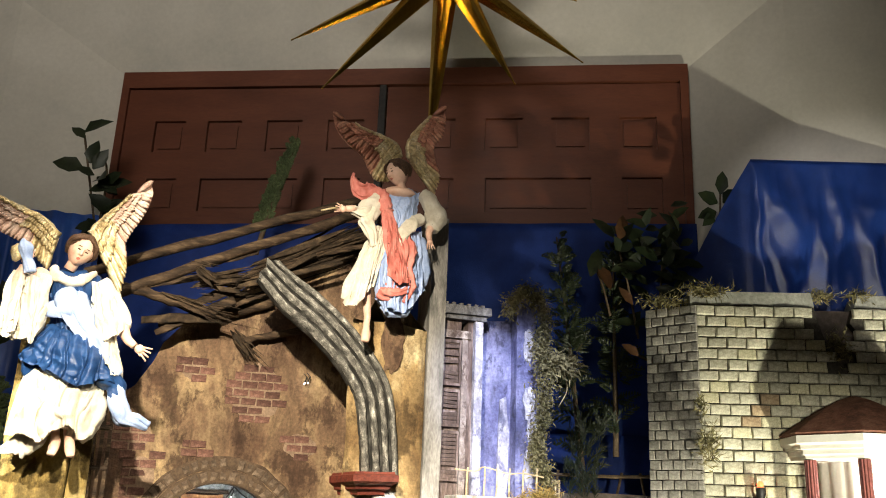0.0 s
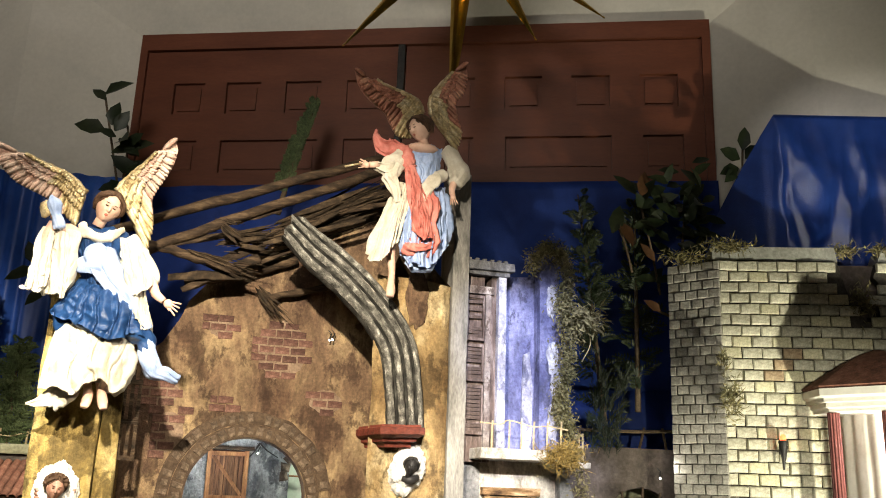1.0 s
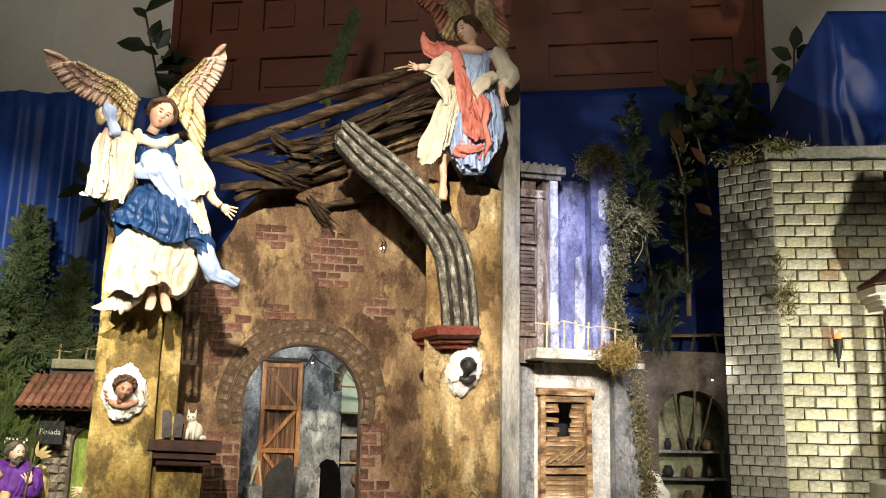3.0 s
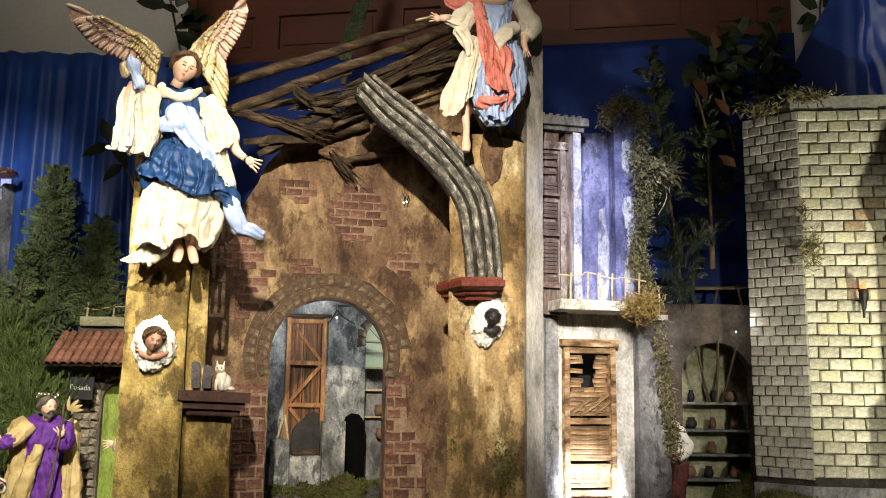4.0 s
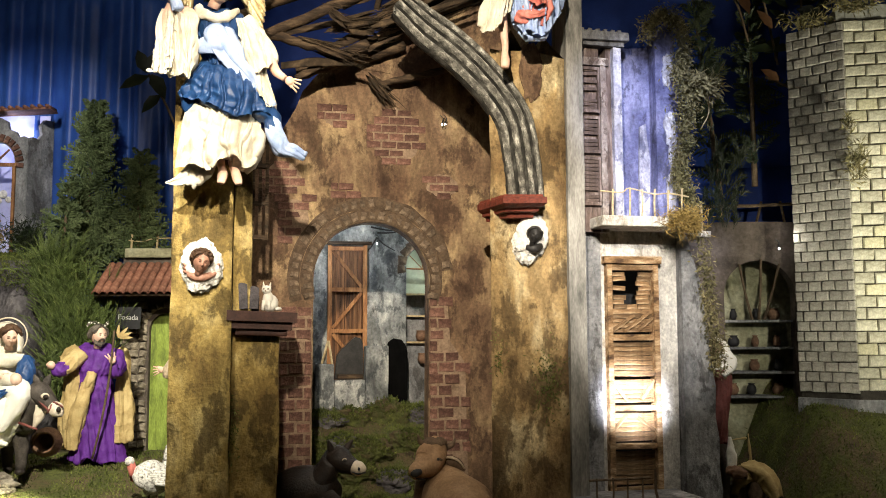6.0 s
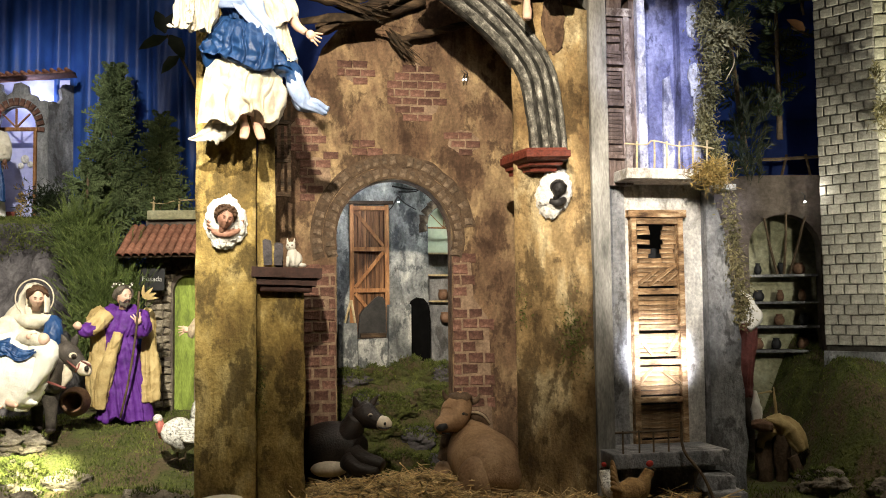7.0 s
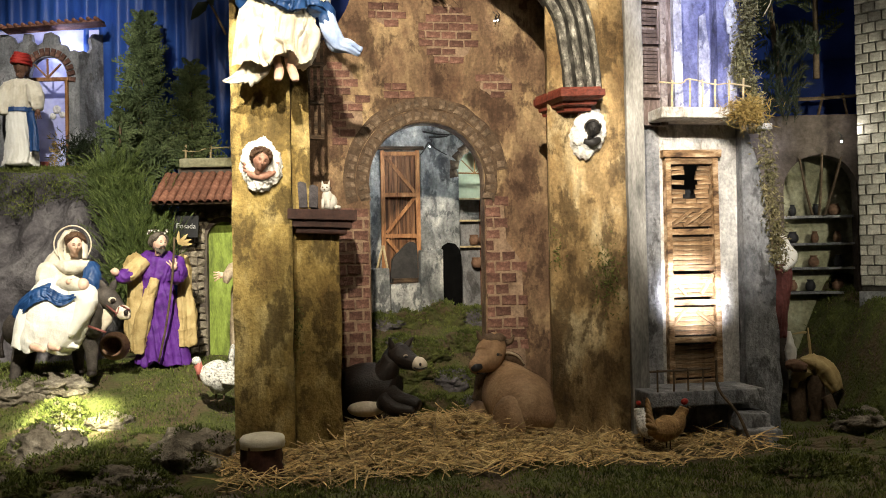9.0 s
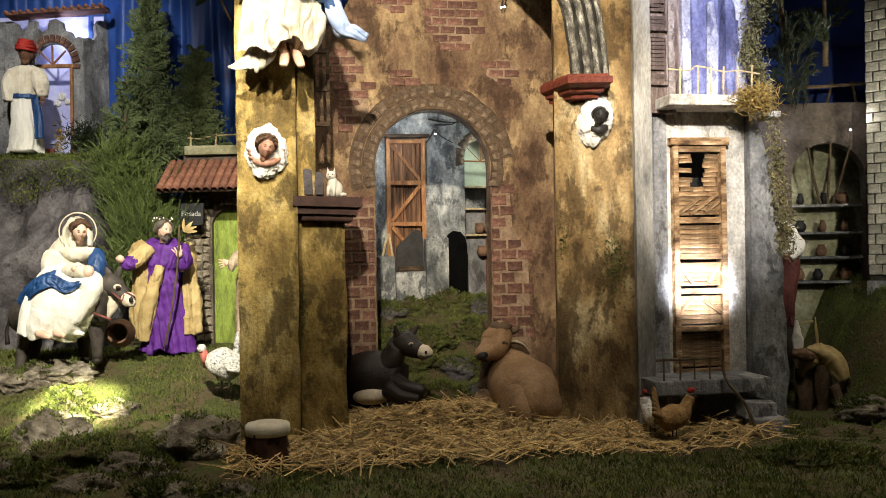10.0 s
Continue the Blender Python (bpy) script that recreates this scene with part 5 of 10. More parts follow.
    part("plinth", bm, GREYWALL, th, "grey plaster plinth")
    # wall torch with a red ember
    tb = base("wall_torch", TOWERF @ pose(0.145, -0.006, 0.86), "small black wall torch with a glowing red ember", "torch")
    bm = bmesh.new()
    loft(bm, [(0, -0.025, -0.055, 0.003, 0.003), (0, -0.028, -0.02, 0.006, 0.006), (0, -0.030, 0.005, 0.010, 0.010), (0, -0.030, 0.022, 0.014, 0.014), (0, -0.030, 0.026, 0.011, 0.011)], 0, 10, 2)
    box(bm, (-0.003, -0.025, -0.012), (0.003, 0.002, -0.004))
    for s in (-1, 1):
        stick(bm, (0.004 * s, -0.03, -0.03), (0.012 * s, -0.03, 0.012), 0.002, 0)
    part("bracket", bm, IRON, tb, "", True)
    bm = bmesh.new()
    ell(bm, (0, -0.031, 0.033), (0.009, 0.009, 0.011), 0, 10)
    part("ember", bm, EMBER, tb, "glowing red ember", True)


tower()


def kiosk():
    K = pose(1.765, 2.345, 0, 0, 0, -6)
    th = base("round_kiosk", K, "small white kiosk with maroon fluted columns and brown roof", "kiosk")
    octa = lambda r, z: [(r * math.cos(radians(a)), r * math.sin(radians(a)), z) for a in range(21, 381, 45)]

    def stack(bm, prof, loop=False):
        rings = [[bm.verts.new(p) for p in octa(r, z)] for r, z in prof]
        for a, b in zip(rings, rings[1:] + (rings[:1] if loop else [])):
            for i in range(8):
                bm.faces.new((a[i], a[(i + 1) % 8], b[(i + 1) % 8], b[i]))
        return rings

    bm = bmesh.new()
    rings = stack(bm, ((0.232, 1.028), (0.238, 1.034), (0.19, 1.064), (0.12, 1.108), (0.05, 1.142), (0.012, 1.155)))
    bm.faces.new(rings[-1]), bm.faces.new(rings[0][::-1])
    part("roof", bm, TILE, th, "low brown roof")
    bm = bmesh.new()
    stack(bm, [(0.196, 0.962), (0.206, 0.964), (0.206, 0.972), (0.214, 0.976), (0.214, 0.988), (0.222, 0.990), (0.222, 1.000), (0.236, 1.006), (0.236, 1.026), (0.10, 1.0262), (0.10, 0.962)], True)
    part("entablature", bm, PLASTER2, th, "white moulded entablature")
    for x, y, _ in octa(0.190, 0):
        bm = bmesh.new()
        rings = []
        for z, r in ((0.50, 0.019), (0.53, 0.018), (0.93, 0.0165), (0.961, 0.0165)):
            rings.append([bm.verts.new((x + r * (1 if j % 4 < 2 else 0.84) * math.cos(2 * math.pi * j / 48), y + r * (1 if j % 4 < 2 else 0.84) * math.sin(2 * math.pi * j / 48), z)) for j in range(48)])
        for a, b in zip(rings, rings[1:]):
            for j in range(48):
                bm.faces.new((a[j], a[(j + 1) % 48], b[(j + 1) % 48], b[j]))
        bm.faces.new(rings[-1]), bm.faces.new(rings[0][::-1])
        part("column", bm, MAROON, th, "maroon fluted column")
    # pale cloth hung inside, in shallow folds
    bm = bmesh.new()
    rows = []
    for z in np.linspace(0.50, 0.961, 8):
        row = []
        for j in range(61):
            a = radians(60 + 250 * j / 60)
            r = 0.120 + 0.006 * math.sin(j * 1.1) + 0.004 * noise.noise(V(j * 0.3, z * 6, 0))
            row.append(bm.verts.new((r * math.cos(a), r * math.sin(a), z)))
        rows.append(row)
    for a, b in zip(rows, rows[1:]):
        for j in range(60):
            bm.faces.new((a[j], a[j + 1], b[j + 1], b[j]))
    part("inner_cloth", bm, PLASTER2, th, "white cloth hung between the columns", True)
    bm = bmesh.new()
    rings = stack(bm, ((0.24, 0.30), (0.24, 0.49), (0.225, 0.50)))
    bm.faces.new(rings[-1])
    part("plinth", bm, PLASTER2, th)


kiosk()


# ---- the kitchen niche between house and tower ----
def kitchen():
    th = base("kitchen_niche", pose(1.148, 2.66, 0.03, 0, 0, -6) @ Matrix.Scale(0.92, 4), "dim brown niche house with stocked shelves under a stick fence", "house")
    r = 0.115
    arch = [(r * math.cos(a), 0.66 + r * math.sin(a)) for a in np.linspace(0, math.pi, 15)]
    bm = bmesh.new()
    prism(bm, [(-0.35, 0.0), (-r, 0.0), *arch[::-1], (r, 0.0), (0.35, 0.0), (0.35, 0.90), (-0.1, 0.905), (-0.35, 0.89)], 0.0, 0.05)
    part("front_wall", bm, UMBER, th, "brown stucco wall with an arched opening")
    # the niche's gentle light is put into this wall's lighter colour
    bm = bmesh.new()
    box(bm, (-0.2, 0.115, 0.0), (0.2, 0.13, 0.88))
    part("back_wall", bm, OLIVEWALL, th, "olive back wall, paler for the niche's soft light")
    rnd = random.Random(5)
    for z in (0.32, 0.40, 0.48, 0.57):
        bm = bmesh.new()
        box(bm, (-0.115, 0.03, z), (0.115, 0.114, z + 0.008), 0, 0.001)
        part("shelf", bm, GREYWALL, th, "grey plaster shelf")
        for k in range(3):
            u = -0.08 + 0.075 * k + rnd.uniform(-0.012, 0.012)
            w = rnd.uniform(0.012, 0.022)
            bm = bmesh.new()
            loft(bm, [(u, 0.07, z + 0.009, w * 0.6, w * 0.6), (u, 0.07, z + 0.02, w, w), (u, 0.07, z + 0.034, w * 0.9, w * 0.9), (u, 0.07, z + 0.042, w * 0.6, w * 0.6), (u, 0.07, z + 0.047, w * 0.75, w * 0.75)], 0, 10, 2)
            part("jar", bm, rnd.choice([CLAY, BLACK, IVY, CREAM, CLAY]), th, "", True)
    for a in (-24, 2, 24):
        bm = bmesh.new()
        stick(bm, (0.02 * a / 24, 0.02, 0.58), (0.0 + 0.16 * math.sin(radians(a)), -0.01, 0.58 + 0.20 * math.cos(radians(a))), 0.005, 0, 6, 0.004, 0.003)
        part("leaning_stick", bm, TWIG, th)
    for i in range(7):
        u = -0.30 + 0.10 * i
        bm = bmesh.new()
        stick(bm, (u, 0.02, 0.885), (u + rnd.uniform(-0.025, 0.025), 0.02, 0.975), 0.005, 0, 6, None, 0.004)
        part("fence_post", bm, TWIG, th)
    bm = bmesh.new()
    stick(bm, (-0.33, 0.012, 0.962), (0.33, 0.012, 0.975), 0.006, 0, 6, None, 0.01)
    part("fence_rail", bm, TWIG, th)


kitchen()


# ---- the inn hut with its sign ----
def hut():
    th = base("inn_hut", pose(-0.72, 3.06, 0, 0, 0, -4), "small stone inn hut with red tiled eave and green door", "hut")
    bm = bmesh.new()
    arch = [(-0.01 + 0.06 * math.cos(a), 0.535 + 0.06 * math.sin(a)) for a in np.linspace(0, math.pi, 13)]
    prism(bm, [(-0.165, 0.10), (-0.07, 0.10), *arch[::-1], (0.05, 0.10), (0.22, 0.10), (0.22, 0.78), (-0.165, 0.78)], 0.0, 0.05)
    wall = part("wall", bm, UMBER, th, "rubble stone wall")
    bm = bmesh.new()
    prism(bm, [(-0.072, 0.10), *[(u * 1.02, z) for u, z in arch[::-1]], (0.052, 0.10)], 0.02, 0.04)
    part("door", bm, LIME, th, "lime green arched door")
    st = [blockmesh("stone", 0.03, 0.02, 0.026, HUTSTONE, s, 0.3) for s in range(6)]
    rnd = random.Random(2)
    z = 0.16
    while z < 0.66:
        for u in (-0.148, -0.118, -0.090):
            shared("stone", rnd.choice(st), wall, pose(u + rnd.uniform(-0.004, 0.004), -0.012 + rnd.uniform(-0.003, 0.003), z + rnd.uniform(-0.003, 0.003), 0, rnd.uniform(-15, 15), 0) @ Matrix.Diagonal((rnd.uniform(0.75, 1.0), 1, rnd.uniform(0.8, 1.05), 1)))
        z += 0.027
    for i in range(11):
        a = radians(180 * i / 10)
        shared("stone", rnd.choice(st), wall, pose(-0.01 + 0.078 * math.cos(a), -0.012, 0.545 + 0.078 * math.sin(a), 0, -math.degrees(a) + 90, 0) @ Matrix.Diagonal((0.75, 1, 0.9, 1)))
    # tiled eave, tile by tile
    bm = bmesh.new()
    n = 7
    L = 0.062
    ring = []
    for y, w in ((0.0, 0.0140), (L, 0.0118)):
        ring.append([bm.verts.new((w * math.cos(math.pi * j / n), y, w * 0.9 * math.sin(math.pi * j / n))) for j in range(n + 1)] + [bm.verts.new(((w - 0.003) * math.cos(math.pi * (n - j) / n), y, (w - 0.003) * 0.9 * math.sin(math.pi * (n - j) / n))) for j in range(n + 1)])
    m = len(ring[0])
    for j in range(m):
        bm.faces.new((ring[0][j], ring[0][(j + 1) % m], ring[1][(j + 1) % m], ring[1][j]))
    bm.faces.new(ring[0][::-1]), bm.faces.new(ring[1])
    bmesh.ops.recalc_face_normals(bm, faces=bm.faces)
    me = bpy.data.meshes.new("tile")
    bm.to_mesh(me)
    bm.free()
    me.materials.append(TILE)
    bm = bmesh.new()
    rm = pose(0, -0.16, 0.655, 36, 0, 0)
    box(bm, (-0.20, 0.0, -0.012), (0.24, 0.185, -0.004), 0, 0, rm)
    roof = part("eave", bm, BEAM, th, "wooden eave under red clay tiles")
    for i in range(17):
        for k in range(3):
            shared("tile", me, roof, rm @ pose(-0.19 + 0.0262 * i + rnd.uniform(-0.001, 0.001), -0.008 + 0.056 * k, 0.0 + 0.001 * k, 3.0, 0, rnd.uniform(-2, 2)))
    bm = bmesh.new()
    box(bm, (-0.155, -0.02, 0.778), (0.24, 0.06, 0.812), 0, 0.004, None, 0.006)
    part("parapet", bm, OLIVEWALL, th, "pale moss-stained parapet")
    for i in range(4):
        bm = bmesh.new()
        u = -0.14 + 0.088 * i
        stick(bm, (u, 0.0, 0.81), (u + 0.002, 0.0, 0.862), 0.0035, 0, 6)
        part("rail_post", bm, PALEWOOD, th)
    bm = bmesh.new()
    loft(bm, [(-0.15, 0.0, 0.842, 0.002, 0.002), (-0.1, 0, 0.838, 0.002, 0.002), (-0.05, 0, 0.848, 0.002, 0.002), (0.15, 0, 0.85, 0.002, 0.002)], 0, 6, 4, ref=(0, 1, 0))
    part("rail_rope", bm, PALEWOOD, th)
    # hanging board
    sg = base("inn_sign", pose(-0.835, 2.985, 0.578, 0, 2, -4), "black hanging board with white chalk lettering", "sign")
    bm = bmesh.new()
    box(bm, (-0.042, -0.004, -0.038), (0.040, 0.004, 0.036), 0, 0.001, None, 0.001)
    part("board", bm, BLACK, sg)
    txt = bpy.data.curves.new("lettering", "FONT")
    txt.body, txt.size, txt.align_x, txt.align_y, txt.extrude = "Posada", 0.024, "CENTER", "CENTER", 0.0004
    ob = new("lettering", txt)
    dg = bpy.context.evaluated_depsgraph_get()
    me = bpy.data.meshes.new_from_object(ob.evaluated_get(dg))
    bpy.data.objects.remove(ob)
    me.materials.clear()
    me.materials.append(CHALK)
    ob = new("lettering", me)
    ob.parent = sg
    ob.matrix_basis = pose(-0.001, -0.0055, 0.0, 90, 0, 0)
    tagged(ob, "white chalk lettering")


hut()


# ---- the ledge with the arched-window house ----
def ledge():
    bm = bmesh.new()
    N, Mv = 170, 68
    g = []
    for i in range(N + 1):
        x = -2.6 + 1.50 * i / N
        col = []
        for j in range(Mv + 1):
            s = j / Mv
            if s < 0.62:
                t = s / 0.62
                y = 3.02 + 0.10 * t - 0.03 * math.sin(3 * t)
                z = 0.02 + 0.76 * t
            else:
                t = (s - 0.62) / 0.38
                y = 3.12 + 0.5 * t
                z = 0.78 + 0.022 * math.sin(math.pi * min(1, t * 2.0))
            p = Vector((x, y, z))
            d = 0.05 * noise.noise(p * 4) + 0.025 * noise.noise(p * 11) + 0.02 * abs(noise.noise(Vector((x * 9 + z * 6, z * 3, 1))))
            if s < 0.62:
                q = x * 0.80 - z * 0.60 + 0.05 * noise.noise(p * 5)
                d -= 0.055 * (1 - min(1.0, 3.0 * abs(noise.noise(V(q * 8, (x + z) * 1.3, 2)))))
                d -= 0.018 * (1 - min(1.0, 3.0 * abs(noise.noise(V(q * 21, (x + z) * 3, 7)))))
                p.y += d * 1.2
                p.y += 0.30 * step(-1.22, -1.10, x) * 1.0
            else:
                p.z += d * 0.35
            col.append(bm.verts.new(p))
        g.append(col)
    th = base("rock_ledge", Matrix(), "dark grey rock ledge with a mossy top", "rock")
    cut = 42
    for nm, lo, hi, mt, lab in (("rock_face", 0, cut, ROCK, "dark grey cracked rock face"), ("moss_top", cut, Mv, MOSS, "thick green moss cover")):
        bn = bmesh.new()
        vv = [[bn.verts.new(c[j].co) for j in range(lo, hi + 1)] for c in g]
        for a, b in zip(vv, vv[1:]):
            for j in range(hi - lo):
                bn.faces.new((a[j], b[j], b[j + 1], a[j + 1]))
        part(nm, bn, mt, th, lab, True)
    bm.free()


ledge()


# ---- the house with the arched window, on the rock ledge ----
def window_house():
    y = 3.27
    th = base("window_house", pose(-1.41, y, 0.79), "grey house front with a brick-arched window and broken gable", "house")
    cx, cz, ra, rb = -1.413, 1.143, 0.068, 0.079
    arch = [(cx + ra * math.cos(a), cz + rb * math.sin(a)) for a in np.linspace(0, math.pi, 19)]

    def wall(name, outline, m, material, label, lo=0.0, hi=0.022):
        bm = bmesh.new()
        prism(bm, outline, lo, hi)
        ob = part(name, bm, material, th, label)
        ob.matrix_basis = m
        return ob

    here = pose(1.41, 0, -0.79)
    top = [(-1.302, 1.240), (-1.315, 1.246), (-1.335, 1.240), (-1.345, 1.262), (-1.372, 1.270), (-1.378, 1.300), (-1.40, 1.312), (-1.425, 1.306), (-1.432, 1.275), (-1.452, 1.262), (-1.468, 1.280), (-1.472, 1.306), (-1.50, 1.308), (-1.506, 1.278), (-1.528, 1.268), (-1.540, 1.296), (-1.56, 1.305), (-1.66, 1.30)]
    front = wall("front_wall", [(-1.66, 0.76), (cx - ra, 0.76), *arch[::-1], (cx + ra, 0.76), (-1.302, 0.76), *top], here, GREYWALL, "grey plaster front wall with a broken top")
    side = [(0.0, 0.76), (0.14, 0.76), (0.14, 1.325), (0.075, 1.32), (0.055, 1.295), (0.062, 1.262), (0.045, 1.240), (0.02, 1.245), (0.0, 1.238)]
    wall("side_wall", side, pose(0.111, 0.0, -0.79, 0, 0, 64), GREYWALL, "dark grey side wall", 0.0, 0.015)
    bk = [blockmesh("arch_brick", 0.0165, 0.012, 0.028, BRICK, s) for s in range(4)]
    rnd = random.Random(6)
    for i in range(15):
        a = radians(-4 + 188 * i / 14)
        shared("arch_brick", rnd.choice(bk), front, pose(cx + 0.086 * math.cos(a), -0.008, cz + 0.096 * math.sin(a), 0, 90 - math.degrees(a) + rnd.uniform(-5, 5), 0))
    bars = [((cx - ra - 0.006, -0.012, cz - 0.012), (cx + ra + 0.010, 0.004, cz)), ((cx + ra - 0.004, -0.010, 0.78), (cx + ra + 0.006, 0.004, cz - 0.0125)), ((cx - ra - 0.006, -0.010, 0.78), (cx - ra + 0.004, 0.004, cz - 0.0125))]
    bm = bmesh.new()
    for lo, hi in bars:
        box(bm, lo, hi, 0, 0, here)
    for a in (46, 90, 134):
        box(bm, (0, -0.004, -0.0025), (0.07, 0.004, 0.0025), 0, 0, here @ pose(cx, -0.004, cz, 0, -a, 0))
    part("window_frame", bm, CAVEDOOR, th, "brown wooden window frame with fanlight bars")
    bm = bmesh.new()
    em = here @ pose(-1.385, 0, 1.326, 0, -3.8, 0)
    box(bm, (-0.18, -0.055, -0.004), (0.18, 0.02, 0.004), 0, 0.002, em)
    eave = part("eave", bm, TILE, th, "thin brown eave")
    bm = bmesh.new()
    stick(bm, (0, -0.062, 0), (0, 0.02, 0.003), 0.0075, 0, 7, 0.0065)
    tl = part("eave_tile", bm, TILE, eave, "", True)
    for i in range(14):
        shared("eave_tile", tl.data, eave, em @ pose(-0.17 + 0.0262 * i, 0, 0.006 + rnd.uniform(-0.001, 0.001)))
    bpy.data.objects.remove(tl)
    bm = bmesh.new()
    box(bm, (-1.70, 0.105, 0.76), (-1.265, 0.110, 1.345), 0, 0, here)
    part("painted_backdrop", bm, BLUEGLOW, th, "lilac blue painted backdrop behind the window")
    for x, z, r in ((-1.425, 1.045, 0.016), (-1.405, 1.025, 0.012), (-1.44, 1.02, 0.012)):
        bm = bmesh.new()
        ell(bm, (x + 1.41, 0.100, z - 0.79), (r, 0.004, r), 0, 10)
        part("painted_dome", bm, WHITEWALL, th, "pale painted dome")
    bm = bmesh.new()
    box(bm, (-1.455, -0.03, 0.775), (-1.405, 0.0, 0.835), 0, 0.004, here, 0.004)
    part("door_block", bm, CAPRED, th, "reddish low block under the window")


window_house()
# ---- figures: each is one plain shape ----
def head(bm, c, r, turn=(0, 0, 0), skin=0, hair=1, beard=None, long=False, lip=None):
    """A sculpted head of half-height r that looks to -y before it is turned."""
    m = Euler([radians(a) for a in turn]).to_matrix().to_4x4()
    c = Vector(c)
    at = lambda x, y, z: c + m @ Vector((x * r, y * r, z * r))
    bump = lambda x, z, cx, cz_, wx, wz: math.exp(-((x - cx) / wx) ** 2 - ((z - cz_) / wz) ** 2)
    n0 = len(bm.faces)
    got = bmesh.ops.create_icosphere(bm, subdivisions=5, radius=1)
    mouth = set()
    for v in got["verts"]:
        x, y, z = v.co
        fr = max(0.0, -y) ** 0.6
        ax = abs(x)
        narrow = 1 - 0.30 * max(0.0, -z - 0.05) ** 1.2 - 0.06 * max(0.0, z)
        px, py, pz = 0.74 * x * narrow, 0.86 * y + 0.05, 1.0 * z - 0.04
        d = 0.0
        if z < 0.24:
            g = min(1.0, max(0.0, (0.24 - z) / 0.42)) * (1 if z > -0.20 else max(0.0, 1 - (-0.20 - z) / 0.09))
            d += 0.25 * g * math.exp(-(x / (0.075 + 0.07 * g)) ** 2)
        d -= 0.085 * bump(ax, z, 0.30, 0.07, 0.16, 0.10)
        d += 0.045 * bump(ax, z, 0.30, 0.05, 0.10, 0.05)
        d += 0.045 * bump(ax, z, 0.26, 0.24, 0.24, 0.07)
        d += 0.05 * bump(ax, z, 0.42, -0.20, 0.20, 0.20)
        d += 0.065 * bump(x, z, 0, -0.41, 0.17, 0.045) + 0.065 * bump(x, z, 0, -0.53, 0.15, 0.05) - 0.05 * bump(x, z, 0, -0.47, 0.22, 0.022)
        d += 0.10 * bump(x, z, 0, -0.80, 0.22, 0.14)
        py -= d * fr
        v.co = at(px, py, pz)
        if y < -0.5 and ax < 0.19 and -0.57 < z < -0.37:
            mouth.add(v)
    bm.faces.ensure_lookup_table()
    paint(bm, n0, skin)
    if lip is not None:
        bm.faces.ensure_lookup_table()
        for f in bm.faces[n0:]:
            if all(v in mouth for v in f.verts):
                f.material_index = lip
    for k in (-1, 1):
        ell(bm, at(0.225 * k, -0.745, 0.020), (0.125 * r, 0.040 * r, 0.044 * r), hair, 10, m)
        ell(bm, at(0.235 * k, -0.775, 0.215), (0.155 * r, 0.035 * r, 0.024 * r), hair, 8, m)
    # hair in locks swept back from a parting
    ell(bm, at(0, 0.20, 0.26), (0.84 * r, 0.86 * r, 0.86 * r), hair, 22, m, 0.10 * r, 2.6 / r)
    rr = random.Random(int(abs(c.x) * 1000))
    for k in (-1, 1):
        for i in range(9):
            a = i / 8
            p0 = at(0.08 * k, -0.52 + 0.9 * a, 0.86 + 0.18 * math.sin(math.pi * a))
            p1 = at((0.66 + rr.uniform(-0.04, 0.08)) * k, -0.40 + 0.95 * a, 0.52 + rr.uniform(-0.06, 0.06))
            p2 = at((0.76 + rr.uniform(-0.05, 0.08)) * k, -0.12 + 0.85 * a, 0.02 + rr.uniform(-0.1, 0.1))
            p3 = at((0.62 + rr.uniform(-0.05, 0.1)) * k, 0.16 + 0.6 * a, (-0.95 if long else -0.42) + rr.uniform(-0.1, 0.1))
            w = 0.13 * r * rr.uniform(0.8, 1.25)
            loft(bm, [(*p0, w * 0.5, w * 0.5), (*p1, w, w), (*p2, w, w), (*p3, w * 0.4, w * 0.4)], hair, 8, 4, ref=(0, 1, 0), wrinkle=0.06 * r, wfreq=3 / r)
    if beard is not None:
        for i in range(13):
            a = -1 + 2 * i / 12
            p0 = at(0.52 * a, -0.52 + 0.34 * abs(a), -0.50 + 0.25 * abs(a))
            p1 = at(0.42 * a + rr.uniform(-0.04, 0.04), -0.70 + 0.40 * abs(a), -0.86)
            p2 = at(0.26 * a + rr.uniform(-0.06, 0.06), -0.62 + 0.3 * abs(a), -1.22 + 0.25 * abs(a))
            w = 0.13 * r
            loft(bm, [(*p0, w * 0.7, w * 0.7), (*p1, w, w), (*p2, w * 0.3, w * 0.3)], beard, 8, 4, ref=(1, 0, 0), wrinkle=0.06 * r, wfreq=3 / r)
        for k in (-1, 1):
            loft(bm, [(*at(0.02 * k, -0.90, -0.30), 0.06 * r, 0.05 * r), (*at(0.20 * k, -0.80, -0.40), 0.07 * r, 0.06 * r), (*at(0.34 * k, -0.62, -0.62), 0.04 * r, 0.04 * r)], beard, 8, 4, ref=(0, 0, 1))
    loft(bm, [(*at(0, 0.05, -0.3), 0.34 * r, 0.34 * r), (*at(0, 0.10, -1.35), 0.36 * r, 0.36 * r)], skin, 12, 1)


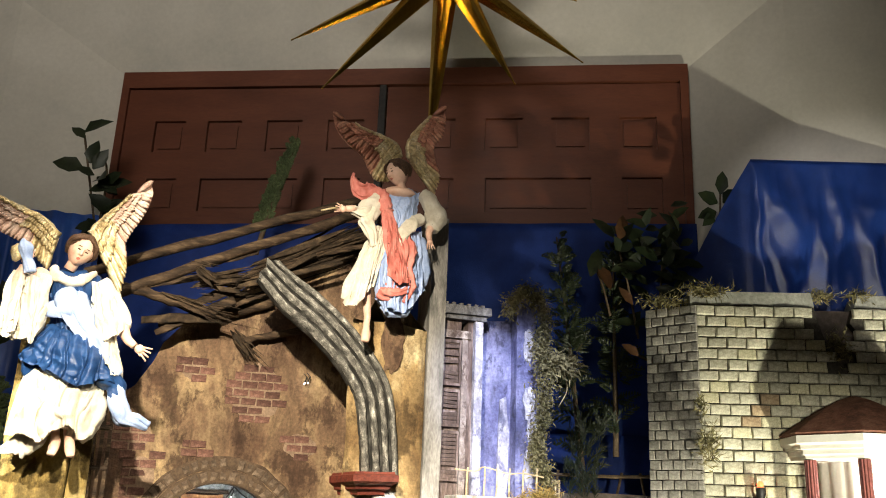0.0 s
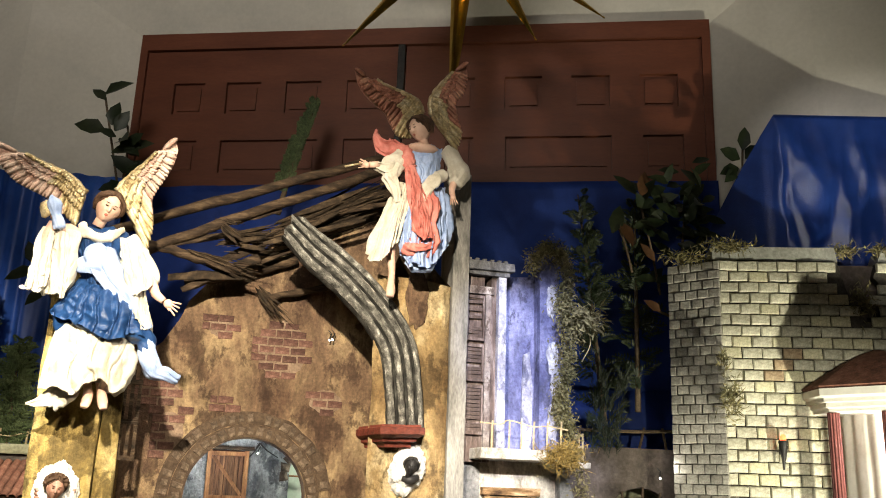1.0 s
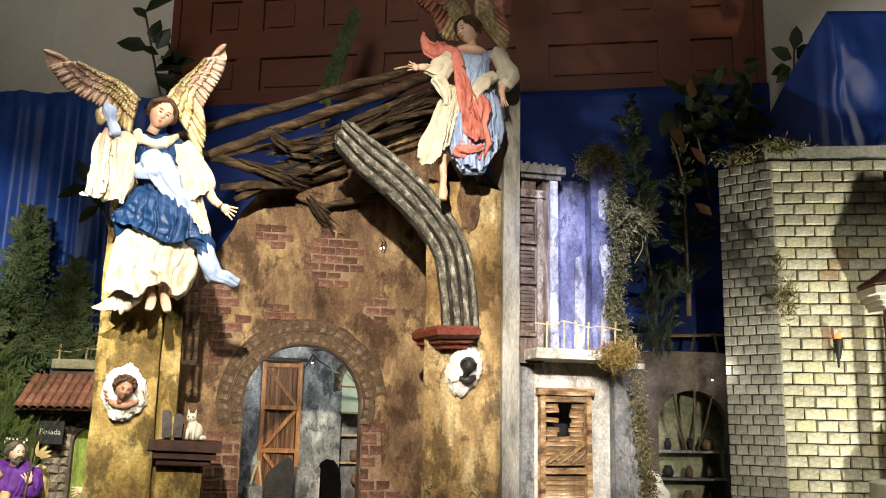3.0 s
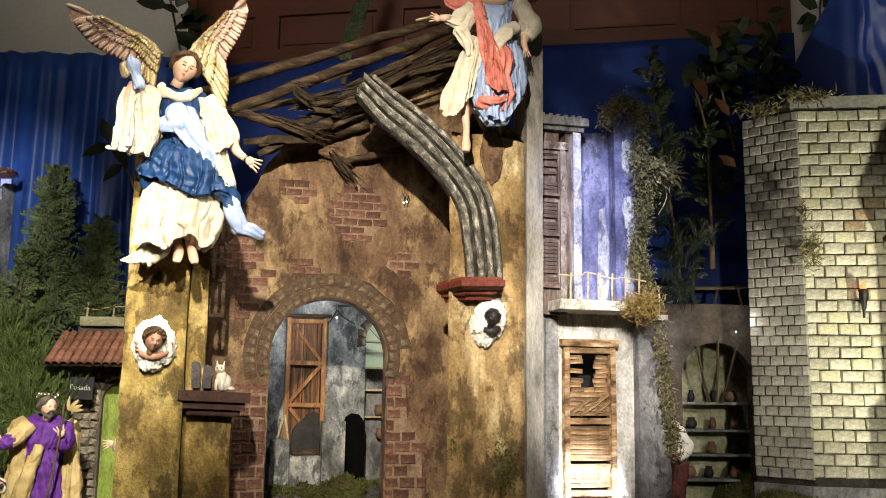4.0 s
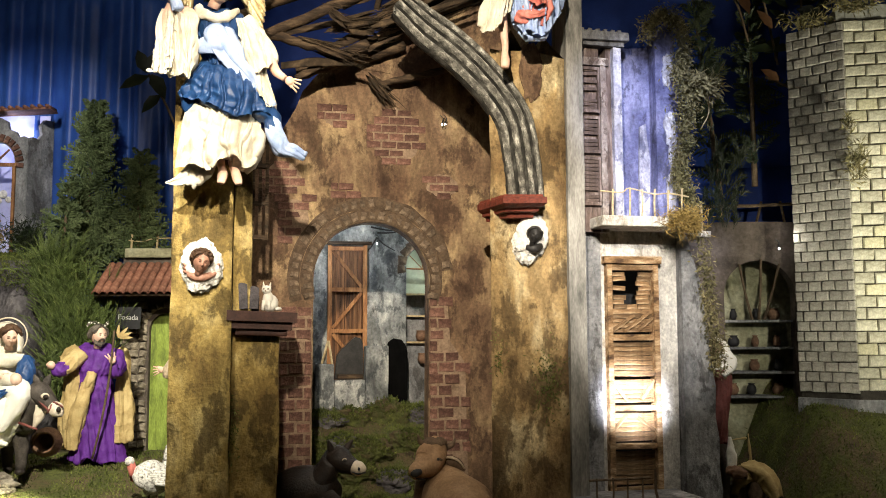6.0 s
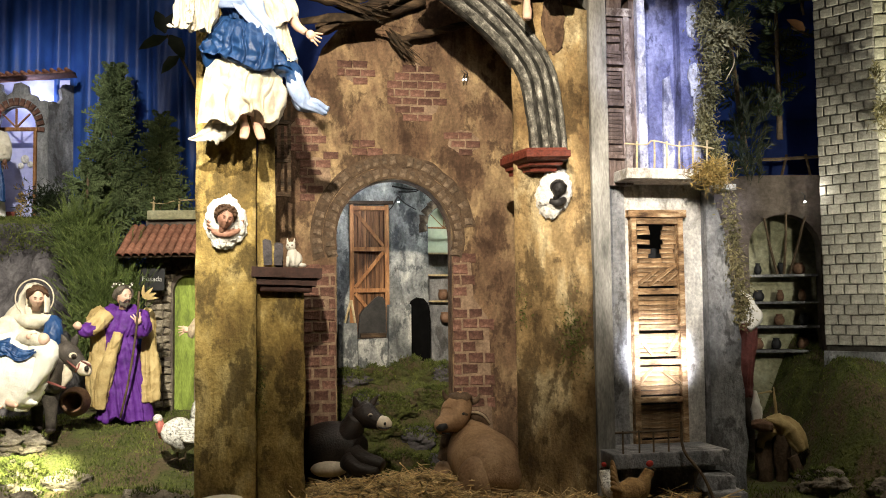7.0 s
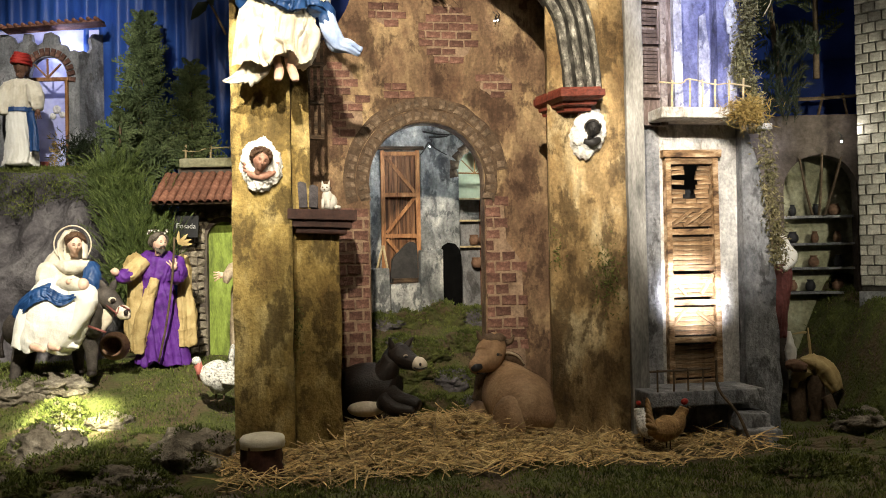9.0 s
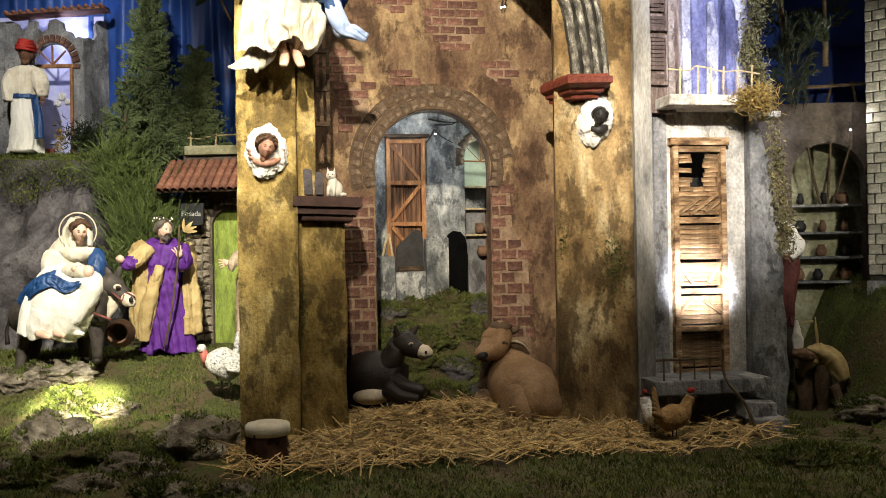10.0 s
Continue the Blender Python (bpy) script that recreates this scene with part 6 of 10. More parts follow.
def crumple(bm, cloths, amp=0.005, freq=15.0, run=0.34, seed=0.0):
    """Folds pressed into the garments of a figure: narrow crests over smooth cloth that run mostly downwards."""
    for limit in (0.009, 0.005):
        es = {e for f in bm.faces if f.material_index in cloths for e in f.edges if e.calc_length() > limit}
        if es:
            bmesh.ops.subdivide_edges(bm, edges=list(es), cuts=1, use_grid_fill=True)
    bm.normal_update()
    todo = {v for f in bm.faces if f.material_index in cloths for v in f.verts}
    off = V(seed * 3.1, seed * 1.7, seed)
    crest = lambda e, k: (1 - min(1.0, k * abs(noise.noise(e)))) ** 1.6
    moves = []
    for v in todo:
        q = v.co
        w = noise.noise_vector(q * 7 + off) * 0.030
        e = V((q.x + w.x) * freq, (q.y + w.y) * freq * 0.6, (q.z + w.z) * freq * run) + off
        t = V((q.x - 0.5 * q.z + w.z) * freq * 1.5, q.y * freq, (q.z + 0.5 * q.x + w.x) * freq * 0.8) + off * 2
        d = crest(e, 4.2) + 0.8 * crest(e * 1.9 + V(4, 2, 1), 4.0) + 0.45 * crest(t, 5.0) - 0.55 + 0.9 * noise.noise(e * 0.7 + V(1, 5, 2))
        moves.append((v, v.normal * amp * d))
    for v, d in moves:
        v.co += d


def hand(bm, c, way, r, mi=0):
    c, way = Vector(c), Vector(way).normalized()
    side = way.cross(V(0, 1, 0)).normalized()
    ell(bm, c, (r, r * 0.7, r), mi, 8)
    for i in range(4):
        d = (way + side * (i - 1.5) * 0.28).normalized()
        b = c + side * (i - 1.5) * r * 0.45 + way * r * 0.5
        stick(bm, b, b + d * r * 1.9 - V(0, 0, 0.2 * r), r * 0.26, mi, 5, r * 0.18)
    stick(bm, c - side * r * 0.6, c - side * r * 1.2 + way * r * 0.9, r * 0.28, mi, 5, r * 0.2)


def feather(bm, a, b, w, mi, tilt=0.0, seed=0):
    """A rounded vane with a raised shaft."""
    a, b = Vector(a), Vector(b)
    way = (b - a)
    L = way.length
    way = way / L
    nrm = V(0, -1, 0)
    side = way.cross(nrm).normalized()
    nrm = (side.cross(way) * -1).normalized()
    if nrm.y > 0:
        nrm = -nrm
    n0 = len(bm.faces)
    rows = []
    for s, f in ((0, 0.55), (0.35, 0.95), (0.7, 1.0), (0.90, 0.74), (1.0, 0.22)):
        c = a + way * (L * s) + nrm * (tilt * math.sin(s * 2.2))
        rows.append([bm.verts.new(c - side * w * f), bm.verts.new(c - side * w * f * 0.35 + nrm * w * 0.22), bm.verts.new(c + nrm * w * 0.42), bm.verts.new(c + side * w * f * 0.35 + nrm * w * 0.22), bm.verts.new(c + side * w * f), bm.verts.new(c - nrm * w * 0.12)])
    for p, q in zip(rows, rows[1:]):
        for j in range(6):
            bm.faces.new((p[j], p[(j + 1) % 6], q[(j + 1) % 6], q[j]))
    bm.faces.new(rows[0][::-1]), bm.faces.new(rows[-1])
    paint(bm, n0, mi)


def wing(bm, arm, trail, w, outer, inner, n=19):
    """Flight feathers from the arm's line to the trailing edge, with gilded coverts over them."""
    A = np.array(smoothpath(arm, 10))
    T = np.array(smoothpath(trail[::-1], 10))
    pick = lambda C, s: Vector(C[min(len(C) - 1, int(s * (len(C) - 1)))])
    rnd = random.Random(7)
    rows = []
    for i in range(25):
        s = i / 24
        a, b = pick(A, 0.02 + 0.96 * s), pick(T, s)
        rows.append([bm.verts.new(a.lerp(b, f * 0.93) + V(0, 0.014 + 0.003 * (i % 2) - 0.006 * s, 0)) for f in np.linspace(0, 1, 6)])
    n0 = len(bm.faces)
    for p, q in zip(rows, rows[1:]):
        for j in range(5):
            bm.faces.new((p[j], q[j], q[j + 1], p[j + 1]))
    paint(bm, n0, outer)
    for i in range(n):
        s = i / (n - 1)
        a, b = pick(A, 0.10 + 0.72 * s), pick(T, s)
        if i == n - 1:
            b = pick(A, 1.0)
        feather(bm, a + V(0, 0.012 - 0.010 * s, 0), b + V(0, 0.003 * (i % 2), 0), w * (1.25 - 0.35 * s), outer if s > 0.25 else inner, 0.008, i)
    for row, (f, ww) in enumerate(((0.58, 0.85), (0.36, 0.75), (0.2, 0.7))):
        for i in range(n + 2):
            s = i / (n + 1)
            a, b = pick(A, 0.03 + 0.66 * s), pick(T, min(1, s * 1.02))
            q = a.lerp(b, f + rnd.uniform(-0.04, 0.04))
            feather(bm, a + V(0, -0.004 - 0.005 * row, 0), q + V(0, -0.006 - 0.006 * row, 0), w * ww, inner if s < 0.5 or row > 1 else outer, 0.006, i)
    K = max(2, int(len(A) * 0.72))
    pts = [(*A[i], w * (1.25 - 0.9 * i / K), w * (1.1 - 0.8 * i / K)) for i in range(0, K, 3)]
    loft(bm, [(p[0], p[1] - 0.006, p[2], p[3], p[4]) for p in pts], inner, 10, 2, ref=(0, 1, 0), wrinkle=0.004, wfreq=90)


def sheet(bm, top, bot, mi, folds, depth, seed, bulge=0.0, m=110, n=30, twist=1.0):
    """Cloth between two lines: rounded folds with sharp valleys that deepen to a wavy hem."""
    n0 = len(bm.faces)
    off = V(seed * 1.3, seed * 0.7, 0)
    T, H = np.array(smoothpath(top, 12)), np.array(smoothpath(bot, 12))
    at = lambda C, s: V(*[float(np.interp(s * (len(C) - 1), range(len(C)), C[:, k])) for k in range(3)])
    cols = []
    for i in range(m + 1):
        s = i / m
        a, b = at(T, s), at(H, s)
        side = (at(H, min(1, s + 0.03)) - at(H, max(0, s - 0.03)))
        side = side.normalized() if side.length > 1e-9 else V(1, 0, 0)
        col = []
        for j in range(n + 1):
            g = j / n
            ph = math.pi * folds * (s + 0.16 * noise.noise(V(s * 3, g * 2.0, 1) + off)) + twist * 2.2 * noise.noise(V(s * 1.5, g * 1.6, 4) + off) * g
            big = abs(math.sin(ph)) ** 0.75
            small = abs(math.sin(1.7 * ph + 2.5 * noise.noise(V(s * 5, g * 2.5, 7) + off))) ** 0.8
            k = depth * (0.30 + 0.70 * g ** 0.7) * (0.75 + 0.7 * noise.noise(V(s * 4, g * 1.5, 9) + off))
            p = a.lerp(b, g) + V(0, -1, 0) * (k * (big + 0.35 * small - 0.5) + bulge * math.sin(math.pi * min(1, g * 1.1)))
            p += side * (0.45 * k * math.cos(ph)) + V(0, 0, 1) * (depth * 0.9 * noise.noise(V(s * 6, 2, 3) + off) * g ** 3)
            p += V(0, -1, 0) * (0.55 * depth * (0.3 - abs(noise.noise(V(s * 8 + 2 * g, g * 6 - 3 * s, 5) + off))))
            col.append(bm.verts.new(p))
        cols.append(col)
    for a, b in zip(cols, cols[1:]):
        for j in range(n):
            bm.faces.new((a[j], a[j + 1], b[j + 1], b[j]))
    paint(bm, n0, mi)


def angel_blue():
    """Angel in a royal blue overskirt, in front of the pillar."""
    bm = bmesh.new()
    S, H, C, B, P, FO, FI = range(7)
    wing(bm, [(0.045, -0.030, 1.374), (-0.000, -0.030, 1.415), (-0.043, -0.040, 1.429), (-0.101, -0.060, 1.443), (-0.171, -0.080, 1.456)],
         [(-0.162, -0.070, 1.429), (-0.137, -0.070, 1.397), (-0.111, -0.060, 1.373), (-0.068, -0.050, 1.356), (-0.030, -0.040, 1.342), (-0.001, -0.030, 1.318), (0.031, -0.030, 1.289)], 0.0082, FO, FI, 27)
    wing(bm, [(0.115, -0.030, 1.389), (0.138, -0.030, 1.430), (0.164, -0.040, 1.459), (0.200, -0.050, 1.498), (0.241, -0.060, 1.536)],
         [(0.245, -0.060, 1.506), (0.240, -0.060, 1.467), (0.225, -0.050, 1.432), (0.209, -0.040, 1.404), (0.196, -0.030, 1.372), (0.203, -0.030, 1.338), (0.207, -0.030, 1.301), (0.201, -0.030, 1.246)], 0.0082, FO, FI, 27)
    head(bm, (0.106, -0.100, 1.327), 0.038, (16, 20, 16), S, H, lip=7)
    # bodice and collar
    loft(bm, [(0.093, -0.070, 1.279, 0.035, 0.013), (0.095, -0.075, 1.264, 0.058, 0.020), (0.102, -0.075, 1.227, 0.051, 0.025), (0.110, -0.075, 1.180, 0.040, 0.023), (0.115, -0.075, 1.146, 0.040, 0.024)], B, 28, 4, seed=1)
    sheet(bm, [(0.047, -0.085, 1.272), (0.070, -0.112, 1.253), (0.098, -0.122, 1.242), (0.126, -0.115, 1.253), (0.148, -0.085, 1.275)], [(0.069, -0.095, 1.150), (0.093, -0.120, 1.138), (0.115, -0.125, 1.136), (0.137, -0.120, 1.144), (0.155, -0.095, 1.160)], B, 11, 0.007, 1, 0.006)
    loft(bm, [(0.049, -0.085, 1.281, 0.010, 0.008), (0.067, -0.115, 1.257, 0.012, 0.008), (0.096, -0.130, 1.244, 0.012, 0.008), (0.122, -0.122, 1.253, 0.012, 0.008), (0.142, -0.090, 1.279, 0.009, 0.008)], C, 12, 4, ref=(0, 0, 1), folds=5, amp=0.15, grow=False, seed=2)
    # cream underskirt, blown to one side
    loft(bm, [(0.113, -0.075, 1.146, 0.042, 0.024), (0.119, -0.080, 1.072, 0.066, 0.031), (0.116, -0.085, 1.004, 0.086, 0.036), (0.102, -0.085, 0.961, 0.084, 0.034), (0.095, -0.080, 0.932, 0.074, 0.028)], C, 56, 5, seed=3)
    sheet(bm, [(0.037, -0.090, 1.066), (0.076, -0.125, 1.059), (0.119, -0.140, 1.057), (0.161, -0.125, 1.059), (0.196, -0.090, 1.062)], [(0.004, -0.080, 0.899), (0.040, -0.120, 0.904), (0.079, -0.145, 0.886), (0.112, -0.150, 0.909), (0.139, -0.140, 0.922), (0.167, -0.135, 0.897), (0.203, -0.090, 0.937)], C, 8, 0.018, 3, 0.012)
    loft(bm, [(0.158, -0.085, 1.020, 0.03, 0.03), (0.171, -0.095, 0.974, 0.036, 0.036), (0.163, -0.090, 0.931, 0.032, 0.03), (0.154, -0.085, 0.900, 0.018, 0.018)], C, 30, 5, folds=5, amp=0.16, seed=4, wrinkle=0.004)
    loft(bm, [(0.079, -0.080, 0.937, 0.032, 0.024), (0.053, -0.085, 0.894, 0.024, 0.016), (0.021, -0.085, 0.874, 0.015, 0.008), (-0.012, -0.080, 0.866, 0.004, 0.004)], C, 24, 5, ref=(0, 0, 1), folds=4, amp=0.3, seed=5, wrinkle=0.003)
    loft(bm, [(0.053, -0.090, 0.898, 0.016, 0.010), (0.052, -0.095, 0.870, 0.010, 0.007), (0.051, -0.090, 0.853, 0.003, 0.003)], C, 14, 4, seed=6)
    loft(bm, [(0.082, -0.090, 0.904, 0.016, 0.012), (0.067, -0.095, 0.877, 0.012, 0.010), (0.035, -0.090, 0.862, 0.005, 0.004)], C, 14, 4, seed=8)
    # royal blue overskirt
    loft(bm, [(0.112, -0.080, 1.163, 0.044, 0.026), (0.111, -0.085, 1.124, 0.066, 0.036), (0.109, -0.090, 1.082, 0.088, 0.043), (0.114, -0.090, 1.053, 0.086, 0.041), (0.128, -0.090, 1.030, 0.070, 0.033)], B, 64, 5, seed=7)
    sheet(bm, [(0.059, -0.090, 1.147), (0.083, -0.120, 1.134), (0.115, -0.130, 1.135), (0.141, -0.120, 1.145), (0.162, -0.090, 1.162)], [(0.013, -0.100, 1.075), (0.049, -0.135, 1.047), (0.089, -0.160, 1.038), (0.132, -0.170, 1.011), (0.177, -0.155, 1.020), (0.229, -0.110, 1.019)], B, 9, 0.020, 7, 0.018, twist=2.5)
    loft(bm, [(0.060, -0.110, 1.087, 0.016, 0.014), (0.038, -0.120, 1.073, 0.014, 0.010), (0.017, -0.110, 1.075, 0.004, 0.004)], B, 16, 4, ref=(0, 0, 1), folds=3, amp=0.25, seed=9)
    loft(bm, [(0.155, -0.100, 1.054, 0.034, 0.030), (0.190, -0.110, 1.042, 0.032, 0.026), (0.220, -0.105, 1.024, 0.022, 0.018), (0.229, -0.100, 0.990, 0.014, 0.012)], B, 26, 5, ref=(0, 1, 0.2), folds=5, amp=0.25, wrinkle=0.006, seed=10)
    loft(bm, [(0.059, -0.140, 1.061, 0.008, 0.007), (0.103, -0.155, 1.036, 0.010, 0.009), (0.147, -0.155, 1.020, 0.012, 0.010), (0.181, -0.135, 1.037, 0.009, 0.008)], B, 12, 5, ref=(0, 0, 1), wrinkle=0.004, seed=11)
    # pale blue sash and ribbon
    loft(bm, [(0.092, -0.125, 1.230, 0.012, 0.004), (0.096, -0.130, 1.212, 0.026, 0.007), (0.109, -0.135, 1.185, 0.030, 0.008), (0.136, -0.140, 1.142, 0.022, 0.008), (0.166, -0.140, 1.110, 0.018, 0.008), (0.199, -0.130, 1.073, 0.012, 0.007), (0.222, -0.120, 1.043, 0.014, 0.010)], P, 26, 6, folds=5, amp=0.35, wrinkle=0.003, seed=12, grow=False)
    loft(bm, [(0.055, -0.120, 1.179, 0.014, 0.006), (0.081, -0.135, 1.173, 0.017, 0.007), (0.110, -0.140, 1.177, 0.020, 0.007)], P, 16, 4, ref=(0, 0, 1), folds=3, amp=0.2, seed=13)
    loft(bm, [(0.218, -0.105, 1.034, 0.014, 0.012), (0.231, -0.105, 0.989, 0.017, 0.012), (0.247, -0.100, 0.955, 0.017, 0.011), (0.273, -0.090, 0.947, 0.013, 0.009), (0.301, -0.080, 0.940, 0.010, 0.006)], P, 24, 6, ref=(0.4, 0, 1), folds=4, amp=0.40, wrinkle=0.003, seed=14, grow=False)
    # raised arm, wide hanging sleeve
    loft(bm, [(0.036, -0.080, 1.264, 0.026, 0.026), (0.011, -0.100, 1.221, 0.024, 0.024), (-0.009, -0.120, 1.190, 0.018, 0.018), (-0.013, -0.125, 1.235, 0.014, 0.014), (-0.004, -0.125, 1.269, 0.011, 0.011)], S, 12, 4, ref=(0, 1, 0))
    loft(bm, [(0.038, -0.100, 1.259, 0.019, 0.013), (0.030, -0.110, 1.217, 0.026, 0.016), (0.026, -0.115, 1.169, 0.032, 0.017), (0.025, -0.115, 1.133, 0.026, 0.013), (0.022, -0.110, 1.110, 0.012, 0.007)], C, 30, 5, seed=15)
    sheet(bm, [(-0.001, -0.120, 1.259), (0.023, -0.135, 1.247), (0.049, -0.125, 1.247)], [(-0.000, -0.120, 1.103), (0.020, -0.140, 1.105), (0.040, -0.150, 1.097), (0.056, -0.125, 1.146)], C, 4, 0.014, 15, 0.010)
    loft(bm, [(-0.011, -0.130, 1.254, 0.016, 0.006), (-0.022, -0.135, 1.211, 0.019, 0.007), (-0.018, -0.130, 1.167, 0.019, 0.008), (-0.017, -0.125, 1.136, 0.016, 0.007), (-0.025, -0.120, 1.114, 0.011, 0.005), (-0.055, -0.110, 1.119, 0.004, 0.002)], C, 24, 5, seed=16)
    sheet(bm, [(-0.025, -0.120, 1.257), (-0.008, -0.145, 1.248), (0.004, -0.135, 1.247)], [(-0.046, -0.110, 1.122), (-0.023, -0.135, 1.103), (-0.004, -0.150, 1.114), (0.007, -0.140, 1.141)], C, 4, 0.012, 16, 0.008)
    loft(bm, [(-0.016, -0.120, 1.143, 0.014, 0.010), (-0.004, -0.120, 1.116, 0.014, 0.010), (-0.004, -0.120, 1.099, 0.006, 0.005)], C, 14, 4, seed=17)
    loft(bm, [(-0.025, -0.120, 1.123, 0.006, 0.005), (-0.038, -0.120, 1.136, 0.005, 0.004), (-0.036, -0.120, 1.155, 0.003, 0.003)], C, 10, 4, seed=18)
    hand(bm, (-0.002, -0.130, 1.284), (-0.1, 0, 1), 0.012, S)
    loft(bm, [(-0.014, -0.145, 1.329, 0.004, 0.004), (-0.008, -0.150, 1.308, 0.014, 0.012), (-0.001, -0.145, 1.281, 0.009, 0.009), (0.012, -0.145, 1.252, 0.012, 0.010)], P, 14, 4, folds=4, amp=0.4, seed=19)
    ell(bm, (-0.021, -0.140, 1.296), (0.016, 0.012, 0.020), FI, 10, None, 0.006, 90)
    # lowered arm with sleeve
    loft(bm, [(0.157, -0.080, 1.258, 0.021, 0.013), (0.179, -0.090, 1.217, 0.032, 0.019), (0.202, -0.100, 1.176, 0.035, 0.020), (0.219, -0.105, 1.149, 0.023, 0.014)], C, 34, 5, seed=20)
    sheet(bm, [(0.137, -0.100, 1.258), (0.157, -0.115, 1.253), (0.184, -0.100, 1.244)], [(0.163, -0.120, 1.123), (0.189, -0.145, 1.114), (0.210, -0.150, 1.125), (0.231, -0.115, 1.160)], C, 6, 0.014, 20, 0.012)
    loft(bm, [(0.161, -0.100, 1.206, 0.026, 0.014), (0.182, -0.105, 1.139, 0.026, 0.013), (0.204, -0.105, 1.087, 0.019, 0.010), (0.225, -0.105, 1.055, 0.009, 0.005), (0.235, -0.100, 1.013, 0.004, 0.002)], C, 26, 5, seed=21)
    sheet(bm, [(0.154, -0.115, 1.174), (0.177, -0.130, 1.164), (0.203, -0.120, 1.161)], [(0.180, -0.110, 1.070), (0.201, -0.135, 1.057), (0.219, -0.130, 1.041), (0.233, -0.110, 1.059)], C, 5, 0.012, 21, 0.006)
    loft(bm, [(0.220, -0.110, 1.157, 0.014, 0.014), (0.233, -0.120, 1.129, 0.011, 0.011), (0.252, -0.130, 1.112, 0.008, 0.008)], S, 12, 3)
    hand(bm, (0.263, -0.135, 1.105), (0.85, 0, -0.35), 0.011, S)
    # feet
    loft(bm, [(0.108, -0.085, 0.932, 0.011, 0.011), (0.113, -0.090, 0.906, 0.009, 0.009), (0.116, -0.100, 0.893, 0.011, 0.012), (0.115, -0.120, 0.873, 0.011, 0.007), (0.113, -0.130, 0.862, 0.008, 0.005)], S, 12, 3)
    loft(bm, [(0.138, -0.085, 0.921, 0.011, 0.011), (0.140, -0.090, 0.903, 0.009, 0.009), (0.145, -0.100, 0.891, 0.011, 0.012), (0.150, -0.120, 0.872, 0.011, 0.007), (0.153, -0.130, 0.861, 0.008, 0.005)], S, 12, 3)
    crumple(bm, {2, 3, 4}, 0.0050, 11, 0.30, 1)
    solo("angel_figure", bm, [SKIN, HAIR, CREAM, ROYAL, PALEBLUE, FEATHER, FEATHERG, ROUGE], RUIN, "angel statue in cream and royal blue robes with gilded wings", "statue", "angel figures")


def angel_coral():
    """Angel with a coral shawl, in front of the post."""
    bm = bmesh.new()
    S, H, C, B, P, FO, FI = range(7)
    wing(bm, [(0.875, -0.030, 1.721), (0.859, -0.030, 1.755), (0.820, -0.030, 1.772), (0.764, -0.040, 1.777), (0.711, -0.050, 1.795), (0.671, -0.060, 1.806)],
         [(0.683, -0.060, 1.772), (0.698, -0.060, 1.745), (0.729, -0.050, 1.722), (0.767, -0.040, 1.701), (0.786, -0.030, 1.671), (0.807, -0.030, 1.641), (0.841, -0.030, 1.640)], 0.0078, FO, FI, 27)
    wing(bm, [(0.902, -0.030, 1.718), (0.897, -0.030, 1.764), (0.922, -0.030, 1.816), (0.958, -0.040, 1.858), (0.997, -0.060, 1.886)],
         [(0.998, -0.060, 1.851), (0.992, -0.050, 1.797), (0.966, -0.050, 1.752), (0.978, -0.040, 1.712), (0.993, -0.030, 1.675), (0.980, -0.030, 1.626)], 0.0078, FO, FI, 27)
    head(bm, (0.853, -0.090, 1.650), 0.036, (16, -6, -62), S, H, lip=7)
    loft(bm, [(0.874, -0.060, 1.612, 0.033, 0.013), (0.875, -0.065, 1.598, 0.053, 0.020), (0.875, -0.070, 1.559, 0.046, 0.024), (0.878, -0.070, 1.519, 0.035, 0.022), (0.879, -0.070, 1.495, 0.039, 0.023)], P, 40, 4, seed=31)
    sheet(bm, [(0.829, -0.075, 1.590), (0.843, -0.100, 1.568), (0.879, -0.105, 1.573), (0.923, -0.075, 1.610)], [(0.837, -0.085, 1.493), (0.848, -0.110, 1.476), (0.885, -0.110, 1.480), (0.915, -0.085, 1.506)], P, 11, 0.006, 31, 0.006)
    ell(bm, (0.868, -0.078, 1.598), (0.044, 0.026, 0.016), S, 14)
    # skirts
    loft(bm, [(0.885, -0.070, 1.496, 0.039, 0.023), (0.878, -0.075, 1.438, 0.053, 0.028), (0.869, -0.080, 1.374, 0.056, 0.029), (0.866, -0.080, 1.320, 0.051, 0.028), (0.875, -0.075, 1.284, 0.035, 0.020)], P, 60, 5, seed=33)
    sheet(bm, [(0.828, -0.085, 1.485), (0.845, -0.110, 1.475), (0.894, -0.110, 1.481), (0.931, -0.085, 1.495)], [(0.809, -0.090, 1.300), (0.827, -0.125, 1.266), (0.857, -0.135, 1.257), (0.896, -0.125, 1.270), (0.946, -0.090, 1.339)], P, 9, 0.018, 33, 0.012)
    loft(bm, [(0.923, -0.080, 1.474, 0.020, 0.018), (0.932, -0.085, 1.418, 0.024, 0.022), (0.934, -0.085, 1.364, 0.018, 0.016), (0.928, -0.080, 1.337, 0.006, 0.006)], P, 26, 5, folds=5, amp=0.25, wrinkle=0.004, seed=34)
    loft(bm, [(0.829, -0.075, 1.487, 0.026, 0.016), (0.809, -0.080, 1.429, 0.030, 0.016), (0.785, -0.080, 1.364, 0.033, 0.014), (0.762, -0.075, 1.315, 0.030, 0.011), (0.749, -0.070, 1.288, 0.018, 0.006)], C, 34, 5, seed=35)
    sheet(bm, [(0.800, -0.085, 1.491), (0.813, -0.105, 1.479), (0.843, -0.095, 1.480)], [(0.734, -0.070, 1.283), (0.757, -0.100, 1.268), (0.781, -0.115, 1.296), (0.814, -0.090, 1.340)], C, 6, 0.014, 35, 0.010)
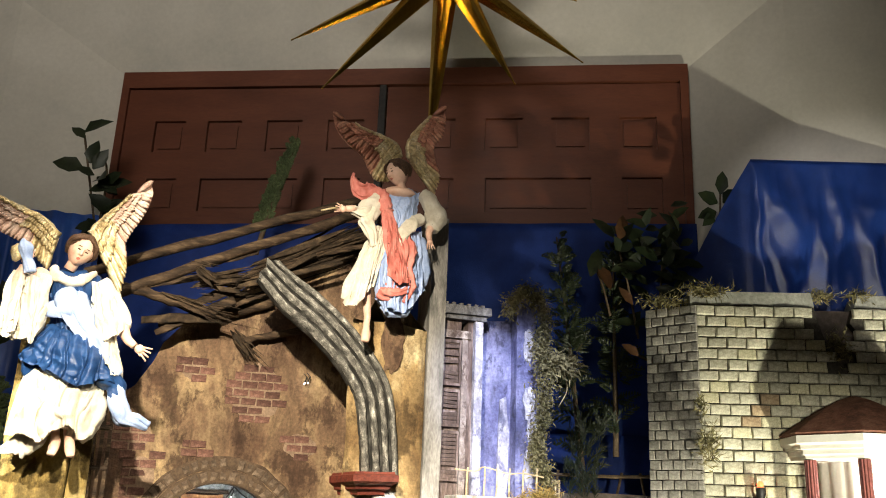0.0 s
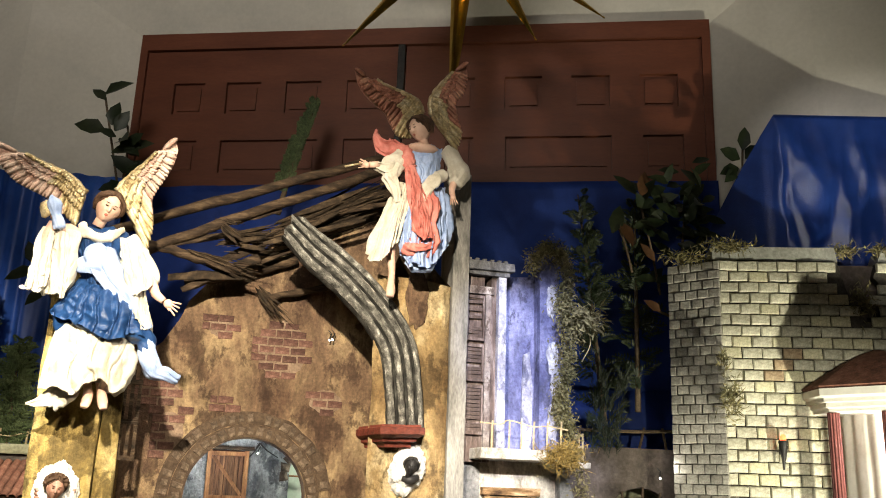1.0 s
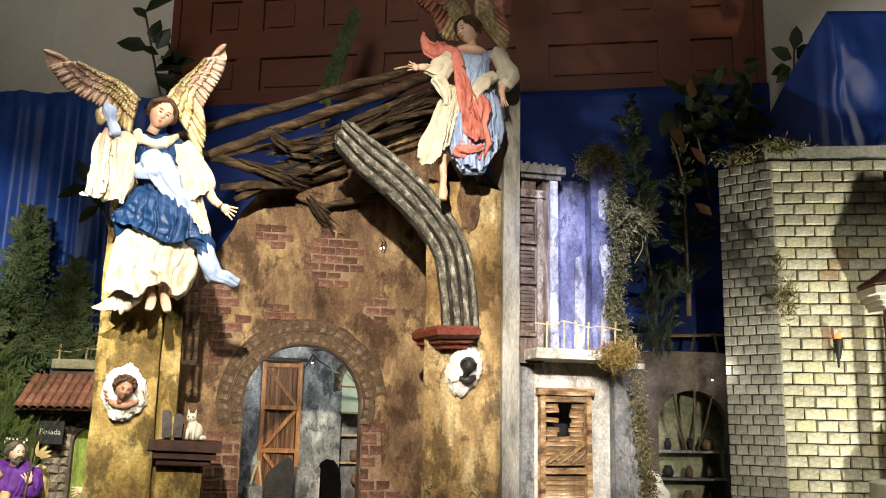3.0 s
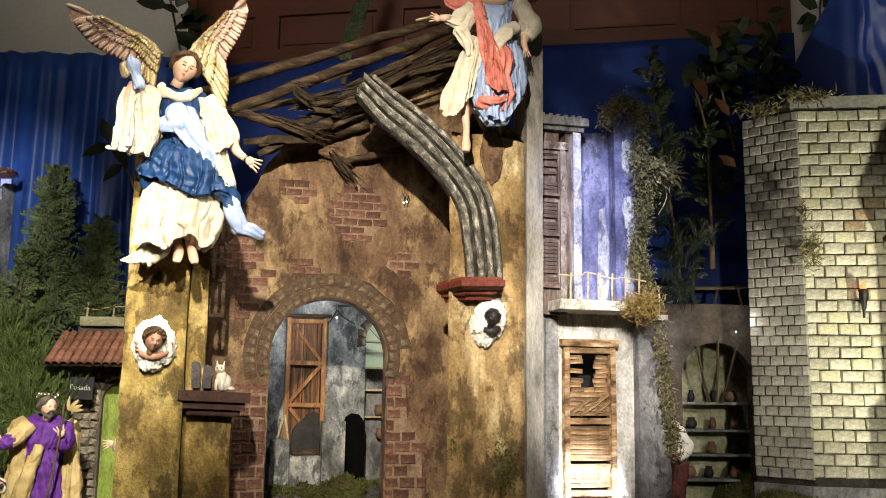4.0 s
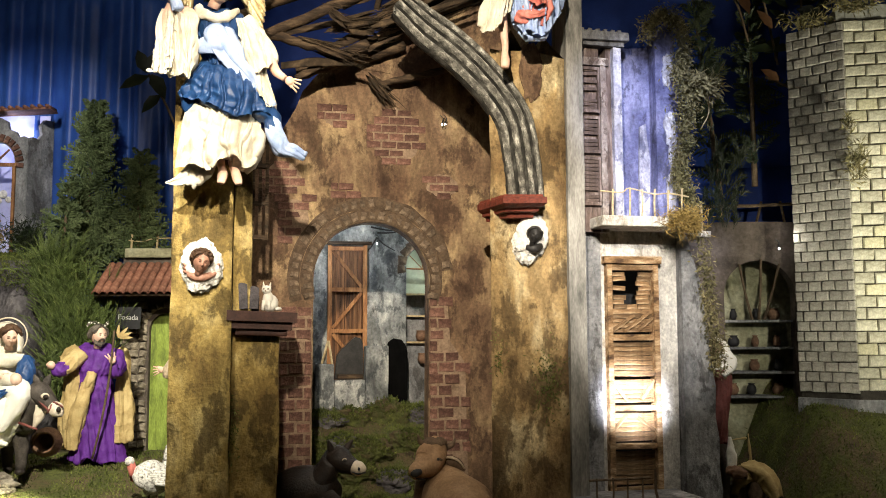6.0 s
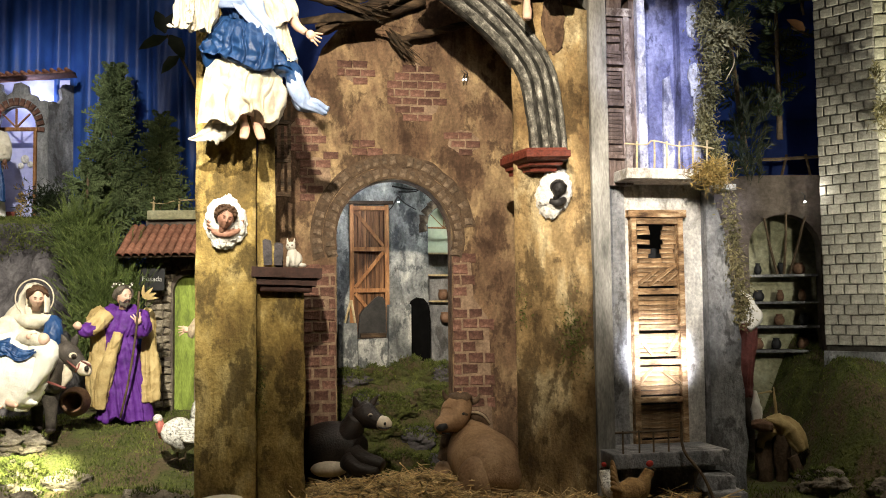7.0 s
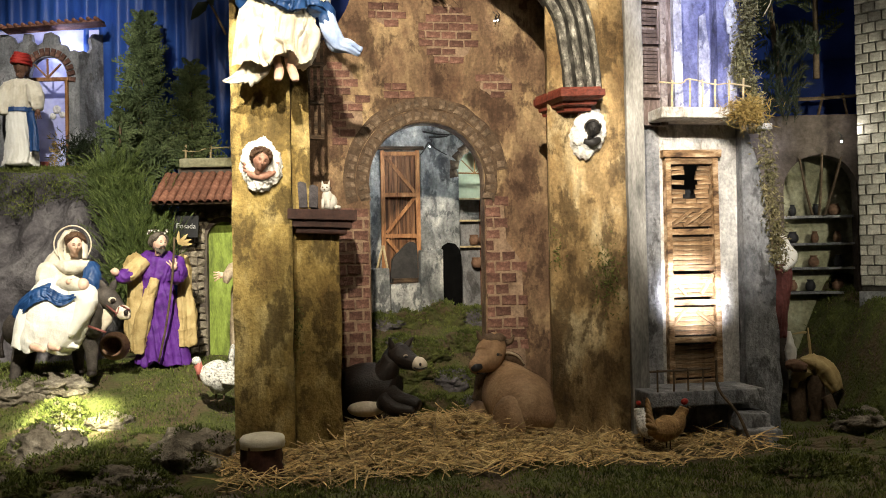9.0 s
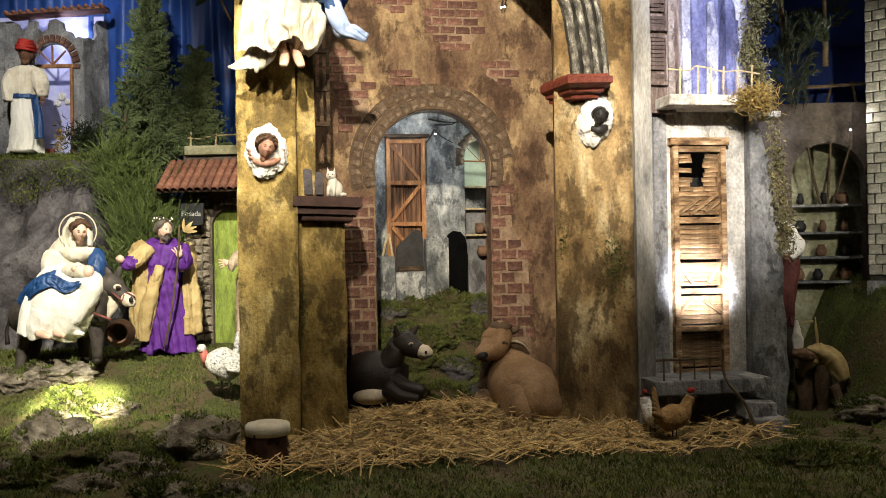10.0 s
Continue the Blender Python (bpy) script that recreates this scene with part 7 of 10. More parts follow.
    loft(bm, [(0.834, -0.100, 1.281, 0.012, 0.010), (0.857, -0.115, 1.264, 0.016, 0.012), (0.887, -0.115, 1.268, 0.014, 0.012), (0.910, -0.100, 1.288, 0.008, 0.007)], P, 20, 5, ref=(0, 0, 1), folds=5, amp=0.4, seed=36, wrinkle=0.004)
    loft(bm, [(0.815, -0.100, 1.324, 0.010, 0.010), (0.829, -0.115, 1.295, 0.014, 0.012), (0.853, -0.115, 1.286, 0.012, 0.010)], P, 18, 5, ref=(0, 0, 1), folds=4, amp=0.3, seed=37)
    # coral shawl: over the shoulder and down the front in loops
    loft(bm, [(0.740, -0.060, 1.643, 0.004, 0.003), (0.744, -0.065, 1.618, 0.012, 0.007), (0.762, -0.070, 1.593, 0.022, 0.010), (0.790, -0.080, 1.583, 0.026, 0.014), (0.813, -0.100, 1.559, 0.024, 0.014), (0.824, -0.115, 1.524, 0.018, 0.012)], B, 26, 6, ref=(0, 0, 1), folds=5, amp=0.28, wrinkle=0.004, seed=38, grow=False)
    loft(bm, [(0.824, -0.115, 1.530, 0.014, 0.006), (0.833, -0.120, 1.487, 0.018, 0.007), (0.837, -0.130, 1.438, 0.021, 0.008), (0.854, -0.135, 1.393, 0.023, 0.009), (0.860, -0.135, 1.348, 0.019, 0.008), (0.848, -0.130, 1.318, 0.021, 0.008)], B, 30, 6, seed=39, grow=False)
    sheet(bm, [(0.815, -0.120, 1.529), (0.825, -0.130, 1.518), (0.840, -0.125, 1.510)], [(0.834, -0.130, 1.345), (0.846, -0.160, 1.330), (0.866, -0.160, 1.326), (0.888, -0.140, 1.330)], B, 4, 0.018, 39, 0.012, twist=3.0)
    loft(bm, [(0.874, -0.125, 1.460, 0.014, 0.012), (0.883, -0.140, 1.417, 0.018, 0.012), (0.880, -0.140, 1.372, 0.014, 0.010), (0.892, -0.135, 1.329, 0.014, 0.010), (0.882, -0.130, 1.282, 0.008, 0.006)], B, 22, 6, folds=4, amp=0.34, wrinkle=0.004, seed=40, grow=False)
    loft(bm, [(0.812, -0.130, 1.307, 0.012, 0.010), (0.833, -0.140, 1.298, 0.015, 0.012), (0.863, -0.140, 1.307, 0.013, 0.010), (0.896, -0.130, 1.331, 0.010, 0.008)], B, 20, 5, ref=(0, 0, 1), folds=4, amp=0.35, wrinkle=0.004, seed=41, grow=False)
    # outstretched arm with rolled sleeve
    loft(bm, [(0.818, -0.080, 1.574, 0.022, 0.020), (0.790, -0.100, 1.543, 0.024, 0.022), (0.761, -0.115, 1.518, 0.020, 0.020), (0.732, -0.120, 1.519, 0.013, 0.013)], C, 30, 5, ref=(0, 0, 1), folds=5, amp=0.2, wrinkle=0.005, seed=42)
    loft(bm, [(0.792, -0.110, 1.531, 0.020, 0.018), (0.776, -0.115, 1.493, 0.018, 0.016), (0.789, -0.115, 1.460, 0.016, 0.014), (0.800, -0.110, 1.430, 0.010, 0.010)], C, 26, 5, folds=4, amp=0.3, wrinkle=0.004, seed=43)
    loft(bm, [(0.740, -0.120, 1.520, 0.010, 0.010), (0.716, -0.125, 1.515, 0.008, 0.008)], S, 10, 2, ref=(0, 0, 1))
    hand(bm, (0.708, -0.125, 1.513), (-0.9, 0, 0.15), 0.009, S)
    stick(bm, (0.693, -0.130, 1.514), (0.651, -0.130, 1.499), 0.0025, FI, 6)
    # other arm on the hip
    loft(bm, [(0.928, -0.080, 1.602, 0.018, 0.018), (0.955, -0.085, 1.575, 0.024, 0.022), (0.973, -0.090, 1.537, 0.024, 0.022), (0.954, -0.100, 1.502, 0.018, 0.018)], C, 30, 5, folds=6, amp=0.15, wrinkle=0.005, seed=44)
    loft(bm, [(0.960, -0.090, 1.519, 0.012, 0.012), (0.944, -0.110, 1.485, 0.009, 0.009), (0.946, -0.115, 1.464, 0.007, 0.007)], S, 10, 3)
    hand(bm, (0.947, -0.115, 1.460), (0.2, 0, -1), 0.008, S)
    loft(bm, [(0.920, -0.105, 1.524, 0.016, 0.012), (0.886, -0.125, 1.491, 0.018, 0.014), (0.870, -0.130, 1.459, 0.014, 0.012), (0.864, -0.130, 1.431, 0.008, 0.008)], C, 22, 5, folds=4, amp=0.3, wrinkle=0.004, seed=45)
    # bare leg
    loft(bm, [(0.791, -0.075, 1.359, 0.014, 0.014), (0.794, -0.075, 1.306, 0.013, 0.014), (0.802, -0.070, 1.255, 0.009, 0.010), (0.800, -0.075, 1.224, 0.009, 0.010), (0.798, -0.085, 1.202, 0.012, 0.012), (0.794, -0.095, 1.183, 0.010, 0.007)], S, 14, 4)
    crumple(bm, {2, 3, 4}, 0.0048, 12, 0.36, 2)
    solo("angel_figure", bm, [SKIN, HAIR, CREAM, CORAL, PALEBLUE, FEATHERR, FEATHERG, ROUGE], RUIN, "angel statue in cream and pale blue with coral shawl", "statue", "angel figures")


angel_blue()
angel_coral()


def mary():
    bm = bmesh.new()
    S, H, C, W, B, G = range(6)
    head(bm, (-1.060, 2.622, 0.519), 0.031, (20, 4, 28), S, H)
    # hood, veil over the shoulders and the wrapped arms
    loft(bm, [(-1.081, 2.664, 0.557, 0.010, 0.010), (-1.085, 2.668, 0.546, 0.029, 0.024), (-1.090, 2.672, 0.522, 0.039, 0.026), (-1.097, 2.676, 0.495, 0.042, 0.026), (-1.103, 2.672, 0.470, 0.059, 0.034), (-1.109, 2.660, 0.435, 0.072, 0.044), (-1.111, 2.648, 0.402, 0.074, 0.054), (-1.108, 2.636, 0.370, 0.067, 0.056)], C, 40, 6, wrinkle=0.002, wfreq=25, seed=51)
    loft(bm, [(-1.099, 2.626, 0.463, 0.013, 0.006), (-1.110, 2.634, 0.495, 0.017, 0.006), (-1.104, 2.640, 0.528, 0.020, 0.006), (-1.073, 2.638, 0.549, 0.022, 0.006), (-1.046, 2.634, 0.534, 0.018, 0.006), (-1.034, 2.628, 0.504, 0.015, 0.006), (-1.032, 2.620, 0.472, 0.012, 0.006)], C, 14, 6, ref=(0, 1, 0))
    loft(bm, [(-1.116, 2.634, 0.459, 0.015, 0.016), (-1.083, 2.612, 0.450, 0.020, 0.020), (-1.048, 2.606, 0.449, 0.020, 0.020), (-1.014, 2.612, 0.460, 0.010, 0.010)], C, 20, 6, ref=(0, 0, 1), wrinkle=0.002, wfreq=30)
    loft(bm, [(-1.149, 2.648, 0.446, 0.023, 0.030), (-1.138, 2.606, 0.406, 0.025, 0.028), (-1.092, 2.576, 0.383, 0.020, 0.022), (-1.046, 2.566, 0.393, 0.013, 0.014)], C, 24, 6, ref=(0, 0.5, 0.8), wrinkle=0.003, wfreq=30)
    # white skirt from the knees over the flank, with a soft hem
    loft(bm, [(-1.066, 2.600, 0.385, 0.072, 0.046), (-1.080, 2.592, 0.360, 0.095, 0.060), (-1.095, 2.588, 0.319, 0.103, 0.066), (-1.116, 2.590, 0.279, 0.095, 0.066), (-1.138, 2.594, 0.246, 0.085, 0.062), (-1.147, 2.598, 0.223, 0.079, 0.058)], W, 30, 8, folds=7, amp=0.035, wrinkle=0.0015, crumple=0.002, seed=53)
    loft(bm, [(-1.028, 2.570, 0.376, 0.039, 0.034), (-1.000, 2.552, 0.362, 0.031, 0.030), (-1.009, 2.552, 0.323, 0.026, 0.028), (-1.034, 2.556, 0.283, 0.019, 0.024), (-1.052, 2.560, 0.254, 0.013, 0.018)], W, 28, 7, folds=5, amp=0.05, wrinkle=0.0015, crumple=0.002, seed=54)
    loft(bm, [(-1.176, 2.580, 0.329, 0.026, 0.040), (-1.191, 2.582, 0.280, 0.028, 0.042), (-1.203, 2.584, 0.219, 0.024, 0.040)], W, 28, 7, folds=4, amp=0.05, crumple=0.002, seed=55)
    # blue mantle: one end over the shoulder, the other wound behind the waist
    loft(bm, [(-1.011, 2.612, 0.462, 0.010, 0.010), (-1.005, 2.606, 0.444, 0.021, 0.022), (-1.005, 2.596, 0.414, 0.028, 0.026), (-1.008, 2.588, 0.383, 0.028, 0.022)], B, 30, 6, folds=5, amp=0.10, wrinkle=0.003, seed=56)
    sheet(bm, [(-1.003, 2.540, 0.381), (-1.052, 2.526, 0.371), (-1.111, 2.530, 0.396), (-1.156, 2.530, 0.368), (-1.208, 2.560, 0.324)], [(-1.005, 2.536, 0.372), (-1.064, 2.522, 0.340), (-1.102, 2.522, 0.358), (-1.148, 2.524, 0.341), (-1.208, 2.556, 0.296)], B, 5, 0.006, 57)
    loft(bm, [(-1.098, 2.560, 0.387, 0.019, 0.030), (-1.135, 2.570, 0.378, 0.019, 0.034), (-1.177, 2.576, 0.352, 0.018, 0.034), (-1.215, 2.585, 0.313, 0.013, 0.024)], B, 22, 6, ref=(0, 0, 1), folds=5, amp=0.12, seed=58)
    # swaddled bundle, hand, feet and saddle cloth
    loft(bm, [(-1.085, 2.560, 0.400, 0.013, 0.012), (-1.051, 2.548, 0.403, 0.021, 0.020), (-1.019, 2.540, 0.396, 0.019, 0.018), (-1.003, 2.540, 0.393, 0.011, 0.012)], C, 18, 6, ref=(0, 0, 1), wrinkle=0.002, wfreq=40)
    ell(bm, (-1.006, 2.536, 0.399), (0.017, 0.016, 0.018), S, 14)
    hand(bm, (-1.043, 2.528, 0.408), (1, 0, -0.1), 0.009, S)
    loft(bm, [(-1.149, 2.530, 0.226, 0.011, 0.010), (-1.123, 2.515, 0.221, 0.010, 0.009), (-1.103, 2.505, 0.216, 0.005, 0.005)], S, 10, 4, ref=(0, 0, 1))
    loft(bm, [(-1.098, 2.530, 0.227, 0.011, 0.010), (-1.079, 2.515, 0.223, 0.010, 0.008), (-1.062, 2.505, 0.220, 0.005, 0.005)], S, 10, 4, ref=(0, 0, 1))
    loft(bm, [(-1.103, 2.580, 0.227, 0.013, 0.012), (-1.070, 2.570, 0.227, 0.013, 0.010), (-1.032, 2.560, 0.219, 0.005, 0.005)], W, 12, 4, ref=(0, 0, 1))
    # halo ring, its bright gleam painted as a pale cream colour
    c = V(-1.076, 2.640, 0.516)
    n0 = len(bm.faces)
    R, r = 0.055, 0.0021
    ring = [[bm.verts.new(c + V((R + r * math.cos(b)) * math.cos(a), r * math.sin(b), (R + r * math.cos(b)) * math.sin(a))) for b in np.linspace(0, 2 * math.pi, 7)[:-1]] for a in np.linspace(0, 2 * math.pi, 49)[:-1]]
    for i in range(48):
        for j in range(6):
            bm.faces.new((ring[i][j], ring[i][(j + 1) % 6], ring[(i + 1) % 48][(j + 1) % 6], ring[(i + 1) % 48][j]))
    paint(bm, n0, G)
    crumple(bm, {2, 4}, 0.0018, 24, 0.22, 3)
    crumple(bm, {3}, 0.0016, 22, 0.10, 5)
    solo("seated_woman_figure", bm, [SKIN, HAIR, CREAM, WHITECL, ROYAL, FURGLEAM], Matrix(), "statue of a seated woman in white and blue with halo", "statue")


def mule():
    bm = bmesh.new()
    G, W, D, R = range(4)
    loft(bm, [(-1.279, 2.680, 0.241, 0.030, 0.030), (-1.240, 2.670, 0.266, 0.060, 0.055), (-1.151, 2.660, 0.262, 0.066, 0.060), (-1.059, 2.640, 0.265, 0.060, 0.055), (-1.002, 2.620, 0.286, 0.042, 0.036)], G, 20, 5, ref=(0, 0, 1))
    loft(bm, [(-1.015, 2.620, 0.266, 0.045, 0.036), (-0.980, 2.600, 0.316, 0.038, 0.028), (-0.953, 2.580, 0.353, 0.032, 0.024)], G, 18, 4, ref=(0, 1, 0))
    loft(bm, [(-0.967, 2.580, 0.376, 0.021, 0.022), (-0.950, 2.568, 0.362, 0.028, 0.026), (-0.924, 2.550, 0.341, 0.024, 0.023), (-0.900, 2.532, 0.324, 0.019, 0.018), (-0.884, 2.522, 0.313, 0.016, 0.015)], G, 20, 6, ref=(0.7, 0, 0.7), wrinkle=0.002)
    loft(bm, [(-0.895, 2.522, 0.324, 0.018, 0.017), (-0.883, 2.514, 0.317, 0.021, 0.018), (-0.871, 2.510, 0.310, 0.014, 0.013), (-0.864, 2.510, 0.309, 0.006, 0.006)], W, 18, 5, ref=(0.7, 0, 0.7))
    ell(bm, (-0.871, 2.494, 0.319), (0.0065, 0.004, 0.008), D, 10)
    ell(bm, (-0.922, 2.530, 0.353), (0.0115, 0.008, 0.0090), W, 14)
    ell(bm, (-0.916, 2.520, 0.352), (0.0075, 0.006, 0.0065), D, 12)
    for a, b, c in (((-0.957, 2.570, 0.378), (-0.960, 2.565, 0.394), (-0.965, 2.560, 0.411)), ((-0.941, 2.575, 0.374), (-0.934, 2.575, 0.394), (-0.927, 2.575, 0.411))):
        loft(bm, [(*a, 0.009, 0.007), (*b, 0.011, 0.006), (*c, 0.002, 0.002)], G, 12, 4)
    for i in range(7):
        ell(bm, V(-0.952, 2.575, 0.379).lerp(V(-0.986, 2.585, 0.339), i / 6), (0.008, 0.010, 0.012), D, 8, None, 0.004, 90)
    for a, b, c in (((-1.022, 2.620, 0.250), (-1.016, 2.620, 0.200), (-1.016, 2.620, 0.137)), ((-1.075, 2.700, 0.244), (-1.088, 2.700, 0.193), (-1.086, 2.700, 0.132)), ((-1.218, 2.640, 0.235), (-1.236, 2.630, 0.183), (-1.246, 2.620, 0.105)), ((-1.247, 2.720, 0.228), (-1.244, 2.720, 0.177), (-1.255, 2.720, 0.115))):
        loft(bm, [(*a, 0.030, 0.030), (*b, 0.019, 0.019), (*c, 0.013, 0.013)], G, 12, 4)
        ell(bm, (c[0], c[1] - 0.004, c[2]), (0.015, 0.017, 0.010), D, 10)
    # halter straps and the pale chest
    loft(bm, [(-0.894, 2.505, 0.333, 0.003, 0.003), (-0.896, 2.502, 0.319, 0.003, 0.003), (-0.909, 2.515, 0.309, 0.003, 0.003)], R, 6, 3)
    loft(bm, [(-0.951, 2.545, 0.348, 0.003, 0.003), (-0.926, 2.525, 0.331, 0.003, 0.003), (-0.898, 2.503, 0.316, 0.003, 0.003)], R, 6, 3)
    loft(bm, [(-0.891, 2.510, 0.338, 0.002, 0.003), (-0.872, 2.498, 0.333, 0.002, 0.003), (-0.864, 2.505, 0.325, 0.002, 0.003)], R, 6, 3)
    loft(bm, [(-0.943, 2.560, 0.326, 0.015, 0.010), (-0.946, 2.556, 0.298, 0.015, 0.012), (-0.955, 2.556, 0.275, 0.008, 0.008), (-0.961, 2.558, 0.259, 0.003, 0.003)], W, 14, 5, wrinkle=0.002, wfreq=50)
    stick(bm, (-1.002, 2.560, 0.279), (-0.948, 2.550, 0.261), 0.0035, 3)
    loft(bm, [(-1.305, 2.700, 0.265, 0.006, 0.006), (-1.319, 2.700, 0.223, 0.005, 0.005), (-1.317, 2.700, 0.180, 0.008, 0.008)], D, 8, 4)
    solo("mule_figure", bm, [MULE, FURGLEAM, DONKEY, MAROON], Matrix(), "statue of a grey mule with pale muzzle and halter", "statue")


def joseph():
    bm = bmesh.new()
    S, H, P, T, W, G = range(6)
    head(bm, (-0.873, 2.810, 0.521), 0.031, (4, 2, 46), S, H, H)
    loft(bm, [(-0.882, 2.830, 0.490, 0.026, 0.022), (-0.884, 2.835, 0.474, 0.066, 0.034), (-0.888, 2.835, 0.418, 0.062, 0.042), (-0.890, 2.835, 0.391, 0.050, 0.040), (-0.886, 2.835, 0.338, 0.060, 0.046), (-0.878, 2.835, 0.248, 0.070, 0.052), (-0.874, 2.835, 0.176, 0.078, 0.056), (-0.873, 2.835, 0.141, 0.082, 0.058)], P, 60, 5, folds=10, amp=0.13, wrinkle=0.003, seed=61)
    # cloak: two hanging halves, and the shoulder pieces
    loft(bm, [(-0.929, 2.820, 0.478, 0.024, 0.024), (-0.951, 2.820, 0.446, 0.034, 0.026), (-0.945, 2.820, 0.375, 0.030, 0.026), (-0.953, 2.820, 0.277, 0.036, 0.030), (-0.955, 2.820, 0.176, 0.030, 0.024)], T, 36, 5, folds=6, amp=0.2, wrinkle=0.003, seed=62)
    loft(bm, [(-0.894, 2.780, 0.375, 0.014, 0.012), (-0.904, 2.770, 0.323, 0.020, 0.014), (-0.926, 2.780, 0.253, 0.024, 0.016), (-0.941, 2.790, 0.178, 0.020, 0.014)], T, 26, 5, folds=5, amp=0.25, seed=63)
    loft(bm, [(-0.881, 2.785, 0.406, 0.012, 0.010), (-0.888, 2.775, 0.375, 0.016, 0.011), (-0.900, 2.780, 0.331, 0.012, 0.010)], T, 18, 4, folds=4, amp=0.25, seed=65)
    loft(bm, [(-0.828, 2.840, 0.476, 0.020, 0.020), (-0.810, 2.850, 0.444, 0.022, 0.022), (-0.807, 2.850, 0.372, 0.022, 0.024), (-0.802, 2.840, 0.282, 0.032, 0.030), (-0.801, 2.830, 0.190, 0.030, 0.026)], T, 36, 5, folds=6, amp=0.2, wrinkle=0.003, seed=64)
    # arms
    loft(bm, [(-0.922, 2.800, 0.463, 0.024, 0.024), (-0.943, 2.770, 0.432, 0.026, 0.026), (-0.959, 2.750, 0.419, 0.022, 0.022)], T, 24, 4, folds=4, amp=0.15, ref=(0, 0, 1), seed=66)
    loft(bm, [(-0.948, 2.760, 0.422, 0.022, 0.020), (-0.966, 2.740, 0.419, 0.022, 0.020), (-0.977, 2.730, 0.425, 0.012, 0.012)], P, 20, 4, folds=4, amp=0.18, ref=(0, 0, 1), seed=67)
    ell(bm, (-0.981, 2.720, 0.432), (0.013, 0.013, 0.012), S, 12, None, 0.003, 120)
    loft(bm, [(-0.819, 2.810, 0.462, 0.022, 0.022), (-0.801, 2.780, 0.423, 0.022, 0.022), (-0.806, 2.760, 0.409, 0.018, 0.018), (-0.808, 2.750, 0.430, 0.012, 0.012)], P, 20, 4, folds=4, amp=0.15, seed=68)
    hand(bm, (-0.808, 2.740, 0.444), (-0.3, 0, 0.8), 0.011, S)
    # staff with a dry palm sprig, and a wreath
    loft(bm, [(-0.802, 2.730, 0.534, 0.003, 0.003), (-0.812, 2.735, 0.410, 0.0035, 0.0035), (-0.833, 2.740, 0.272, 0.0035, 0.0035), (-0.861, 2.750, 0.153, 0.0035, 0.0035)], G, 8, 4)
    for x, y in ((-0.02, 0.03), (0.01, 0.035), (0.03, 0.02), (0.035, 0.0)):
        a = V(-0.793, 2.740, 0.513)
        leaf(bm, a, (x + 0.02, 0, y), (0, -1, 0), 0.042, 0.011, T)
    for i in range(26):
        an = 2 * math.pi * i / 26
        c = V(-0.881, 2.820, 0.555) + V(0.030 * math.cos(an), 0.028 * math.sin(an), 0.006 * math.sin(3 * an))
        ell(bm, c, (0.0028, 0.0028, 0.0028), W if i % 3 == 0 else H, 6)
    crumple(bm, {2, 3}, 0.0036, 26, 0.07, 4)
    solo("standing_man_figure", bm, [SKIN, GREYHAIR, PURPLE, TAN, WHITECL, TWIG], Matrix(), "statue of a bearded man in purple robe and tan cloak", "statue")


def king():
    bm = bmesh.new()
    S, R, C, W, B = range(5)
    head(bm, (-1.470, 3.155, 1.154), 0.030, (0, 0, 10), S, S, S)
    ell(bm, (-1.471, 3.160, 1.186), (0.034, 0.034, 0.024), R, 24, None, 0.004, 60)
    for i in range(7):
        z, t = 1.172 + 0.0055 * i, 0.35 * (i % 2) - 0.17
        loft(bm, [(-1.471 + 0.037 * math.cos(a) * (1 - 0.09 * max(0, i - 2)), 3.160 + 0.037 * math.sin(a) * (1 - 0.09 * max(0, i - 2)), z + t * 0.02 * math.cos(a), 0.005, 0.005) for a in np.linspace(0, 2 * math.pi, 17)], R, 8, 1, ref=(0, 0, 1))
    loft(bm, [(-1.478, 3.170, 1.118, 0.030, 0.024), (-1.478, 3.170, 1.102, 0.066, 0.036), (-1.479, 3.170, 1.054, 0.064, 0.044), (-1.480, 3.170, 1.004, 0.058, 0.044)], C, 40, 4, folds=8, amp=0.08, seed=71)
    loft(bm, [(-1.480, 3.170, 1.006, 0.056, 0.044), (-1.481, 3.170, 0.924, 0.060, 0.048), (-1.483, 3.170, 0.810, 0.068, 0.052)], W, 48, 5, folds=9, amp=0.12, seed=72)
    loft(bm, [(-1.480, 3.170, 1.014, 0.061, 0.048), (-1.480, 3.170, 0.998, 0.062, 0.049)], B, 30, 2)
    loft(bm, [(-1.415, 3.115, 0.993, 0.014, 0.008), (-1.404, 3.115, 0.934, 0.018, 0.010), (-1.397, 3.115, 0.855, 0.020, 0.010)], B, 18, 4, folds=4, amp=0.25, seed=73)
    loft(bm, [(-1.424, 3.155, 1.094, 0.026, 0.026), (-1.404, 3.145, 1.048, 0.030, 0.028), (-1.388, 3.125, 1.008, 0.020, 0.020)], C, 24, 4, folds=4, amp=0.15, seed=74)
    hand(bm, (-1.383, 3.115, 0.993), (0, 0, -1), 0.010, S)
    loft(bm, [(-1.519, 3.155, 1.095, 0.026, 0.026), (-1.531, 3.145, 1.050, 0.030, 0.028), (-1.531, 3.135, 0.989, 0.020, 0.020)], C, 24, 4, folds=4, amp=0.15, seed=75)
    crumple(bm, {2, 3, 4}, 0.0028, 28, 0.10, 5)
    solo("turbaned_man_figure", bm, [DARKSKIN, REDCLOTH, CREAM, WHITECL, ROYAL], Matrix.Translation((-1.466, 0, 0)) @ Matrix.Diagonal((0.86, 1, 1, 1)) @ Matrix.Translation((1.478, 0, 0)), "statue of a dark man in cream robe and red turban", "statue")


mary()
mule()
joseph()
king()


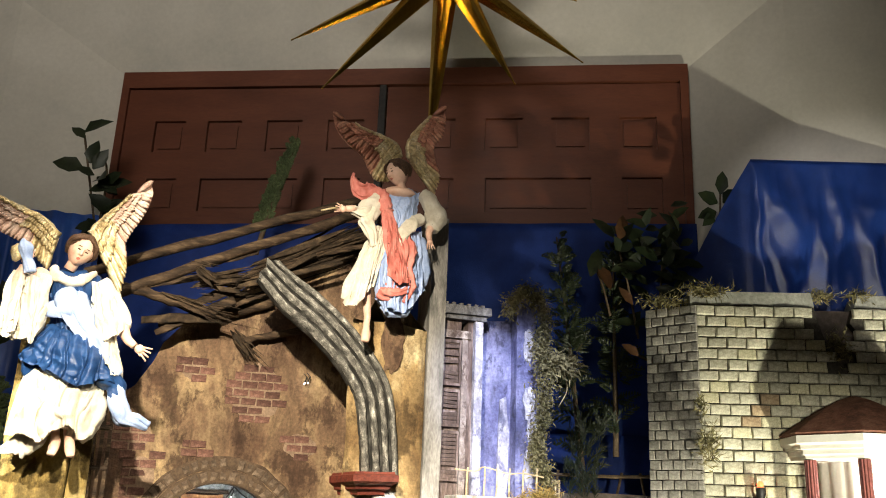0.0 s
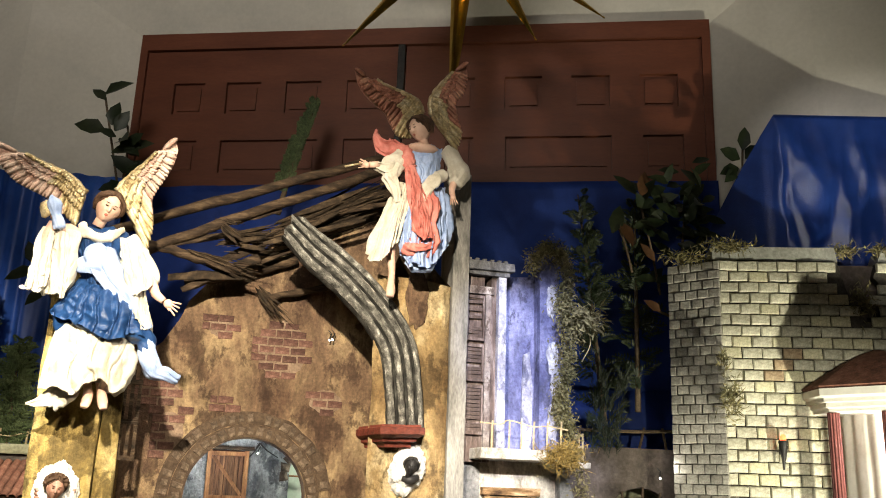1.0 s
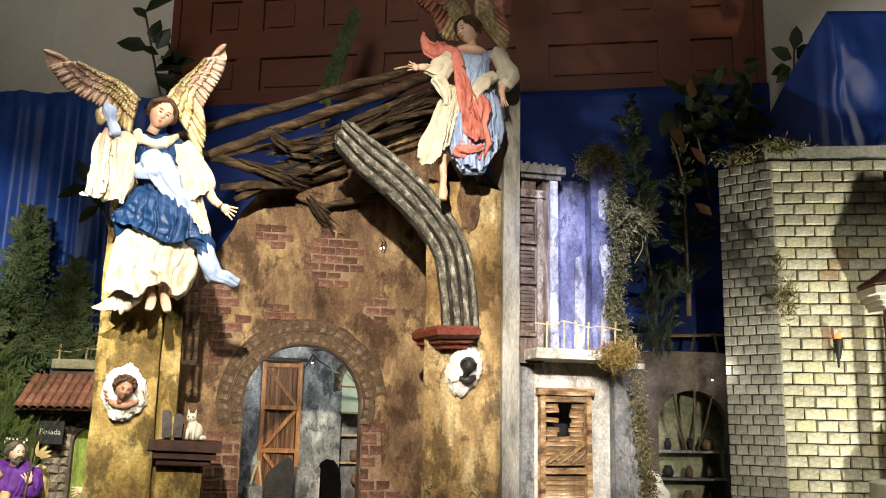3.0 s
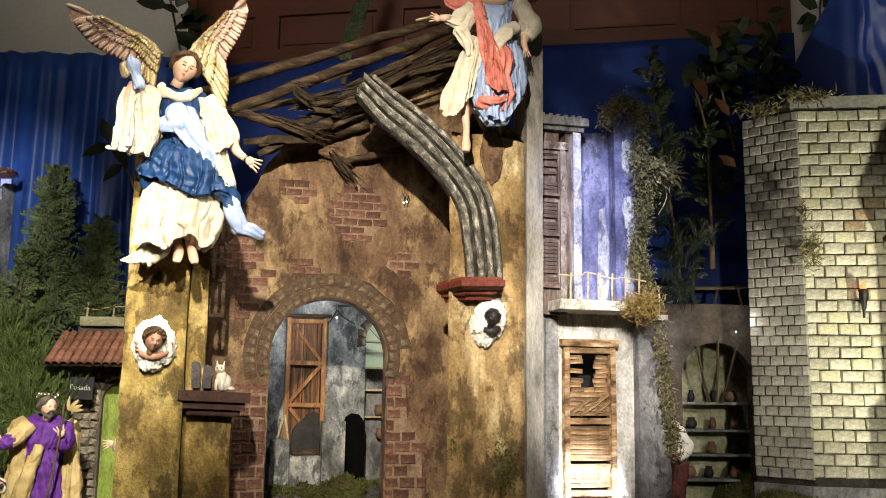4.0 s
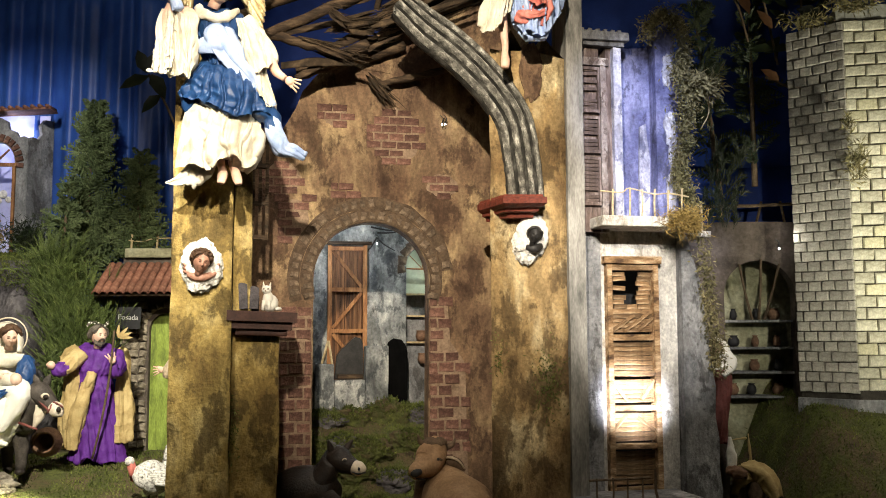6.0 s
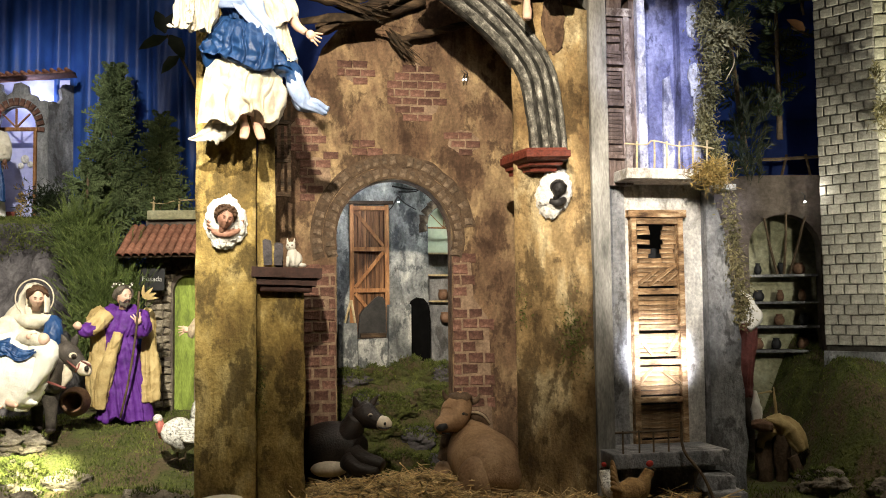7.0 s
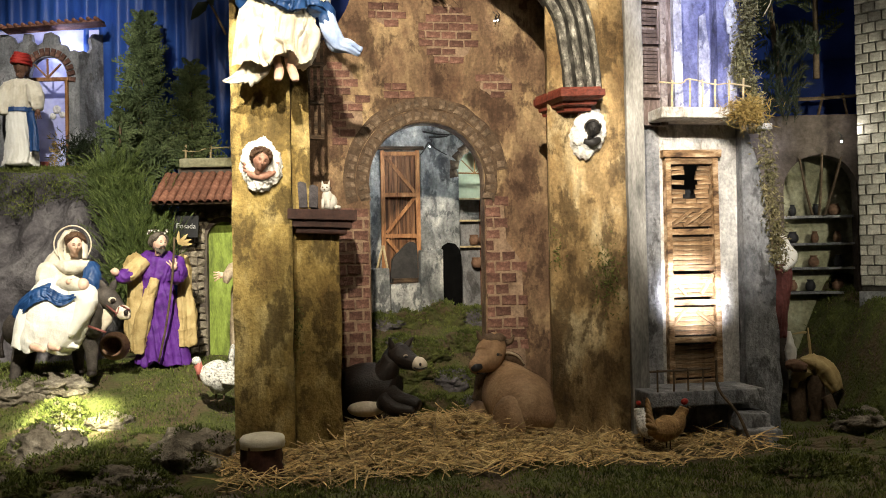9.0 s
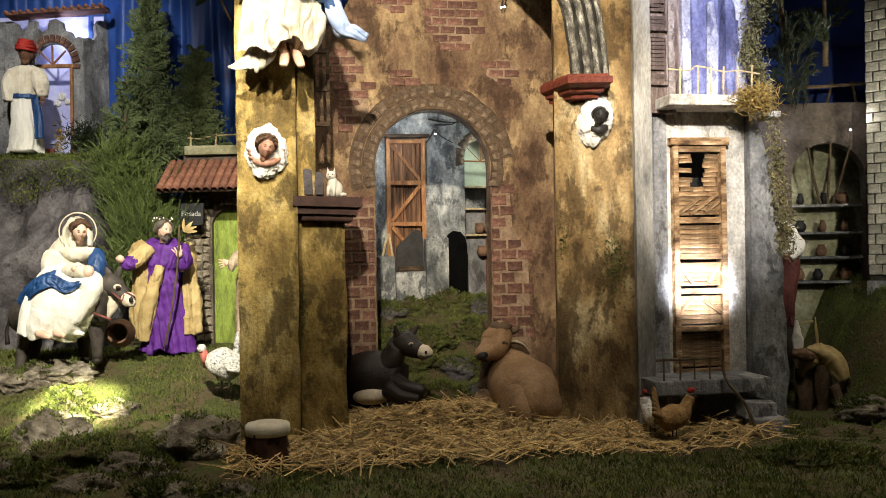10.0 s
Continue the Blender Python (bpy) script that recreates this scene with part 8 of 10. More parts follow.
def ox():
    bm = bmesh.new()
    O, D, K, C = range(4)
    # body seen from the rump, lying down
    loft(bm, [(0.685, 0.250, 0.132, 0.034, 0.044), (0.692, 0.205, 0.114, 0.056, 0.070), (0.705, 0.150, 0.090, 0.076, 0.086), (0.718, 0.090, 0.068, 0.088, 0.090), (0.724, 0.045, 0.052, 0.084, 0.080), (0.720, 0.010, 0.038, 0.062, 0.058), (0.715, -0.010, 0.030, 0.028, 0.026)], O, 36, 7, ref=(1, 0, 0), wrinkle=0.006, wfreq=16)
    # spine, haunches and folded legs
    loft(bm, [(0.685, 0.190, 0.172, 0.016, 0.012), (0.702, 0.120, 0.158, 0.018, 0.012), (0.714, 0.050, 0.126, 0.016, 0.010), (0.716, 0.000, 0.082, 0.008, 0.006)], O, 14, 5, wrinkle=0.002)
    ell(bm, (0.756, 0.050, 0.042), (0.046, 0.060, 0.074), O, 22, None, 0.006, 24)
    ell(bm, (0.674, 0.028, 0.038), (0.042, 0.052, 0.068), O, 22, None, 0.006, 24)
    loft(bm, [(0.640, 0.030, 0.022, 0.026, 0.028), (0.634, -0.010, 0.002, 0.022, 0.020), (0.652, -0.034, -0.010, 0.016, 0.013), (0.680, -0.040, -0.014, 0.012, 0.010)], O, 16, 4)
    loft(bm, [(0.630, 0.160, 0.042, 0.036, 0.036), (0.590, 0.120, 0.020, 0.024, 0.024), (0.562, 0.090, 0.010, 0.018, 0.016), (0.538, 0.070, 0.008, 0.013, 0.012)], O, 16, 4)
    # dark dewlap and neck
    loft(bm, [(0.657, 0.200, 0.063, 0.041, 0.050), (0.664, 0.200, 0.104, 0.044, 0.048), (0.676, 0.195, 0.147, 0.044, 0.044), (0.685, 0.190, 0.190, 0.038, 0.036)], D, 24, 6, wrinkle=0.004, wfreq=30)
    # head in three-quarter profile: poll, deep jaw, tapering nose
    loft(bm, [(0.679, 0.178, 0.244, 0.016, 0.020), (0.671, 0.172, 0.228, 0.031, 0.034), (0.658, 0.158, 0.203, 0.040, 0.040), (0.643, 0.144, 0.184, 0.037, 0.037), (0.626, 0.130, 0.176, 0.027, 0.030), (0.614, 0.120, 0.171, 0.023, 0.026), (0.601, 0.112, 0.170, 0.017, 0.020), (0.593, 0.108, 0.169, 0.007, 0.010)], O, 30, 7, ref=(0.77, 0, -0.64), wrinkle=0.002, wfreq=40)
    # dark crown of hair, brow, nose and mouth
    ell(bm, (0.667, 0.160, 0.236), (0.034, 0.026, 0.016), D, 18, None, 0.007, 70)
    loft(bm, [(0.618, 0.098, 0.172, 0.007, 0.006), (0.606, 0.094, 0.169, 0.010, 0.009), (0.598, 0.096, 0.167, 0.009, 0.007), (0.593, 0.100, 0.168, 0.004, 0.004)], K, 14, 5, ref=(0.3, 0, -0.9))
    loft(bm, [(0.607, 0.104, 0.153, 0.002, 0.003), (0.628, 0.106, 0.150, 0.002, 0.003)], K, 8, 2, ref=(0, 0, 1))
    loft(bm, [(0.655, 0.128, 0.203, 0.003, 0.003), (0.666, 0.121, 0.199, 0.006, 0.005), (0.679, 0.124, 0.195, 0.003, 0.003)], D, 12, 5, ref=(0, 0, 1))
    ell(bm, (0.665, 0.118, 0.198), (0.0066, 0.004, 0.0048), K, 10)
    for a, b, c in (((0.643, 0.165, 0.230), (0.628, 0.160, 0.240), (0.621, 0.155, 0.258)), ((0.704, 0.180, 0.221), (0.719, 0.180, 0.226), (0.727, 0.178, 0.243))):
        loft(bm, [(*a, 0.009, 0.009), (*b, 0.007, 0.007), (*c, 0.002, 0.002)], D, 10, 4)
    # drooping ear with a pale rim
    loft(bm, [(0.692, 0.165, 0.192, 0.006, 0.006), (0.708, 0.155, 0.188, 0.014, 0.008), (0.727, 0.148, 0.179, 0.014, 0.007), (0.745, 0.145, 0.164, 0.003, 0.003)], D, 16, 5, ref=(0, 0, 1))
    loft(bm, [(0.691, 0.150, 0.197, 0.003, 0.004), (0.708, 0.142, 0.198, 0.004, 0.004), (0.728, 0.138, 0.188, 0.003, 0.004), (0.743, 0.138, 0.168, 0.002, 0.003)], C, 10, 5, ref=(0, 0, 1))
    solo("ox_figure", bm, [OX, OXDARK, BLACK, DRYOX], RUIN, "statue of a tan ox lying on straw", "statue", "stable animals")


def donkey():
    bm = bmesh.new()
    D, W, K, M = range(4)
    loft(bm, [(0.266, 0.280, 0.066, 0.05, 0.06), (0.287, 0.270, 0.081, 0.075, 0.07), (0.328, 0.250, 0.093, 0.080, 0.074), (0.372, 0.230, 0.100, 0.068, 0.062), (0.403, 0.210, 0.092, 0.045, 0.05)], D, 26, 6, ref=(0, 0, 1), wrinkle=0.006, wfreq=14)
    loft(bm, [(0.354, 0.260, 0.090, 0.050, 0.036), (0.370, 0.235, 0.128, 0.052, 0.040), (0.388, 0.220, 0.160, 0.042, 0.032), (0.402, 0.210, 0.191, 0.030, 0.026)], D, 20, 5, ref=(0, 1, 0))
    loft(bm, [(0.406, 0.215, 0.220, 0.017, 0.020), (0.414, 0.208, 0.206, 0.029, 0.030), (0.427, 0.195, 0.192, 0.032, 0.030), (0.443, 0.178, 0.183, 0.024, 0.024), (0.457, 0.162, 0.177, 0.020, 0.019), (0.465, 0.154, 0.174, 0.016, 0.017)], D, 22, 6, ref=(0.5, 0, -0.85), wrinkle=0.002)
    loft(bm, [(0.454, 0.150, 0.181, 0.018, 0.018), (0.465, 0.142, 0.177, 0.019, 0.019), (0.475, 0.138, 0.173, 0.013, 0.014), (0.480, 0.137, 0.170, 0.006, 0.007)], W, 18, 5, ref=(0.5, 0, -0.85))
    ell(bm, (0.462, 0.121, 0.180), (0.0035, 0.003, 0.0045), K, 10)
    loft(bm, [(0.446, 0.128, 0.171, 0.002, 0.003), (0.461, 0.120, 0.168, 0.002, 0.003), (0.480, 0.126, 0.170, 0.002, 0.003)], K, 8, 4, ref=(0, 0, 1))
    ell(bm, (0.430, 0.164, 0.198), (0.0070, 0.004, 0.0045), M, 12)
    ell(bm, (0.430, 0.160, 0.197), (0.0050, 0.004, 0.0036), K, 10)
    for a, b, c in (((0.400, 0.200, 0.217), (0.395, 0.195, 0.229), (0.390, 0.190, 0.246)), ((0.435, 0.225, 0.213), (0.447, 0.225, 0.228), (0.458, 0.220, 0.243))):
        loft(bm, [(*a, 0.009, 0.008), (*b, 0.0085, 0.006), (*c, 0.002, 0.002)], D, 12, 4)
    ell(bm, (0.377, 0.160, 0.091), (0.012, 0.010, 0.009), M, 12, None, 0.003, 80)
    # folded forelegs and pale belly
    loft(bm, [(0.384, 0.200, 0.091, 0.034, 0.034), (0.408, 0.150, 0.086, 0.024, 0.024), (0.441, 0.120, 0.080, 0.020, 0.020), (0.455, 0.110, 0.075, 0.016, 0.014)], D, 16, 4, ref=(0, 1, 0))
    loft(bm, [(0.373, 0.170, 0.082, 0.026, 0.026), (0.394, 0.130, 0.067, 0.020, 0.020), (0.426, 0.110, 0.063, 0.016, 0.016), (0.442, 0.100, 0.063, 0.014, 0.012)], D, 16, 4, ref=(0, 1, 0))
    ell(bm, (0.326, 0.190, 0.061), (0.050, 0.030, 0.022), W, 16)
    # mane
    for i in range(9):
        a = V(0.394, 0.215, 0.208).lerp(V(0.357, 0.220, 0.153), i / 8)
        ell(bm, a, (0.010, 0.010, 0.014), K, 8, None, 0.003, 90)
    solo("donkey_figure", bm, [DONKEY, FURGLEAM, BLACK, DRYOX], RUIN, "statue of a dark donkey lying on straw", "statue", "stable animals")


def turkey():
    bm = bmesh.new()
    F, R, K = range(3)
    loft(bm, [(-0.655, 2.500, 0.124, 0.022, 0.022), (-0.640, 2.500, 0.133, 0.042, 0.040), (-0.613, 2.520, 0.133, 0.048, 0.044), (-0.586, 2.530, 0.138, 0.034, 0.032), (-0.569, 2.540, 0.149, 0.012, 0.012)], F, 20, 5, ref=(0, 0, 1), wrinkle=0.005, wfreq=60)
    loft(bm, [(-0.658, 2.500, 0.135, 0.018, 0.018), (-0.668, 2.490, 0.160, 0.012, 0.012), (-0.674, 2.490, 0.179, 0.012, 0.012)], R, 12, 4)
    ell(bm, (-0.674, 2.485, 0.181), (0.013, 0.014, 0.013), F, 10)
    ell(bm, (-0.666, 2.475, 0.159), (0.007, 0.008, 0.018), R, 8)
    loft(bm, [(-0.679, 2.480, 0.182, 0.004, 0.004), (-0.689, 2.480, 0.177, 0.001, 0.001)], K, 6, 1, ref=(0, 1, 0))
    for i in range(7):
        a = V(-0.594, 2.530, 0.138)
        feather(bm, a, a + V(0.012 + 0.008 * i, 0.01 * i, 0.085 - 0.006 * i), 0.010, F)
    for i in range(6):
        a = V(-0.622, 2.470, 0.149) + V(0.004 * i, 0, 0.004 - 0.006 * i)
        feather(bm, a, a + V(0.055, 0.01, -0.006), 0.009, F)
    for x in (0.0, 0.022):
        a = V(-0.627, 2.510, 0.103) + V(x, 0, 0)
        stick(bm, a, a + V(0, 0, -0.035), 0.003, K, 6)
        stick(bm, a + V(0, 0, -0.033), a + V(-0.014, -0.012, -0.036), 0.002, K, 5)
    solo("turkey_figure", bm, [SPECK, CORAL, TWIG], Matrix(), "statue of a white speckled turkey with raised tail", "statue")


def hens():
    bm = bmesh.new()
    B, R, S = range(3)
    loft(bm, [(-0.050, 0, 0.030, 0.008, 0.008), (-0.030, 0, 0.034, 0.024, 0.020), (0.0, 0, 0.036, 0.032, 0.026), (0.026, 0, 0.046, 0.024, 0.020), (0.040, 0, 0.066, 0.013, 0.012), (0.048, 0, 0.082, 0.012, 0.011)], B, 18, 4, ref=(0, 0, 1), wrinkle=0.003, wfreq=80)
    for i in range(6):
        feather(bm, (-0.035, 0.004 * (i - 3), 0.038), (-0.075 + 0.006 * i, 0.008 * (i - 3), 0.055 + 0.011 * i), 0.008, B)
    ell(bm, (0.050, 0, 0.096), (0.011, 0.004, 0.008), R, 8)
    ell(bm, (0.056, 0, 0.072), (0.004, 0.004, 0.008), R, 8)
    stick(bm, (0.058, 0, 0.082), (0.068, 0, 0.079), 0.003, S, 6, 0.001)
    for y in (-0.008, 0.008):
        stick(bm, (0.002, y, 0.012), (0.002, y, -0.012), 0.002, S, 5)
    at = V(1.012, -0.160, -0.010)
    solo("hen_figure", bm, [HENMAT, REDCLOTH, TWIG], RUIN @ pose(at.x, at.y, at.z + 0.012, 0, 0, 10), "statue of a golden brown hen on straw", "statue", "poultry figures")
    bm = bmesh.new()
    loft(bm, [(-0.040, 0, 0.028, 0.008, 0.008), (-0.020, 0, 0.036, 0.024, 0.022), (0.004, 0, 0.046, 0.026, 0.022), (0.020, 0, 0.066, 0.015, 0.014), (0.024, 0, 0.084, 0.012, 0.011)], B, 18, 4, ref=(0, 0, 1), wrinkle=0.003, wfreq=80)
    ell(bm, (0.026, 0, 0.097), (0.009, 0.004, 0.006), R, 8)
    stick(bm, (0.034, 0, 0.086), (0.043, 0, 0.083), 0.0025, S, 6, 0.001)
    for y in (-0.008, 0.008):
        stick(bm, (0.0, y, 0.018), (0.0, y, -0.012), 0.002, S, 5)
    at = V(0.984, -0.100, -0.022)
    solo("speckled_hen_figure", bm, [SPECK, REDCLOTH, TWIG], RUIN @ pose(at.x, at.y, at.z + 0.012, 0, 0, 110), "statue of a small speckled hen on straw", "statue", "poultry figures")


def cat():
    bm = bmesh.new()
    W, K = range(2)
    ell(bm, (0, 0.006, 0.020), (0.020, 0.018, 0.022), W, 14)
    ell(bm, (-0.004, -0.006, 0.030), (0.013, 0.012, 0.020), W, 12)
    ell(bm, (-0.008, -0.010, 0.052), (0.012, 0.011, 0.011), W, 12)
    for s in (-1, 1):
        loft(bm, [(-0.008 + 0.007 * s, -0.008, 0.058, 0.004, 0.002), (-0.008 + 0.009 * s, -0.008, 0.072, 0.0005, 0.0005)], W, 6, 1)
        stick(bm, (-0.006 + 0.007 * s, -0.014, 0.026), (-0.006 + 0.007 * s, -0.017, 0.002), 0.004, W, 6)
        ell(bm, (-0.008 + 0.005 * s, -0.020, 0.054), (0.002, 0.002, 0.002), K, 6)
    ell(bm, (-0.009, -0.021, 0.049), (0.002, 0.002, 0.0015), K, 6)
    loft(bm, [(0.016, 0.01, 0.008, 0.005, 0.005), (0.026, -0.004, 0.006, 0.005, 0.005), (0.018, -0.018, 0.006, 0.004, 0.004)], W, 8, 4, ref=(0, 0, 1))
    a = V(0.230, 0.040, 0.583)
    solo("cat_figurine", bm, [WHITECL, CLAY], RUIN @ pose(a.x, a.y, 0.577, 0, 2, -10), "small white cat figurine sitting on the shelf", "figurine")


def cherub(at, label, skin, hair, dark=False):
    bm = bmesh.new()
    W, S, H = range(3)
    n0 = len(bm.faces)
    got = bmesh.ops.create_icosphere(bm, subdivisions=6, radius=1)
    for v in got["verts"]:
        q = v.co.copy()
        k = 1 + 0.15 * noise.noise(q * 1.7 + V(at[0] * 9, 0, 0)) + 0.14 * noise.noise(q * 4.2 + V(at[0] * 9, 2, 0)) + 0.06 * noise.noise(q * 11) + 0.05 * noise.noise(q * 26) + 0.03 * noise.noise(q * 60)
        if dark:
            v.co = V(q.x * 0.044 * k + 0.010 * q.z, 0.006 + q.y * 0.024 * k, q.z * 0.062 * k)
        else:
            v.co = V(q.x * 0.046 * k, 0.006 + q.y * 0.022 * k, q.z * 0.061 * k)
    paint(bm, n0, W)
    if dark:
        head(bm, (0.002, -0.026, 0.006), 0.022, (8, 14, -10), S, H)
        loft(bm, [(-0.016, -0.012, -0.024, 0.008, 0.006), (0.004, -0.022, -0.028, 0.011, 0.008), (0.024, -0.012, -0.020, 0.008, 0.006)], S, 12, 4, ref=(0, 0, 1))
    else:
        head(bm, (0.001, -0.024, 0.010), 0.027, (14, 10, 12), S, H)
        for i in range(16):
            an = radians(-10 + 200 * i / 15)
            ell(bm, (0.001 + 0.022 * math.cos(an), -0.034 + 0.010 * (i % 2), 0.018 + 0.018 * math.sin(an)), (0.0055, 0.006, 0.0055), H, 10, None, 0.002, 200)
        loft(bm, [(-0.030, -0.006, -0.020, 0.006, 0.005), (-0.014, -0.014, -0.026, 0.009, 0.007), (0.006, -0.016, -0.027, 0.009, 0.007), (0.026, -0.008, -0.020, 0.007, 0.006), (0.036, -0.002, -0.014, 0.003, 0.003)], S, 14, 5, ref=(0, 0, 1))
        for k in (-1, 1):
            for i in range(3):
                feather(bm, (0.024 * k, -0.008, -0.018 + 0.004 * i), (0.042 * k, -0.006, -0.012 + 0.009 * i), 0.005, S)
    solo("cherub_head", bm, [WOOL, skin, hair], RUIN @ pose(*at), label, "statue", "cherub heads")


ox()
donkey()
turkey()
hens()
cat()


def slate_tablet(u, v, tall, lean):
    """A thin dark slate with a chipped upper edge, leaning on the shelf's back."""
    bm = bmesh.new()
    prism(bm, [(-0.010, 0.0), (0.010, 0.0), (0.0105, tall * 0.92), (0.004, tall * 0.97), (-0.004, tall), (-0.0105, tall * 0.95)], -0.003, 0.003)
    solo("slate_tablet", bm, ROCK, RUIN @ pose(u, v, 0.583, -6, lean, 4), "thin dark slate leaning on the shelf", "slate", "slates on the shelf", smooth=False)


slate_tablet(0.168, 0.030, 0.064, -2)
slate_tablet(0.192, 0.034, 0.056, 3)
cherub((0.070, -0.012, 0.682), "clay cherub head in a white wool cloud on the pillar", CERAMIC, HAIR)
cherub((0.883, -0.012, 0.764), "dark cherub head in a white wool cloud under the capital", IRON, IRON, True)


def shepherds():
    bm = bmesh.new()
    S, H, W, R = range(4)
    head(bm, (0.949, 2.500, 0.477), 0.020, (20, 0, -50), S, H)
    loft(bm, [(0.958, 2.510, 0.504, 0.008, 0.010), (0.966, 2.515, 0.487, 0.018, 0.020), (0.974, 2.515, 0.463, 0.024, 0.026), (0.974, 2.515, 0.435, 0.024, 0.026), (0.965, 2.515, 0.407, 0.028, 0.030)], W, 26, 5, folds=5, amp=0.10, seed=81)
    loft(bm, [(0.979, 2.495, 0.463, 0.013, 0.014), (0.990, 2.485, 0.439, 0.013, 0.014), (0.976, 2.475, 0.417, 0.010, 0.011), (0.961, 2.470, 0.405, 0.006, 0.008)], W, 16, 5, folds=3, amp=0.15, seed=83)
    loft(bm, [(0.964, 2.510, 0.420, 0.028, 0.028), (0.966, 2.510, 0.375, 0.031, 0.032), (0.960, 2.510, 0.312, 0.027, 0.032), (0.947, 2.510, 0.217, 0.029, 0.034)], R, 30, 5, folds=6, amp=0.14, seed=82)
    crumple(bm, {2, 3}, 0.003, 24, 0.2, 6)
    solo("shepherdess_figure", bm, [SKIN, HAIR, WHITECL, MAROON], Matrix(), "statue of a woman in white blouse and maroon skirt", "statue")
    # a man bent double under his load
    bm = bmesh.new()
    T, R, D, W, K = range(5)
    loft(bm, [(0.994, 2.500, 0.070, 0.011, 0.016), (1.013, 2.505, 0.107, 0.021, 0.026), (1.037, 2.500, 0.136, 0.027, 0.034), (1.067, 2.490, 0.127, 0.030, 0.036), (1.087, 2.480, 0.096, 0.027, 0.032), (1.100, 2.470, 0.066, 0.017, 0.022)], T, 28, 6, ref=(0.7, 0, 0.7), folds=5, amp=0.10, seed=84)
    loft(bm, [(0.963, 2.480, 0.139, 0.013, 0.014), (0.984, 2.470, 0.140, 0.016, 0.017), (1.015, 2.470, 0.133, 0.013, 0.015)], R, 18, 5, ref=(0, 0, 1), folds=4, amp=0.10, seed=86)
    loft(bm, [(1.049, 2.500, 0.110, 0.025, 0.030), (1.051, 2.500, 0.047, 0.025, 0.030), (1.050, 2.500, -0.010, 0.017, 0.022), (1.049, 2.500, -0.051, 0.014, 0.018)], D, 20, 5, folds=4, amp=0.10, seed=85)
    loft(bm, [(1.008, 2.510, 0.094, 0.022, 0.028), (1.007, 2.510, 0.022, 0.024, 0.028), (1.009, 2.510, -0.052, 0.017, 0.020)], D, 20, 5, folds=4, amp=0.10, seed=87)
    loft(bm, [(1.069, 2.475, 0.050, 0.017, 0.020), (1.082, 2.465, 0.017, 0.014, 0.018), (1.088, 2.465, -0.023, 0.012, 0.016)], D, 18, 5, folds=4, amp=0.10, seed=88)
    loft(bm, [(1.078, 2.465, -0.029, 0.008, 0.012), (1.099, 2.455, -0.012, 0.008, 0.010), (1.116, 2.450, -0.005, 0.005, 0.006)], K, 12, 4, ref=(0, 0, 1))
    loft(bm, [(0.986, 2.510, 0.231, 0.005, 0.006), (0.986, 2.505, 0.198, 0.011, 0.012), (0.987, 2.500, 0.167, 0.014, 0.014), (0.986, 2.500, 0.143, 0.013, 0.012)], W, 18, 5, folds=4, amp=0.15, seed=89)
    stick(bm, (1.038, 2.505, 0.240), (1.045, 2.505, 0.145), 0.0035, T)
    stick(bm, (0.993, 2.512, 0.221), (1.036, 2.508, 0.227), 0.003, T)
    crumple(bm, {0, 1, 2, 3}, 0.003, 24, 0.2, 7)
    solo("bent_man_figure", bm, [TAN, CLAY, OXDARK, WHITECL, BLACK], Matrix(), "statue of a bent man in tan cloak with bundle", "statue")


def innkeeper():
    """A pale robed figure behind the pillar, with one hand held out."""
    bm = bmesh.new()
    S, H, W = range(3)
    head(bm, (-0.589, 2.820, 0.497), 0.027, (6, 0, -60), S, H)
    loft(bm, [(-0.594, 2.840, 0.472, 0.018, 0.018), (-0.594, 2.840, 0.450, 0.043, 0.034), (-0.595, 2.840, 0.407, 0.047, 0.036), (-0.600, 2.840, 0.336, 0.052, 0.038), (-0.605, 2.840, 0.246, 0.054, 0.044), (-0.607, 2.840, 0.142, 0.054, 0.046)], W, 40, 6, folds=8, amp=0.10, wrinkle=0.003, seed=91)
    loft(bm, [(-0.639, 2.800, 0.441, 0.018, 0.016), (-0.650, 2.770, 0.416, 0.016, 0.015), (-0.658, 2.770, 0.392, 0.010, 0.012)], W, 18, 5, folds=4, amp=0.12, seed=92)
    loft(bm, [(-0.643, 2.770, 0.416, 0.009, 0.008), (-0.664, 2.770, 0.415, 0.009, 0.008)], S, 12, 2, ref=(0, 0, 1))
    hand(bm, (-0.671, 2.770, 0.415), (-1, 0, -0.1), 0.010, S)
    crumple(bm, {2}, 0.003, 24, 0.15, 8)
    solo("robed_man_figure", bm, [SKIN, HAIR, DRYOX], Matrix(), "statue of a man in pale robe, hand held out", "statue")


shepherds()
innkeeper()
# ---- plants, moss, straw, stones and small things ----
def leaves_mesh(name, items, material, m=None, label="", category="", kind="", group="", parent=None):
    """Many small pointed leaves from rows (base, tip, width, normal), in one mesh; each leaf is four triangles with a fold."""
    vs, fs = [], []
    for a, b, w, nr in items:
        d = b - a
        s = d.cross(nr)
        s = s.normalized() * w if s.length > 1e-9 else V(w, 0, 0)
        k = len(vs)
        mid = a + d * 0.45
        up = nr.normalized() * (w * 0.35)
        vs += [a, mid - s - up * 0.2, mid + up, mid + s - up * 0.2, b]
        fs += [(k, k + 1, k + 2), (k, k + 2, k + 3), (k + 1, k + 4, k + 2), (k + 2, k + 4, k + 3)]
    me = bpy.data.meshes.new(name)
    me.from_pydata([tuple(v) for v in vs], [], fs)
    me.materials.append(material)
    ob = new(name, me)
    if parent is not None:
        ob.parent = parent
    elif m is not None:
        ob.matrix_world = m
    return tagged(ob, label, category, group, kind)


